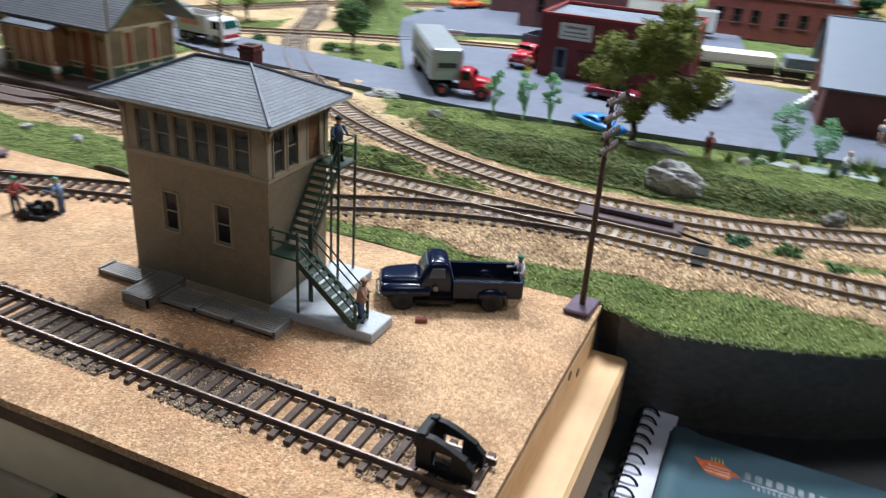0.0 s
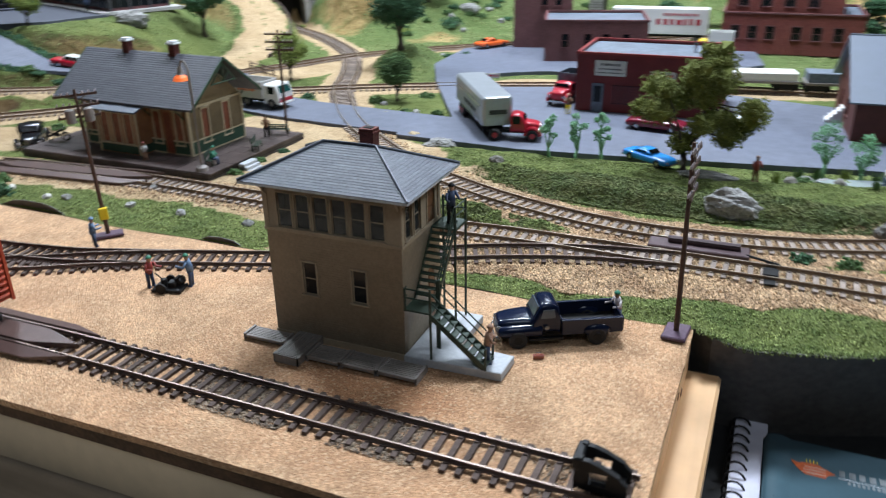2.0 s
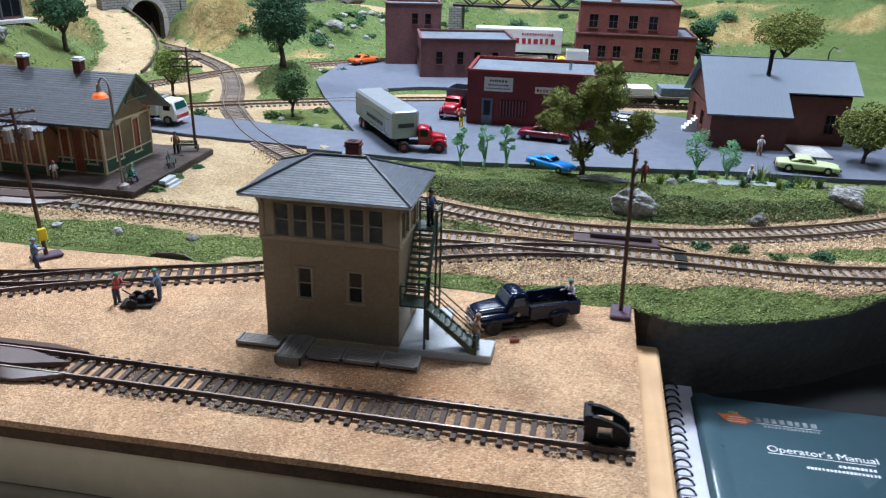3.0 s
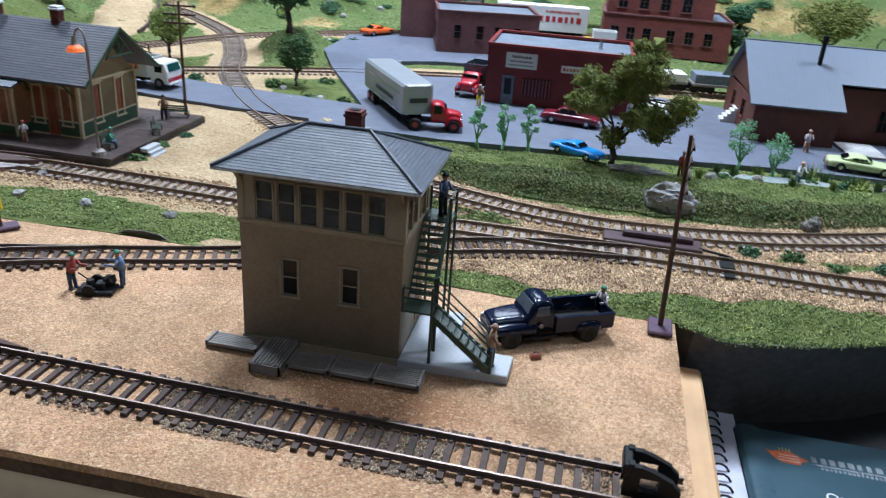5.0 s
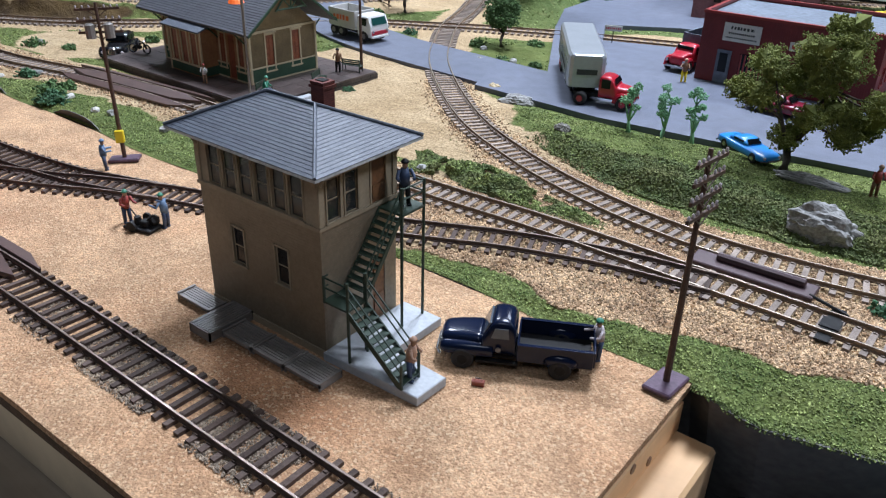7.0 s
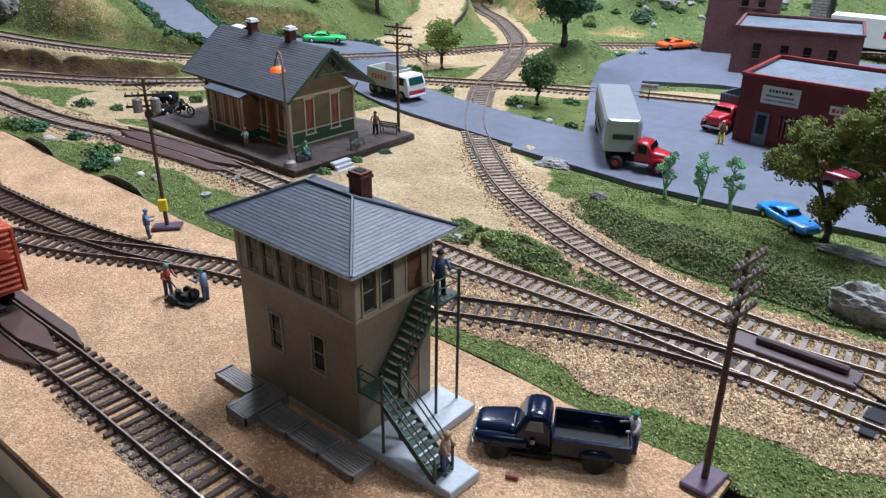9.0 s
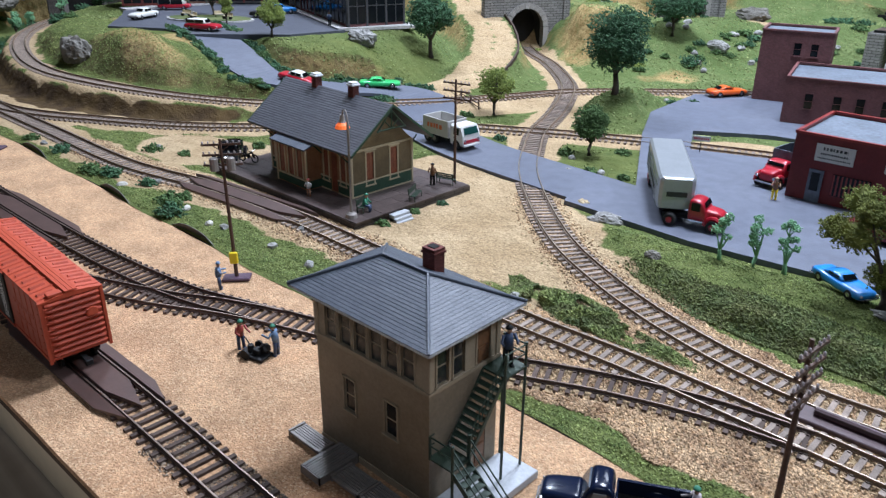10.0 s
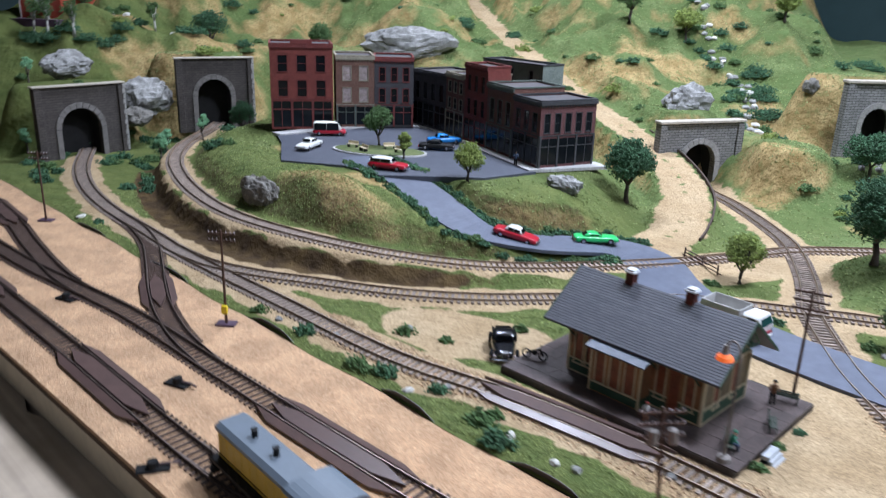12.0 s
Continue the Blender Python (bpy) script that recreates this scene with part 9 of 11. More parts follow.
# ---- tunnel portals ----
def make_portal(label, p0, p1, z0, high, arch_w, arch_h, stone, shift=0.0, sooty=False):
    """Portal wall from p0 to p1, outside to the right-hand side of that way."""
    L = math.hypot(p1[0] - p0[0], p1[1] - p0[1])
    rz = math.degrees(math.atan2(p1[1] - p0[1], p1[0] - p0[0]))
    t = thing("tunnel_portal", label, "tunnel portal", (p0[0], p0[1], z0), rz, group="tunnel portals")
    c, r = L / 2 + shift, arch_w / 2
    sp = arch_h - r
    arc = [(c + r * math.cos(a), sp + r * math.sin(a)) for a in np.linspace(0, math.pi, 15)]
    outline = [(0, -0.01), (c - r, -0.01)] + arc[::-1] + [(c + r, -0.01), (L, -0.01), (L, high), (0, high)]
    bm = bmesh.new()
    a = [bm.verts.new((x, 0, z)) for x, z in outline]
    b = [bm.verts.new((x, 0.012, z)) for x, z in outline]
    bm.faces.new(a)
    bm.faces.new(b[::-1])
    n = len(outline)
    for i in range(n):
        j = (i + 1) % n
        bm.faces.new((a[j], a[i], b[i], b[j]))
    bm.normal_update()
    bmesh.ops.triangulate(bm, faces=bm.faces[:])
    part("face_wall", bm, stone, t)
    # arch stones
    k = 11
    for i in range(k):
        a0, a1 = math.pi * i / k + 0.012, math.pi * (i + 1) / k - 0.012
        bm = bmesh.new()
        q = [(c + (r - 0.0005) * math.cos(a0), sp + (r - 0.0005) * math.sin(a0)), (c + (r + 0.009) * math.cos(a0), sp + (r + 0.009) * math.sin(a0)), (c + (r + 0.009) * math.cos(a1), sp + (r + 0.009) * math.sin(a1)), (c + (r - 0.0005) * math.cos(a1), sp + (r - 0.0005) * math.sin(a1))]
        u = [bm.verts.new((x, -0.0022, z)) for x, z in q]
        v = [bm.verts.new((x, 0.004, z)) for x, z in q]
        bm.faces.new(u)
        bm.faces.new(v[::-1])
        for e in range(4):
            f = (e + 1) % 4
            bm.faces.new((u[f], u[e], v[e], v[f]))
        part("arch_stone", bm, M["arch_dark"] if sooty else M["arch_stone"], t)
    for s in (-1, 1):
        bm = bmesh.new()
        x = c + s * (r + 0.0045)
        box(bm, x - 0.0045, -0.0022, -0.01, x + 0.0045, 0.004, sp - 0.0005)
        part("jamb", bm, M["arch_dark"] if sooty else M["arch_stone"], t)
        bm = bmesh.new()
        x = 0.006 if s < 0 else L - 0.006
        box(bm, x - 0.006, -0.004, -0.01, x + 0.006, 0.0, high - 0.002, 0.0006)
        part("buttress", bm, stone, t)
    bm = bmesh.new()
    box(bm, -0.002, -0.005, high, L + 0.002, 0.014, high + (0.0026 if sooty else 0.0045), 0.0006)
    part("coping", bm, M["coping"], t, "pale tan coping stones")
    if sooty:
        # pale blocks up the outer edge: its lit end painted as lighter stone
        n = 13
        for i in range(n):
            bm = bmesh.new()
            z = high * i / n
            wide = 0.0035 + 0.0015 * (i % 2)
            box(bm, L - wide, -0.0047, z + 0.0004, L + 0.0006, -0.0038, z + high / n - 0.0004, 0.0002)
            part("quoin", bm, M["arch_stone"], t)
    # lining closed a short way in, near-black in place of the tunnel's darkness
    bm = bmesh.new()
    ring = [(c - r, -0.01)] + arc[::-1] + [(c + r, -0.01)]
    u = [bm.verts.new((x, 0.0118, z)) for x, z in ring]
    v = [bm.verts.new((x, 0.036, z)) for x, z in ring]
    for i in range(len(ring) - 1):
        bm.faces.new((u[i], u[i + 1], v[i + 1], v[i]))
    bm.faces.new(v)
    part("lining", bm, M["painted_dark"], t)


make_portal("sooty grey stone portal at the end of the main line", (-1.622, 0.262), (-1.6265, 0.4185), 0.006, 0.1205, 0.070, 0.083, M["stone_dark"], -0.004, True)
make_portal("sooty grey stone portal of the upper line", (-1.632, 0.524), (-1.5855, 0.664), 0.033, 0.1305, 0.064, 0.092, M["stone_dark"], -0.004, True)
make_portal("grey cut-stone portal of the branch line", (-0.8373, 0.9414), (-0.7638, 1.0853), 0.005, 0.105, 0.064, 0.0715, M["stone_block"])
make_portal("tall grey cut-stone portal on the hillside", (-0.645, 1.185), (-0.567, 1.279), 0.060, 0.120, 0.050, 0.080, M["stone_block"])


# ---- scattered stuff ----
OCTA_V = np.array([(1, 0, 0), (-1, 0, 0), (0, 1, 0), (0, -1, 0), (0, 0, 1), (0, 0, -1)], float)
OCTA_F = np.array([(0, 2, 4), (2, 1, 4), (1, 3, 4), (3, 0, 4), (2, 0, 5), (1, 2, 5), (3, 1, 5), (0, 3, 5)])


TETRA_V = np.array([(1, 0, -0.6), (-0.6, 0.9, -0.5), (-0.6, -0.9, -0.5), (0.1, 0, 1)], float)
TETRA_F = np.array([(0, 2, 1), (0, 1, 3), (1, 2, 3), (2, 0, 3)])


def fast_mesh(name, V, F, mat, parent=None):
    me = bpy.data.meshes.new(name)
    me.vertices.add(len(V))
    me.vertices.foreach_set("co", np.ascontiguousarray(V, np.float32).ravel())
    me.loops.add(F.size)
    me.loops.foreach_set("vertex_index", np.ascontiguousarray(F, np.int32).ravel())
    me.polygons.add(len(F))
    me.polygons.foreach_set("loop_start", np.arange(0, F.size, 3, dtype=np.int32))
    me.update(calc_edges=True)
    me.shade_flat()
    me.materials.append(mat)
    ob = new(name, me)
    if parent is not None:
        ob.parent = parent
    return ob


def grains(name, centres, sizes, mat, seed=0, flat=(0.6, 1.0), parent=None, chips=False):
    """Many small broken bits as one mesh."""
    rng = np.random.default_rng(seed)
    n = len(centres)
    A = rng.normal(size=(n, 3, 3))
    Q, _ = np.linalg.qr(A)
    S = sizes[:, None] * rng.uniform(flat[0], flat[1], (n, 3))
    base, tris = (TETRA_V, TETRA_F) if chips else (OCTA_V, OCTA_F)
    k = len(base)
    V = base[None] * (1 + rng.uniform(-0.35, 0.35, (n, k, 1)))
    V = np.einsum("nij,nkj->nki", Q, V * S[:, None, :]) + centres[:, None, :]
    F = tris[None] + (np.arange(n) * k)[:, None, None]
    return fast_mesh(name, V.reshape(-1, 3), F.reshape(-1, 3), mat, parent)


def on_ground(x, y):
    return ground(x, y)


def track_dist(x, y):
    d = np.full(x.shape, 9.0)
    for k in MAIN_LINES:
        d = np.minimum(d, nearest(BEDS[k], x, y, 2)[0])
    return np.minimum(d, nearest(WAYS["yard"][:62], x, y, 2)[0])


def scatter_ballast():
    rng = np.random.default_rng(5)
    P = []
    for k, sel in (("main", lambda w: w[:, 0] > -0.78), ("branch", lambda w: w[:, 1] < 0.45), ("yard", lambda w: w[:, 0] > -0.235)):
        w = WAYS[k]
        w = w[sel(w) & (w[:, 0] < 0.3)]
        n = int(len(w) * 0.004 / 0.0000021 * 0.056)
        n = min(n, 42000)
        i = rng.integers(0, len(w), n)
        P.append(np.stack([w[i, 0] + rng.uniform(-0.002, 0.002, n), w[i, 1] + rng.normal(0, 0.0135, n), w[i, 2]], 1))
    P = np.vstack(P)
    x, y = P[:, 0], P[:, 1]
    d = track_dist(x, y)
    wide = np.where((x > -0.16) & (y < 0.24), 0.034, 0.027)
    ok = (d < wide + 0.004 * fbm(x, y, 70, 3)) & (y > front_edge(x) + 0.022)
    P, d = P[ok], d[ok]
    # broad gravel shoulders round the turnout
    n = 135000
    x, y = rng.uniform(-0.2, 0.34, n), rng.uniform(0.182, 0.33, n)
    ok = (dirt_amount(x, y) > rng.uniform(0.3, 0.75, n)) & (y > front_edge(x) + 0.006)
    x, y = x[ok], y[ok]
    e = track_dist(x, y)
    ok = e > 0.0148
    P = np.vstack([P, np.stack([x, y, x * 0], 1)[ok]])
    d = np.concatenate([d, e[ok]])
    # clear of the rails
    clear = np.abs(d - GAUGE / 2) > 0.0011
    P, d = P[clear], d[clear]
    z = on_ground(P[:, 0], P[:, 1]) + np.where(d < 0.0145, TIE_H - 0.0008, 0.0003)
    s = rng.uniform(0.0005, 0.00095, len(P))
    ob = grains("ballast", np.stack([P[:, 0], P[:, 1], z], 1), s * np.where(d < 0.0148, 1.0, 1.3), M["ballast"], 1, flat=(0.7, 1.0))
    tagged(ob, "tan gravel ballast along the tracks", "ballast", kind="stuff")
    # grey cinders between the ties of the near spur
    n = 17000
    x = rng.uniform(-0.25, -0.03, n)
    y = 0.037 + rng.uniform(-0.0162, 0.0148, n)
    keep = (np.abs(np.abs(y - 0.037) - GAUGE / 2) > 0.0012) & (rng.uniform(0, 1, n) < 1.2 - np.abs(x + 0.14) * 8) & (fbm(x, y, 45, 3) > -0.5)
    x, y = x[keep], y[keep]
    ob = grains("cinders", np.stack([x, y, np.full(len(x), 0.0005)], 1), rng.uniform(0.00035, 0.0008, len(x)), material("grey_tan_cinders", (0.36, 0.28, 0.20), (0.17, 0.13, 0.10), 60, 0.9, island=True, rand=0.5), 2)
    tagged(ob, "grey cinders between the ties of the spur", "ballast", kind="stuff")


def scatter_turf():
    rng = np.random.default_rng(8)
    for (x0, x1, y0, y1, n, size, name) in ((-0.62, 0.33, 0.172, 0.46, 300000, (0.00045, 0.00095), "turf"), (-1.35, -0.62, 0.172, 0.47, 60000, (0.0006, 0.0011), "far_turf"), (-1.8, 0.3, 0.45, 1.65, 150000, (0.0010, 0.0021), "hill_turf")):
        x, y = rng.uniform(x0, x1, n), rng.uniform(y0, y1, n)
        ok = (y > front_edge(x) + 0.001) & (lot_outside(x, y) > 0.002) & (nearest(ROAD_Z, x, y, 2)[0] > road_half(x) + 0.002)
        x, y = x[ok], y[ok]
        ok = (dirt_amount(x, y) < rng.uniform(0.15, 0.55, len(x))) & ~((x > -0.60) & (x < -0.38) & (y > 0.266) & (y < 0.41))
        x, y = x[ok], y[ok]
        ok = (ellipse(x, y, -0.96, 0.462, 0.09, 0.024, 4) > rng.uniform(0.6, 1.3, len(x))) & (ellipse(x, y, -1.12, 0.64, 0.25, 0.19, -15) > 1) & (fbm(x, y, 22, 3) + rng.uniform(-1, 1, len(x)) > (-0.9 if name != "hill_turf" else -0.1))
        x, y = x[ok], y[ok]
        z = on_ground(x, y)
        ld, lz = nearest(BEDS["loop"], x, y)
        ok = ~((ld < 0.06) & (lz - z > 0.002) & (x < -0.74))
        x, y, z = x[ok], y[ok], z[ok]
        s = rng.uniform(*size, len(x))
        ob = grains(name, np.stack([x, y, z + s * 0.25], 1), s, M["hill_turf"] if name == "hill_turf" else M["turf"], 3, chips=True)
        tagged(ob, "green ground foam turf on the scenery", "grass", kind="stuff")
    # the dark weed mat between the lines
    n = 14000
    t, r = rng.uniform(0, 2 * math.pi, n), np.sqrt(rng.uniform(0, 1, n))
    u, v = r * np.cos(t) * 0.074 * (1 + 0.22 * np.sin(3 * t + 1)), r * np.sin(t) * 0.0185 * (1 + 0.3 * np.sin(5 * t) + 0.15 * np.sin(11 * t))
    a = radians(-7)
    x, y = -0.178 + u * math.cos(a) - v * math.sin(a), 0.2775 + u * math.sin(a) + v * math.cos(a)
    h = (1 - r**2) * 0.0065 * (1 + 0.5 * fbm(x, y, 120, 3))
    ok = (track_dist(x, y) > 0.0165) & (fbm(x, y, 90, 2) > -0.9)
    ob = grains("weed_mat", np.stack([x, y, on_ground(x, y) + np.clip(h, 0.0005, 1) * rng.uniform(0.4, 1, n)], 1)[ok], rng.uniform(0.0006, 0.0015, n)[ok], M["dark_turf"], 4, chips=True)
    tagged(ob, "dark green weeds between the tracks", "weeds", kind="stuff")
    pick = ok & (fbm(x, y, 130, 2) > -0.1)
    ob = grains("weed_tips", np.stack([x, y, on_ground(x, y) + np.clip(h, 0.0005, 1) * rng.uniform(0.8, 1.15, n)], 1)[pick], rng.uniform(0.0005, 0.0011, n)[pick], M["turf"], 6, chips=True)
    tagged(ob, "lighter green tips of the weeds between the tracks", "weeds", kind="stuff")


scatter_ballast()
scatter_turf()


def bank_foam():
    """Dark coarse foam on the steep face below the parking lot."""
    rng = np.random.default_rng(21)
    n = 42000
    x = rng.uniform(-0.25, 0.40, n)
    base = 0.25 * np.clip(x - 0.08, 0, 1)
    y = base + 0.323 + 0.042 * rng.uniform(0, 1, n) ** 1.5 + 0.003 * fbm(x, y_wave(x), 60, 2)
    ok = (track_dist(x, y) > 0.024) & (rng.uniform(0, 1, n) < smooth(-0.25, -0.1, x))
    x, y = x[ok], y[ok]
    ob = grains("bank_foam", np.stack([x, y, ground(x, y) + rng.uniform(0.0002, 0.0018, len(x))], 1), rng.uniform(0.0006, 0.0013, len(x)), M["dark_turf"], 22, chips=True)
    tagged(ob, "dark green foam on the steep grass bank", "grass", kind="stuff")


def y_wave(x):
    return 0.3 + 0.02 * np.sin(x * 31)


bank_foam()


def make_retaining_wall():
    """Low dark wall on the outer edge of the dirt road above the branch line."""
    w = DIRT_ROAD
    d = np.gradient(w[:, :2], axis=0)
    d /= np.linalg.norm(d, axis=1)[:, None]
    pick = [i for i in range(len(w)) if 0.70 < w[i, 1] < 0.985]
    verts, faces = [], []
    for i in pick:
        nx, ny = d[i, 1], -d[i, 0]
        for o, z in ((0.037, w[i, 2] + 0.0035), (0.0395, w[i, 2] + 0.0035), (0.0395, w[i, 2] - 0.035), (0.037, w[i, 2] - 0.035)):
            verts.append((w[i, 0] + nx * o, w[i, 1] + ny * o, z))
    for i in range(len(pick) - 1):
        for k in range(4):
            a, c = 4 * i + k, 4 * i + (k + 1) % 4
            faces.append((a, c, c + 4, a + 4))
    faces += [(0, 3, 2, 1), tuple(4 * len(pick) - 4 + k for k in range(4))]
    tagged(array_mesh("retaining_wall", verts, faces, M["tie_dark"]), "low dark timber wall along the dirt road", "wall", kind="structure")


make_retaining_wall()


# ---- trees and bushes ----
def make_tree(x, y, high, wide, leaf, label, seed, lobes=9, trunk=0.42, bits=1500, z=None, size=(0.0011, 0.0021), gap=0.8, clump=0.23, masses=(), bark="bark"):
    """A forked trunk with limbs, each ending in a clump of foam bits; gap spaces the clumps apart."""
    zb = height(x, y) if z is None else z
    t = thing("tree", label, "tree", (x, y, zb - 0.0005), 0 if masses else seed * 47 % 360, group="model trees")
    r = random.Random(seed)
    rng = np.random.default_rng(seed)
    bm = bmesh.new()
    r0 = high * (0.026 if masses else 0.034)
    fork = Vector((r.uniform(-1, 1) * r0, r.uniform(-1, 1) * r0, high * trunk * 0.8))
    tube(bm, [(0, 0, 0), (r0 * 0.3, 0, high * trunk * 0.4), fork], [r0 * 1.5, r0, r0 * 0.9], 8)
    rr = wide * clump
    cz, rz = high * (trunk + 1) * 0.5, high * (1 - trunk) * 0.5
    spots = []
    for k in range(lobes * 30):
        if len(spots) >= lobes:
            break
        u = Vector((r.gauss(0, 1), r.gauss(0, 1), r.gauss(0, 1))).normalized() * r.uniform(0.45, 1) ** 0.6
        wid = 1 - 0.25 * max(0, u.z)
        c = Vector((u.x * (wide / 2 - rr * 0.7) * wid, u.y * (wide / 2 - rr * 0.7) * wid, cz + u.z * (rz - rr * 0.6)))
        if all((c - q).length > rr * gap for q, _ in spots):
            spots.append((c, rr * r.uniform(0.75, 1.2)))
    for u, v, w in masses:
        spots.append((Vector((u * wide, r.uniform(-0.2, 0.2) * wide, v * high)), w * wide * 1.22))
    limbs = []
    for k in range(4):
        a = 1.57 * k + r.uniform(-0.4, 0.4) + seed
        e = Vector((wide * 0.2 * math.cos(a), wide * 0.2 * math.sin(a), high * (trunk + (0.16 if k else 0.34))))
        limbs.append(e)
        tube(bm, [fork, (fork + e) * 0.5 + Vector((0, 0, -high * 0.015)), e], [r0 * 0.75, r0 * 0.58, r0 * 0.4], 6)
    for c, q in spots:
        e = min(limbs, key=lambda v: (v - c).length)
        tube(bm, [e, (e + c) * 0.5 + Vector((0, 0, -high * 0.012)), c], [r0 * 0.38, r0 * 0.28, r0 * 0.12], 5)
    part("trunk", bm, M[bark], t, smooth=True)
    C, S = [], []
    per = int(max(40, (1.3 if masses else 2.2) * bits / max(1, len(spots))))
    for k, (c, q) in enumerate(spots):
        d = rng.normal(size=(per, 3))
        d /= np.linalg.norm(d, axis=1)[:, None]
        lump_r = 1 + 0.28 * np.sin(d[:, 0] * 4.6 + k + seed) * np.cos(d[:, 1] * 5.3 + k) + 0.16 * np.sin(d[:, 2] * 9 + k)
        if masses:
            # small knobs on each clump, over a dense heart
            lump_r = lump_r + 0.13 * np.sin(d[:, 0] * 13 + k) * np.sin(d[:, 1] * 12 - k) * np.sin(d[:, 2] * 14 + 2 * k) - 0.04
            C.append(np.array(c) + rng.normal(0, q * 0.22, (18, 3)))
            S.append(np.full(18, q * 0.62))
        C.append(np.array(c) + d * (q * lump_r * rng.uniform(0.82 if masses else 0.66, 1.02, per))[:, None] * np.array((1.05, 1.05, 0.85)))
        S.append(rng.uniform(*size, per) * 0.85)
    grains("crown", np.vstack(C), np.concatenate(S), leaf, seed, (0.5, 1.0), t)
    return t


make_tree(-0.038, 0.407, 0.097, 0.081, M["leaf_olive"], "olive foam-leaved model tree beside the blue car", 1, 0, 0.22, 15000, size=(0.0006, 0.0012), masses=((0.23, 0.88, 0.12), (0.055, 0.81, 0.115), (0.28, 0.74, 0.12), (0.15, 0.64, 0.12), (0.0, 0.70, 0.10), (-0.31, 0.66, 0.12), (-0.40, 0.53, 0.09), (-0.25, 0.52, 0.13), (-0.10, 0.57, 0.115), (-0.03, 0.25, 0.10), (0.26, 0.41, 0.135), (0.13, 0.43, 0.09), (0.375, 0.32, 0.105), (0.535, 0.47, 0.13), (0.57, 0.57, 0.095), (0.46, 0.34, 0.08), (0.12, 0.94, 0.07), (-0.18, 0.68, 0.08)))
make_tree(-0.4415, 0.733, 0.104, 0.075, M["leaf_dark"], "dark green model tree near the crossing", 2, 24, 0.30, 5000, size=(0.0012, 0.0024))
make_tree(-0.545, 0.628, 0.058, 0.048, M["leaf_light"], "yellow-green model tree beside the road", 3, 10, 0.34, 1500)
make_tree(-0.3665, 0.570, 0.052, 0.040, M["leaf_mid"], "round green model tree beside the lot", 4, 10, 0.32, 1700)
make_tree(-0.767, 0.742, 0.092, 0.070, M["leaf_dark"], "dark green model tree at the dirt road", 5, 15, 0.36, 3200, size=(0.0014, 0.0028))
make_tree(-0.893, 0.550, 0.052, 0.042, M["leaf_light"], "yellow-green model tree beside the square", 6, 10, 0.3, 1400)
make_tree(-1.13, 0.60, 0.062, 0.048, M["leaf_mid"], "green model tree in the park island", 7, 10, 0.3, 1500, z=TZ + 0.002)
make_tree(-1.035, 0.565, 0.040, 0.022, M["leaf_light"], "slender pale green tree in the park island", 8, 7, 0.3, 600, z=TZ + 0.002)
make_tree(-0.560, 1.085, 0.070, 0.080, M["leaf_dark"], "dark spreading model tree below the hill", 9, 13, 0.38, 2600, size=(0.0014, 0.0030))
make_tree(-1.49, 0.575, 0.055, 0.055, M["leaf_dark"], "round dark model bush-tree by the portal", 10, 9, 0.12, 1500)
make_tree(0.255, 1.045, 0.10, 0.10, M["leaf_olive"], "olive model tree behind the freight house", 11, 13, 0.4, 2400, size=(0.0014, 0.0030))
make_tree(0.228, 0.532, 0.062, 0.060, M["leaf_olive"], "olive model tree beside the freight house", 12, 11, 0.3, 2000)
make_tree(0.135, 1.10, 0.085, 0.05, M["leaf_dark"], "dark model tree behind the mill", 13, 10, 0.15, 1500, size=(0.0016, 0.003))
for k, (x, y, h) in enumerate(((-0.145, 0.406, 0.038), (-0.126, 0.421, 0.042), (-0.106, 0.426, 0.046), (0.062, 0.446, 0.048), (0.088, 0.436, 0.044))):
    make_tree(x, y, h, 0.017 + 0.008 * (k > 2), M["leaf_mint"], "slender mint-green plastic sapling on the bank", 20 + k, 8 + 3 * (k > 2), 0.30, 420, size=(0.0006, 0.0012), gap=1.4, clump=0.17, bark="leaf_mint")
for k, (x, y) in enumerate(((-1.46, 0.40), (-1.50, 0.50), (-1.56, 0.46), (-1.68, 0.26), (-1.75, 0.30))):
    make_tree(x, y, 0.05, 0.022, M["leaf_mint"], "slender mint-green sapling by the portals", 30 + k, 6, 0.35, 220, size=(0.0014, 0.0024))
for k, (x, y, h, leaf) in enumerate(((-1.052, 1.396, 0.075, "leaf_light"), (-1.146, 1.318, 0.10, "leaf_mid"), (-0.897, 1.519, 0.07, "leaf_light"), (-1.9, 0.75, 0.10, "leaf_dark"), (-1.75, 0.95, 0.08, "leaf_mid"), (-2.1, 0.55, 0.09, "leaf_mid"), (-0.35, 1.45, 0.08, "leaf_mid"), (0.45, 1.45, 0.09, "leaf_mid"), (0.6, 1.0, 0.09, "leaf_olive"))):
    make_tree(x, y, h, h * 0.8, M[leaf], "model tree on the hillside", 40 + k, 10, 0.35, 1100, size=(0.0018, 0.0034))


FAR_BUSHES = {}


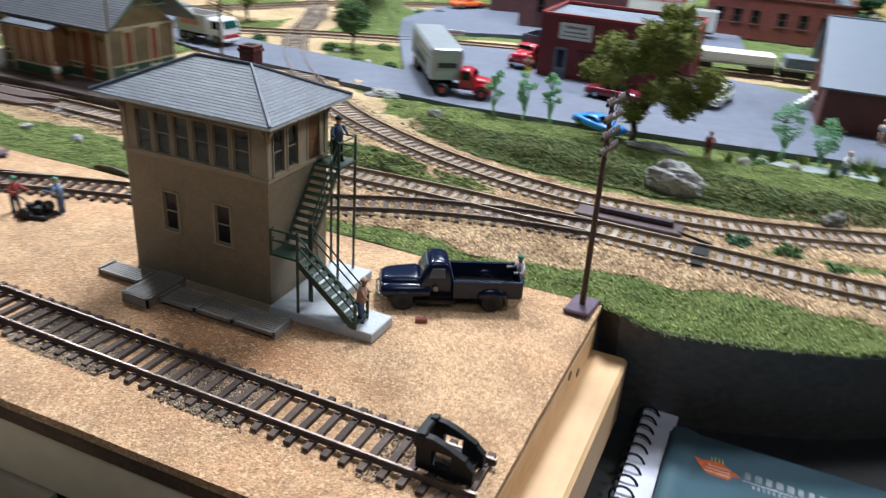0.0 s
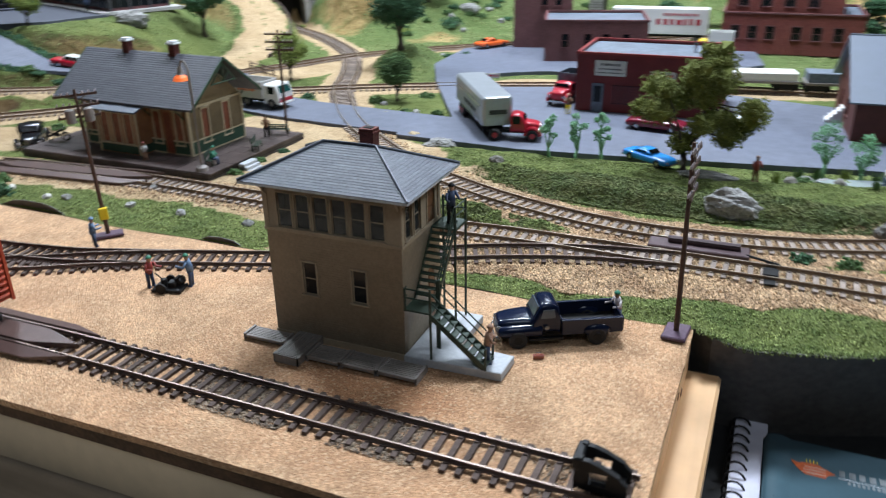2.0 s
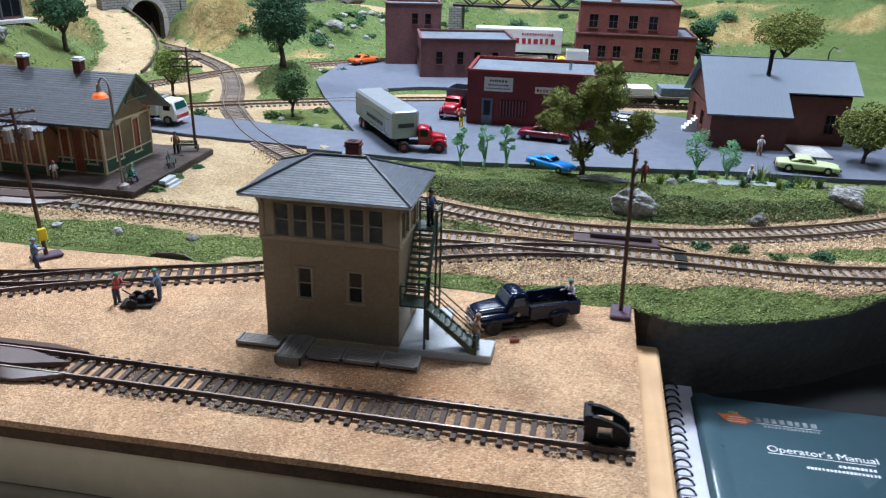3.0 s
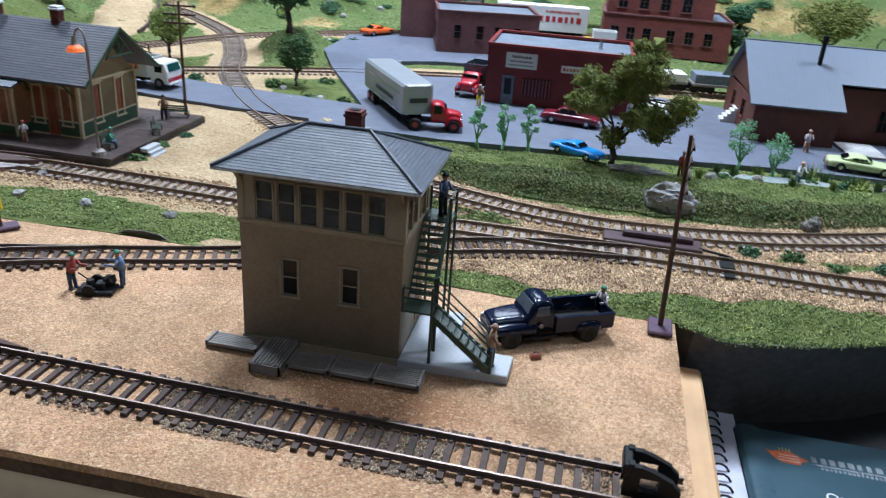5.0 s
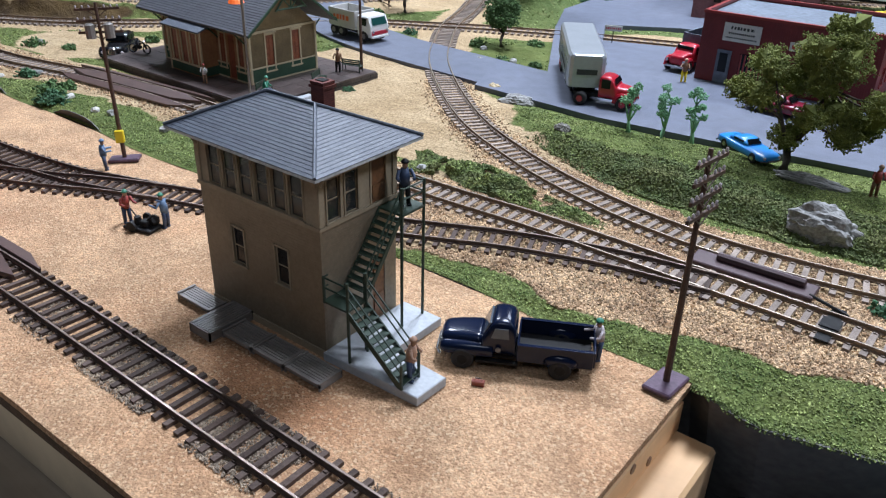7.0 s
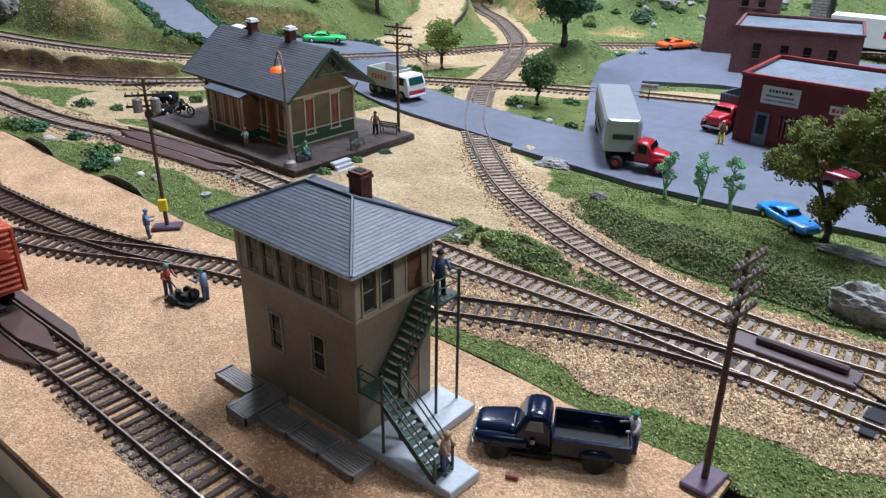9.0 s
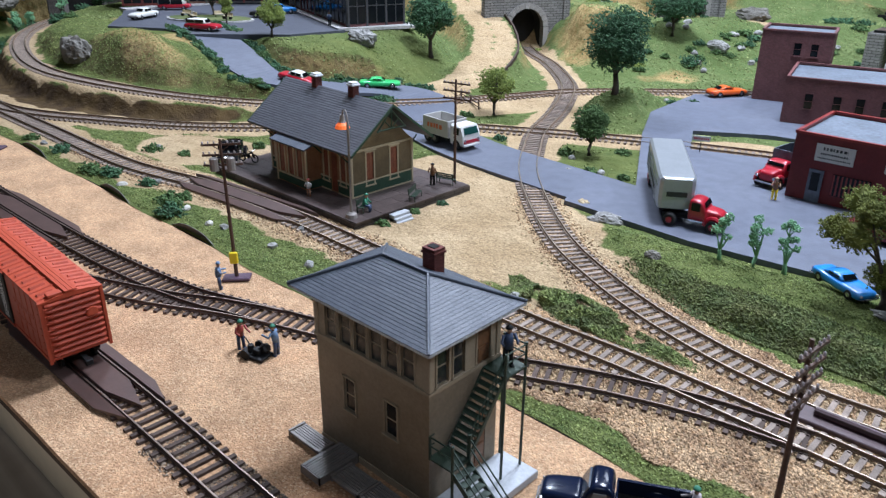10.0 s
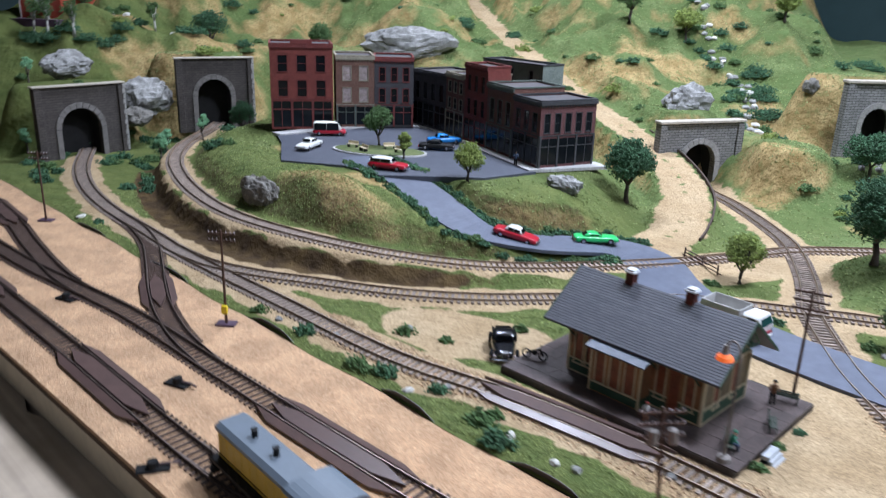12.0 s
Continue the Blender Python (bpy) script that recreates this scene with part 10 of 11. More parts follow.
def make_bush(x, y, r, leaf, seed, label, z=None):
    rng = np.random.default_rng(seed)
    zb = height(x, y) if z is None else z
    far = y > 0.88 or x < -1.27
    if not far:
        t = thing("bush", label, "bush", (x, y, zb), group="foam bushes")
    n = int(60 + 12000 * r)
    d = rng.normal(size=(n, 3))
    d /= np.linalg.norm(d, axis=1)[:, None]
    d[:, 2] = np.abs(d[:, 2])
    k = 1 + 0.3 * np.sin(d[:, 0] * 4 + seed) * np.cos(d[:, 1] * 5 + seed)
    C = d * (r * k * rng.uniform(0.35, 1.05, n))[:, None] * np.array((1.2, 1.0, 0.75))
    S = rng.uniform(0.0011, 0.0022, n) * (1 if r < 0.01 else 1.4)
    if far:
        FAR_BUSHES.setdefault(leaf.name, []).append((C + np.array((x, y, zb)), S, leaf))
    else:
        grains("foliage", C, S, leaf, seed, (0.5, 1.0), t)


rng = random.Random(12)
w = ROAD_Z
d_, n_ = along(w)
for i in range(58, len(w) - 4):
    for s in (-1, 1):
        if rng.random() < 0.86:
            o = s * (road_half(w[i, 0]) + rng.uniform(0.003, 0.010))
            make_bush(w[i, 0] + n_[i, 0] * o, w[i, 1] + n_[i, 1] * o, rng.uniform(0.006, 0.0105), M["leaf_dark"] if rng.random() < 0.7 else M["leaf_mid"], i * 2 + s, "dark green foam bush along the hill road")
for k, (x, y, r, leaf) in enumerate(((-0.335, 0.525, 0.006, "leaf_mid"), (-0.385, 0.555, 0.008, "leaf_mid"), (-0.30, 0.53, 0.006, "leaf_mid"), (-0.47, 0.55, 0.0075, "leaf_dark"), (-0.345, 0.60, 0.008, "leaf_mid"), (-0.40, 0.86, 0.009, "leaf_dark"), (-0.42, 0.84, 0.007, "leaf_dark"), (-0.565, 0.60, 0.008, "leaf_mid"), (-0.545, 0.21, 0.007, "leaf_mid"), (-0.60, 0.205, 0.008, "leaf_dark"), (-0.65, 0.193, 0.010, "leaf_dark"), (-0.76, 0.192, 0.010, "leaf_dark"), (-0.70, 0.262, 0.009, "leaf_mid"), (-0.66, 0.275, 0.006, "leaf_mid"), (-0.63, 0.345, 0.007, "leaf_mid"), (-0.83, 0.188, 0.008, "leaf_mid"), (0.05, 0.275, 0.006, "leaf_dark"), (0.075, 0.277, 0.006, "leaf_mid"), (0.10, 0.268, 0.005, "leaf_mid"), (0.13, 0.275, 0.007, "leaf_dark"), (0.05, 0.425, 0.006, "leaf_mid"), (0.075, 0.42, 0.006, "leaf_light"), (0.115, 0.425, 0.008, "leaf_mid"), (0.135, 0.428, 0.008, "leaf_dark"), (0.15, 0.42, 0.007, "leaf_light"), (-0.376, 0.292, 0.005, "leaf_mid"), (-0.378, 0.33, 0.004, "leaf_mid"), (-0.375, 0.36, 0.004, "leaf_dark"))):
    make_bush(x, y, r, M[leaf], 300 + k, "small green foam bush on the scenery")
rng2 = np.random.default_rng(77)
for k in range(210):
    x, y = rng2.uniform(-2.0, 0.3), rng2.uniform(0.9, 1.75)
    if y < np.interp(x, HILL_X, HILL_Y) + 0.02:
        continue
    make_bush(x, y, rng2.choice([0.006, 0.009, 0.012, 0.018]), M[("leaf_dark", "leaf_mid", "leaf_dark", "leaf_mid", "leaf_light")[k % 5]], 400 + k, "green foam bush on the hillside")
for k in range(26):
    x, y = rng2.uniform(-2.2, -1.66), rng2.uniform(0.2, 0.95)
    make_bush(x, y, rng2.uniform(0.010, 0.022), M[("leaf_dark", "leaf_mid", "leaf_mid", "leaf_light")[k % 4]], 520 + k, "green foam bush on the hillside")


# ---- rocks ----
def make_rock(x, y, size, mat, seed, label, z=None, sub=4, turn=0):
    """A craggy cast rock: broken into facets and ledges."""
    bm = bmesh.new()
    res = bmesh.ops.create_icosphere(bm, subdivisions=sub, radius=1.0)
    off = Vector((seed * 3.7, seed * 1.3, seed * 0.7))
    for v in res["verts"]:
        n = v.co.normalized()
        crag = noise.voronoi(n * 1.9 + off)[0]
        k = 0.92 + 0.26 * noise.noise(n * 1.3 + off) + 0.22 * (crag[1] - crag[0]) - 0.16 * abs(noise.noise(n * 5 + off)) - 0.07 * abs(noise.noise(n * 13 + off))
        p = n * k
        ledge = round(p.z * 5 + noise.noise(n * 2 + off)) / 5
        p.z = 0.55 * p.z + 0.45 * ledge
        v.co = Vector((p.x * size[0], p.y * size[1], p.z * size[2]))
    ob = link("rock", bm, mat)
    ob.matrix_world = pose(x, y, (height(x, y) if z is None else z) + size[2] * 0.25, 0, 0, seed * 70 % 360 if size[0] < 0.02 else turn)
    tagged(ob, label, "rock", "scenery rocks")


make_rock(0.004, 0.337, (0.0205, 0.012, 0.0135), M["pale_rock"], 8.3, "grey plaster boulder at the foot of the bank", 0.006)
make_rock(0.173, 0.388, (0.014, 0.009, 0.010), M["pale_rock"], 15, "pale grey boulder at the end of the bank", 0.010)
make_rock(-0.018, 0.396, (0.024, 0.007, 0.0035), M["pale_rock"], 2, "flat pale rock slab on the grass bank")
make_rock(-0.252, 0.428, (0.016, 0.009, 0.006), M["pale_rock"], 3, "pale flat rock beside the road")
make_rock(-0.286, 0.443, (0.007, 0.006, 0.005), material("tan_boulder", (0.42, 0.33, 0.2), None, 60, 0.9, 0.0005, 400), 4, "round tan boulder beside the road")
make_rock(-0.178, 0.3705, (0.0065, 0.005, 0.004), M["rock"], 5, "small grey boulder on the grass")
make_rock(0.098, 0.335, (0.009, 0.006, 0.008), M["rock"], 6, "small brown-grey boulder on the bank")
make_rock(-0.80, 0.637, (0.028, 0.014, 0.014), M["pale_rock"], 7, "pale craggy rock below the corner shop")
make_rock(-1.075, 0.345, (0.038, 0.018, 0.022), M["rock"], 8, "craggy pale rock beside the upper line")
make_rock(-0.873, 1.095, (0.046, 0.024, 0.030), M["pale_rock"], 9, "large craggy rock above the portal", 0.122, turn=58)
make_rock(-1.505, 1.015, (0.105, 0.030, 0.042), M["pale_rock"], 10, "broad pale cliff behind the town", 0.172, turn=47)
make_rock(-1.668, 0.478, (0.034, 0.052, 0.040), M["pale_rock"], 11, "pale rock face between the portals", 0.085)
make_rock(-1.645, 0.445, (0.03, 0.03, 0.02), M["rock"], 12, "grey rock face between the portals", 0.055)
make_rock(-1.80, 0.385, (0.03, 0.055, 0.028), M["pale_rock"], 13, "grey rock on the hill above the portal", 0.138, turn=20)
for k in range(16):
    make_rock(0.04 + 0.011 * k, 0.418 + 0.010 * math.sin(k * 1.7) + 0.03 * (k / 16), (0.006 + 0.002 * (k % 3), 0.005, 0.004), M["pale_rock"] if k % 3 else M["rock"], 50 + k, "pale stone round the small pond", sub=2)
for k, (x, y) in enumerate(((-0.412, 0.238), (-0.405, 0.205), (-0.461, 0.198), (-0.599, 0.214), (-0.735, 0.207), (-0.80, 0.189), (-0.705, 0.27), (-0.355, 0.202), (-0.30, 0.205), (-0.325, 0.53), (-0.37, 0.545), (-0.35, 0.51), (-0.43, 0.845), (-0.22, 0.268))):
    make_rock(x, y, (0.0045, 0.004, 0.0035), M["pale_rock"], 80 + k, "small pale stone on the grass", sub=2)
STREAM = spline([(-1.09, 1.52, 0), (-1.04, 1.46, 0), (-0.985, 1.415, 0), (-0.935, 1.395, 0), (-0.881, 1.334, 0), (-0.84, 1.279, 0), (-0.806, 1.205, 0), (-0.760, 1.175, 0)], 0.011)
for k, (x, y, _) in enumerate(STREAM):
    u = 0.010 * math.sin(k * 2.3)
    make_rock(x + u, y + 0.008 * math.cos(k * 1.3), (0.0055 + 0.0016 * (k % 4), 0.007 + 0.001 * (k % 3), 0.0055), M["white_stone"] if k % 3 == 0 else M["pale_rock"], 110 + k, "pale stone along the dry stream bed", sub=2)
    if k % 2:
        s_ = -1 if k % 4 == 1 else 1
        make_bush(x + s_ * rng2.uniform(0.018, 0.034), y + s_ * rng2.uniform(0.004, 0.02), rng2.uniform(0.010, 0.018), M["leaf_dark"] if k % 3 else M["leaf_mid"], 700 + k, "dark green foam bush beside the dry stream")
for k, (x, y, r) in enumerate(((-0.800, 1.241, 0.026), (-0.785, 1.262, 0.020), (-0.864, 1.275, 0.018), (-0.870, 1.250, 0.014), (-0.835, 1.318, 0.020), (-0.905, 1.425, 0.018), (-0.885, 1.42, 0.020), (-1.026, 1.409, 0.012), (-1.045, 1.40, 0.010), (-1.005, 1.40, 0.012), (-1.122, 1.40, 0.014), (-1.10, 1.392, 0.012), (-1.14, 1.41, 0.010), (-0.985, 1.505, 0.014), (-0.786, 1.567, 0.018), (-0.773, 1.655, 0.020), (-0.755, 1.64, 0.024), (-0.734, 1.645, 0.014), (-1.894, 0.503, 0.024), (-1.917, 0.557, 0.022), (-1.905, 0.535, 0.018), (-1.915, 0.474, 0.024), (-1.955, 0.455, 0.026), (-1.998, 0.410, 0.026), (-1.97, 0.425, 0.022), (-2.02, 0.40, 0.022), (-1.768, 0.759, 0.018), (-1.837, 0.684, 0.022), (-1.85, 0.66, 0.018), (-2.0, 0.871, 0.024), (-1.93, 0.60, 0.020))):
    make_bush(x, y, r, M["leaf_dark"], 760 + k, "dark green foam bush on the hillside")
make_rock(-0.719, 1.232, (0.014, 0.012, 0.015), M["rock"], 18, "dark rough rock beside the tall portal")
for k, (x, y) in enumerate(((-1.99, 0.60), (-2.03, 0.585), (-1.86, 0.70), (-1.77, 0.60), (-1.87, 0.645))):
    make_rock(x, y, (0.008, 0.008, 0.006), M["white_stone"], 240 + k, "white stone on the hillside", sub=2)
for k, (x, y, h) in enumerate(((-2.042, 0.419, 0.075), (-1.99, 0.428, 0.085), (-1.941, 0.462, 0.080), (-1.90, 0.62, 0.07), (-2.07, 0.46, 0.07))):
    make_tree(x, y, h, 0.034, M["leaf_mid"], "slender pale-trunked sapling on the hillside", 60 + k, 7, 0.45, 260, size=(0.0014, 0.0026), gap=1.2, bark="pale_bark")
for k in range(46):
    u, v = rng2.uniform(-0.60, -0.30), rng2.uniform(0.0, 1.0)
    x, y = u, float(np.interp(u, HILL_X, HILL_Y)) + 0.03 + 0.2 * v
    if k % 3 == 0:
        make_rock(x, y, (0.006 + 0.005 * v, 0.006, 0.005), M["pale_rock"], 160 + k, "pale stone on the hill slope", sub=2)
    else:
        make_bush(x, y, 0.006 + 0.006 * v, M["leaf_dark"] if k % 2 else M["leaf_mid"], 800 + k, "green foam bush on the hillside")
for k in range(46):
    x = rng2.uniform(-1.35, -0.42)
    y = float(front_edge(np.array([x]))[0]) + rng2.uniform(0.008, 0.05)
    if track_dist(np.array([x]), np.array([y]))[0] < 0.03:
        continue
    if k % 3:
        make_rock(x, y, (0.0032 + 0.0008 * (k % 4), 0.0035, 0.0028), M["white_stone"], 300 + k, "small white stone on the grass strip", sub=2)
    else:
        make_bush(x, y, rng2.uniform(0.006, 0.011), M["leaf_dark"] if k % 2 else M["leaf_mid"], 1300 + k, "dark green foam bush on the grass strip")
make_rock(-0.524, 1.30, (0.034, 0.018, 0.016), M["rock"], 16, "dark grey rock beside the tall portal")
make_rock(-0.497, 1.12, (0.020, 0.012, 0.012), M["pale_rock"], 17, "pale rock below the tall portal")
k = 0
while k < 62:
    x, y = rng2.uniform(-1.72, -1.28), rng2.uniform(0.20, 0.56)
    spot = (np.array([x]), np.array([y]))
    if track_dist(*spot)[0] < 0.034 or ellipse(*spot, -1.14, 0.655, 0.40, 0.32, -12)[0] < 0.8:
        k += 0.2
        continue
    make_bush(x, y, rng2.choice([0.007, 0.010, 0.014]), M[("leaf_dark", "leaf_mid", "leaf_dark")[int(k) % 3]], 1000 + int(k * 5), "dark green foam bush by the portals")
    k += 1
pd = thing("pond", "small milky pond with a pale rim", "pond", (0.095, 0.417, 0.0), 8)
bm = bmesh.new()
zp_ = max(height(0.07 + 0.01 * k, 0.417) for k in range(6)) + 0.0008
prism(bm, [(0.036 * math.cos(a) * (1 + 0.15 * math.sin(3 * a)), 0.011 * math.sin(a)) for a in np.linspace(0, 2 * math.pi, 26, endpoint=False)], zp_ - 0.003, zp_)
part("water", bm, M["pond"], pd)


# reeds and grass tufts round the pond
def make_tuft(x, y, high, blades, leaf, seed, label):
    t = thing("grass_tuft", label, "grass tuft", (x, y, height(x, y) - 0.0005), seed * 31 % 360, group="grass tufts")
    rng = np.random.default_rng(seed)
    V, F = [], []
    for k in range(blades):
        a, r = rng.uniform(0, 6.283), rng.uniform(0, high * 0.28)
        b = np.array((r * math.cos(a), r * math.sin(a), 0))
        lean = np.array((math.cos(a), math.sin(a), 0)) * high * rng.uniform(0.08, 0.4)
        h = high * rng.uniform(0.6, 1.0)
        side = np.array((-math.sin(a), math.cos(a), 0)) * 0.00035
        n = len(V)
        V += [b - side, b + side, b + lean * 0.4 + side * 0.8 + (0, 0, h * 0.6), b + lean * 0.4 - side * 0.8 + (0, 0, h * 0.6), b + lean + (0, 0, h)]
        F += [(n, n + 1, n + 2), (n, n + 2, n + 3), (n + 3, n + 2, n + 4)]
    fast_mesh("blade_clump", np.array(V), np.array(F), leaf, t)


for k, (x, y, h) in enumerate(((0.03, 0.412, 0.010), (0.045, 0.432, 0.014), (0.058, 0.438, 0.012), (0.078, 0.44, 0.014), (0.10, 0.443, 0.013), (0.112, 0.438, 0.020), (0.118, 0.445, 0.022), (0.128, 0.438, 0.018), (0.142, 0.432, 0.012), (0.152, 0.425, 0.014), (0.16, 0.418, 0.012), (0.095, 0.40, 0.008), (0.125, 0.405, 0.009), (0.148, 0.44, 0.016), (-0.052, 0.169, 0.006))):
    make_tuft(x, y, h, 60, M["leaf_mid"] if k % 3 else M["leaf_light"], 900 + k, "tuft of green reeds and grass")


def fringe():
    """Ragged turf along the front edge."""
    rng = np.random.default_rng(31)
    n = 9000
    x = rng.uniform(-0.28, 0.34, n)
    y = front_edge(x) + rng.normal(0.0, 0.0012, n) + np.where(x > 0, 0.0, 0.0012)
    z = ground(x, np.maximum(y, front_edge(x) + 0.0005)) + rng.uniform(-0.0012, 0.0009, n) * (x > 0) + 0.0002
    ob = grains("turf_fringe", np.stack([x, y, z], 1), rng.uniform(0.0004, 0.0009, n), M["turf"], 33, chips=True)
    tagged(ob, "ragged turf along the layout edge", "grass", kind="stuff")


fringe()


for name, rows in FAR_BUSHES.items():
    ob = grains("hillside_bushes", np.vstack([a for a, _, _ in rows]), np.concatenate([b for _, b, _ in rows]), rows[0][2], 41, (0.5, 1.0))
    tagged(ob, "green foam bushes scattered over the hillsides", "bushes", kind="stuff")


# ---- things beside the main line ----
sm = thing("switch_machine", "long dark maroon switch machine beside the turnout", "switch machine", (-0.0095, 0.2690, 0.0034), 1.0)
bm = bmesh.new()
box(bm, -0.030, -0.0072, 0, 0.030, 0.0072, 0.0028, 0.0005)
part("base", bm, M["maroon_plastic"], sm)
bm = bmesh.new()
tube(bm, [(-0.0185, 0.0015, 0.0045), (-0.018, 0.0015, 0.0045), (0.024, 0.0015, 0.0045), (0.0245, 0.0015, 0.0045)], [0.0018, 0.0024, 0.0024, 0.0018], 10)
part("cylinder", bm, M["maroon_plastic"], sm)
bm = bmesh.new()
tube(bm, [(0.028, -0.004, 0.0025), (0.040, -0.010, 0.0030), (0.047, -0.0135, 0.0030)], 0.0008, 6)
part("throw_rod", bm, M["black"], sm)
tr_ = thing("throw_bar", "dark turnout throw bar across the rails", "throw bar", (0.033, 0.2465, 0.0046), 0)
bm = bmesh.new()
box(bm, -0.0030, -0.016, 0, 0.0030, 0.016, 0.0008)
box(bm, -0.0042, -0.0045, 0.0008, 0.0042, 0.0045, 0.0014)
part("bar", bm, M["black"], tr_)


# ---- booklet and notebook on the lower shelf ----
nb = thing("spiral_notebook", "spiral notebook with pale pages and black coils", "notebook", (0.0285, 0.0, -0.0664), 0.5)
bm = bmesh.new()
box(bm, 0.0, -0.03, 0, 0.0165, 0.190, 0.008, 0.0004)
part("page_block", bm, M["paper"], nb)
for k in range(28):
    bm = bmesh.new()
    y = -0.026 + k * 0.0078
    tube(bm, [(0.0028 + 0.0052 * math.cos(a), y + 0.0010 * math.sin(a), 0.0062 + 0.0052 * math.sin(a)) for a in np.linspace(0, 2 * math.pi, 15)], 0.0006, 6)
    part("coil", bm, M["black"], nb)
bk = thing("manual_booklet", "glossy teal-blue operator's manual booklet with white print", "booklet", (0.043, 0.0, -0.0583), 0.5)
bm = bmesh.new()
# the cover bows up beside its spine
us = [0.0, 0.0006, 0.0015, 0.003, 0.0045, 0.006, 0.0075, 0.009, 0.0105, 0.012, 0.0135, 0.140]
rise = [0.0 if u < 0.001 else 0.0026 + 0.0016 * math.sin(math.pi * min(u / 0.0135, 1)) for u in us]
prof = list(zip(us, rise)) + [(u, max(0.0, z - 0.0006)) for u, z in list(zip(us, rise))[:0:-1]]
a_, c_ = [bm.verts.new((u, -0.04, z)) for u, z in prof], [bm.verts.new((u, 0.1765, z)) for u, z in prof]
for i in range(len(prof)):
    j = (i + 1) % len(prof)
    bm.faces.new((a_[i], a_[j], c_[j], c_[i]))
bmesh.ops.recalc_face_normals(bm, faces=bm.faces[:])
part("cover", bm, M["teal_cover"], bk, smooth=True)
bm = bmesh.new()
box(bm, 0.0015, -0.0405, 0.0003, 0.1395, 0.1755, 0.0019)
part("page_block", bm, M["paper"], bk)


def cover_text(body, size, x, y, mat):
    cu = bpy.data.curves.new("text", "FONT")
    cu.body, cu.size, cu.extrude = body, size, 0.00008
    cu.materials.append(mat)
    ob = new("title_text", cu)
    ob.parent = bk
    ob.location = (x, y, 0.0027)
    return ob


cover_text("Operator's Manual", 0.0077, 0.0358, 0.1268, M["white_print"])
bm = bmesh.new()
box(bm, 0.0358, 0.1248, 0.0026, 0.0915, 0.1253, 0.00275)
part("underline", bm, M["white_print"], bk)
bm = bmesh.new()
prism(bm, [(0.0128, 0.1595), (0.0165, 0.1535), (0.0195, 0.1505), (0.0285, 0.1500), (0.0300, 0.1530), (0.0335, 0.1545), (0.0295, 0.1570), (0.0265, 0.1590), (0.0245, 0.1600), (0.0195, 0.1595), (0.0165, 0.1585)], 0.0026, 0.00275)
badge = part("badge", bm, M["orange_print"], bk)
for k in range(4):
    bm = bmesh.new()
    box(bm, 0.0202 + 0.0016 * k, 0.1602, 0.0026, 0.0206 + 0.0016 * k, 0.1630 - 0.0005 * abs(k - 1.5), 0.00275)
    part("badge_ray", bm, M["yellow"], badge)
for k in range(3):
    bm = bmesh.new()
    box(bm, 0.0180 + 0.0006 * k, 0.1520 + 0.0022 * k, 0.00275, 0.0290, 0.1524 + 0.0022 * k, 0.0028)
    part("badge_line", bm, M["sign_white"], badge)
bm = bmesh.new()
box(bm, 0.0345, 0.1528, 0.0026, 0.0705, 0.1531, 0.00275)
part("logo_rule", bm, M["white_print"], bk)


def print_line(x, e, y, h, step, mat, seed):
    """A line of print too small to read: one plain bar a letter."""
    r = random.Random(seed)
    while x < e:
        q = step * r.uniform(0.5, 0.75)
        bm = bmesh.new()
        box(bm, x, y, 0.0026, min(x + q, e), y + h, 0.00275)
        part("print_bar", bm, mat, bk)
        x += step


GREY_PRINT = material("grey_print", (0.22, 0.24, 0.25), None, 60, 0.4)
print_line(0.0350, 0.0700, 0.1545, 0.0046, 0.0044, GREY_PRINT, 3)
print_line(0.0385, 0.0690, 0.1495, 0.0021, 0.0021, GREY_PRINT, 4)
print_line(0.0715, 0.0905, 0.1195, 0.0021, 0.0022, M["white_print"], 5)
print_line(0.0540, 0.0910, 0.1148, 0.0022, 0.0020, M["white_print"], 6)

# eyeglasses lying on the shelf
eg = thing("eyeglasses", "black eyeglasses with folded temples on the shelf", "eyeglasses", (-0.548, -0.014, -0.0395), 84)
bm = bmesh.new()
tube(bm, [(0.0, 0.0, 0.012), (-0.05, 0.004, 0.010), (-0.11, 0.0, 0.006), (-0.135, -0.006, 0.001)], 0.0018, 8)
part("temple", bm, M["black"], eg)
bm = bmesh.new()
tube(bm, [(0.002, -0.004 - 0.02 + 0.022 * math.cos(a), 0.020 + 0.018 * math.sin(a)) for a in np.linspace(0, 2 * math.pi, 19)], 0.0014, 6)
part("lens_rim", bm, M["black"], eg)

# broken dark rail fence beside the hill road
fc = thing("rail_fence", "leaning dark wooden rail fence beside the road", "fence", (-0.600, 0.645, 0.004), 2)
for x, y in ((-0.030, 0.018), (0.0, 0.002), (0.026, -0.014)):
    bm = bmesh.new()
    box(bm, x - 0.0007, y - 0.0007, 0, x + 0.0007, y + 0.0007, 0.0125)
    part("post", bm, M["tie_dark"], fc)
for k in range(3):
    bm = bmesh.new()
    z = 0.003 + 0.0038 * k
    rod(bm, (-0.034 + 0.003 * k, 0.0195 - 0.002 * k, z), (0.031 - 0.004 * k, -0.0155 + 0.002 * k, z + 0.0008 * (k - 1)), 0.0007, 0.0006, 6)
    part("rail", bm, M["tie_dark"], fc)

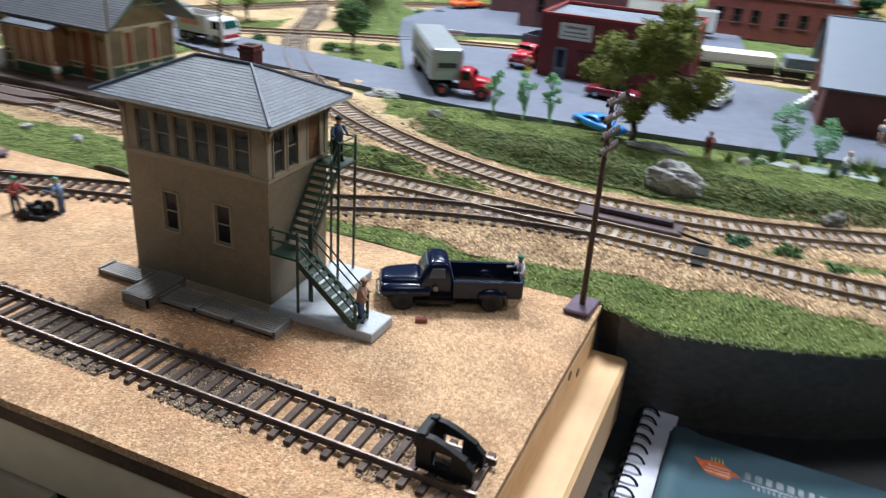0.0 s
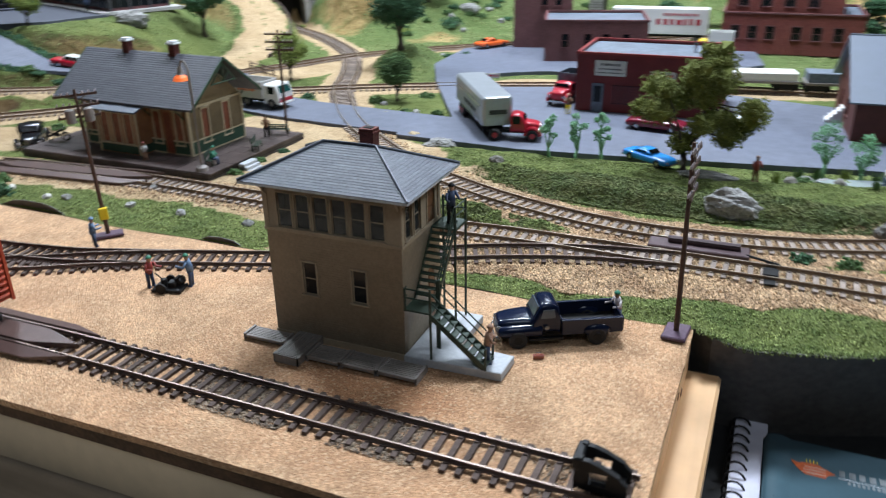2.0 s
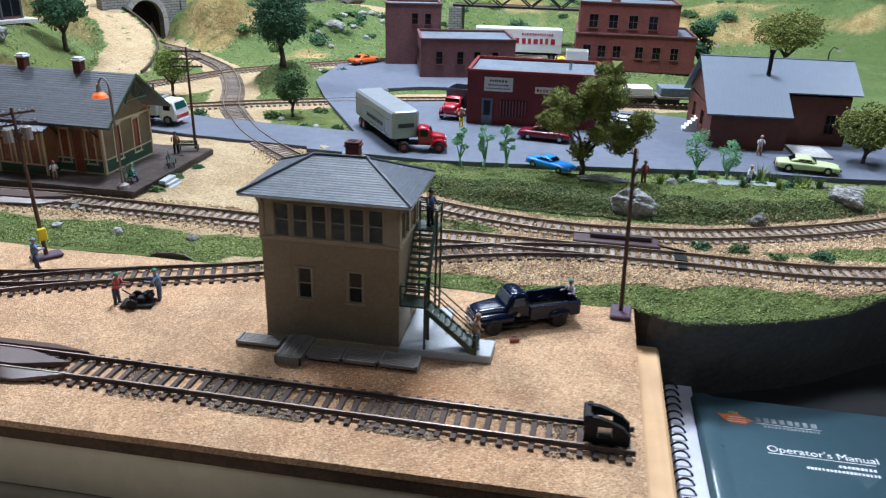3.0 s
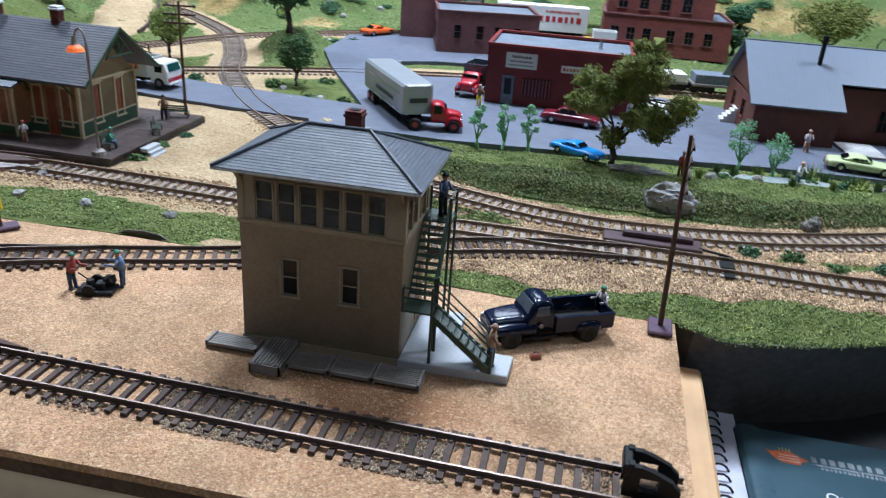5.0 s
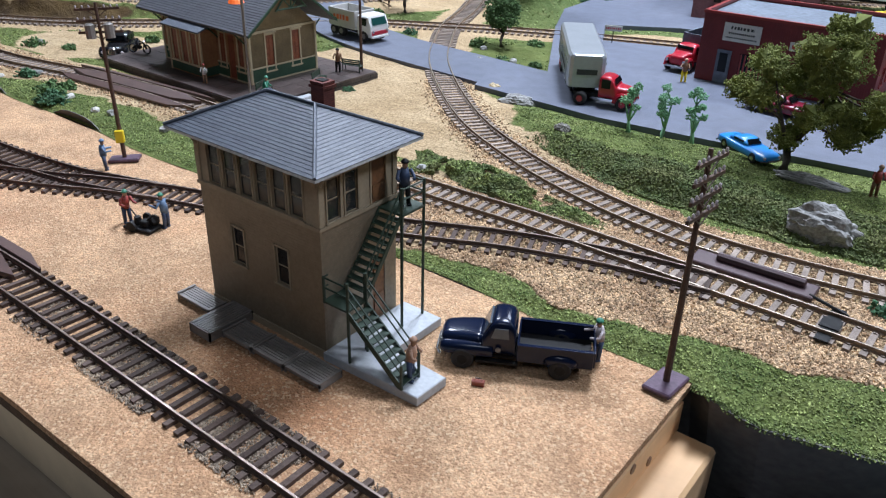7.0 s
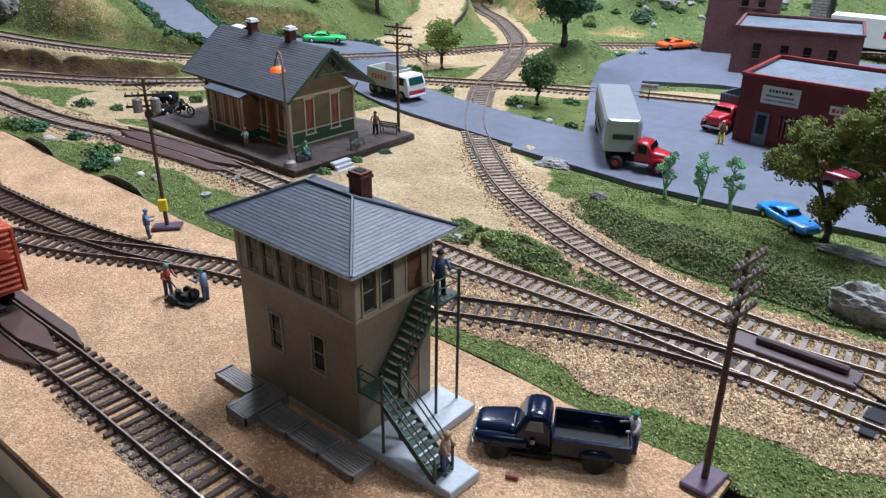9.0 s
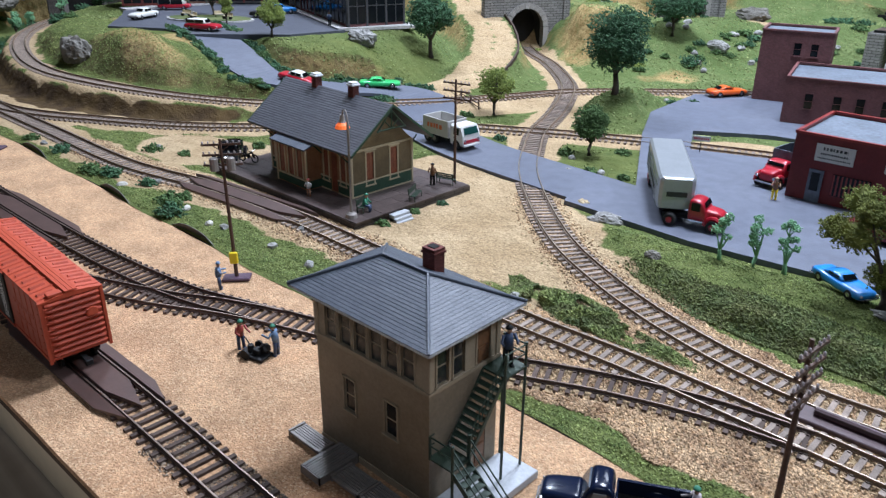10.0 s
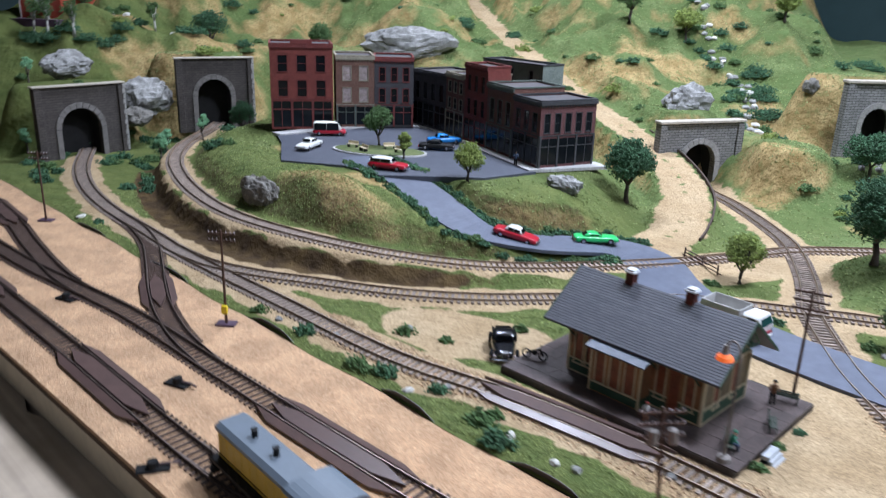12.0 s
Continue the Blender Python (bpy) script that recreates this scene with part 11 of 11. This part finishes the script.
# crossing sign beside the track through the lot
cs = thing("crossing_sign", "small pale crossing sign on a thin post", "sign", (-0.285, 0.652, 0.0064), 20)
bm = bmesh.new()
rod(bm, (0, 0, 0), (0, 0, 0.016), 0.0005, 0.0005, 6)
part("post", bm, M["black"], cs)
bm = bmesh.new()
box(bm, -0.009, -0.0011, 0.012, 0.009, -0.0005, 0.0175, 0.0002)
part("board", bm, M["sign_white"], cs)
bm = bmesh.new()
bars_of_text(bm, pose(0, -0.0011, 0), -0.0075, 0.0075, 0.0137, 0.002, 3)
part("lettering", bm, M["truck_red"], cs)

# small utility lamps on the far hill
for x, y in ((0.118, 0.89), (0.279, 0.905)):
    lp = thing("street_lamp", "thin dark street lamp behind the mill", "street lamp", (x, y, height(x, y)), 0)
    bm = bmesh.new()
    tube(bm, [(0, 0, 0), (0, 0, 0.06), (0.004, 0, 0.067), (0.012, 0, 0.064)], [0.0012, 0.0009, 0.0007, 0.0006], 7)
    part("post", bm, M["black"], lp)
    bm = bmesh.new()
    tube(bm, [(0.012, 0, 0.065), (0.012, 0, 0.061)], [0.0012, 0.0034], 8)
    part("shade", bm, M["steel_grey"], lp)

# girder bridge behind the factory
br = thing("girder_bridge", "dark steel girder bridge behind the factory", "bridge", (-0.13, 1.24, 0.07), 3)
for y in (-0.02, 0.02):
    for z in (0.0, 0.022):
        bm = bmesh.new()
        box(bm, -0.17, y - 0.002, z, 0.17, y + 0.002, z + 0.0035)
        part("chord", bm, M["black"], br)
    for k in range(12):
        bm = bmesh.new()
        x = -0.165 + k * 0.0275
        tube(bm, [(x, y, 0.002), (x + 0.0275, y, 0.024)] if k % 2 else [(x, y, 0.024), (x + 0.0275, y, 0.002)], 0.0014, 5)
        part("diagonal", bm, M["black"], br)
bm = bmesh.new()
box(bm, -0.17, -0.018, 0.001, 0.17, 0.018, 0.003)
part("deck", bm, M["tie_dark"], br)
for x in (-0.165, 0.165):
    bm = bmesh.new()
    box(bm, x - 0.012, -0.026, -0.075, x + 0.012, 0.026, 0.0, 0.001)
    part("pier", bm, M["stone_block"], br)
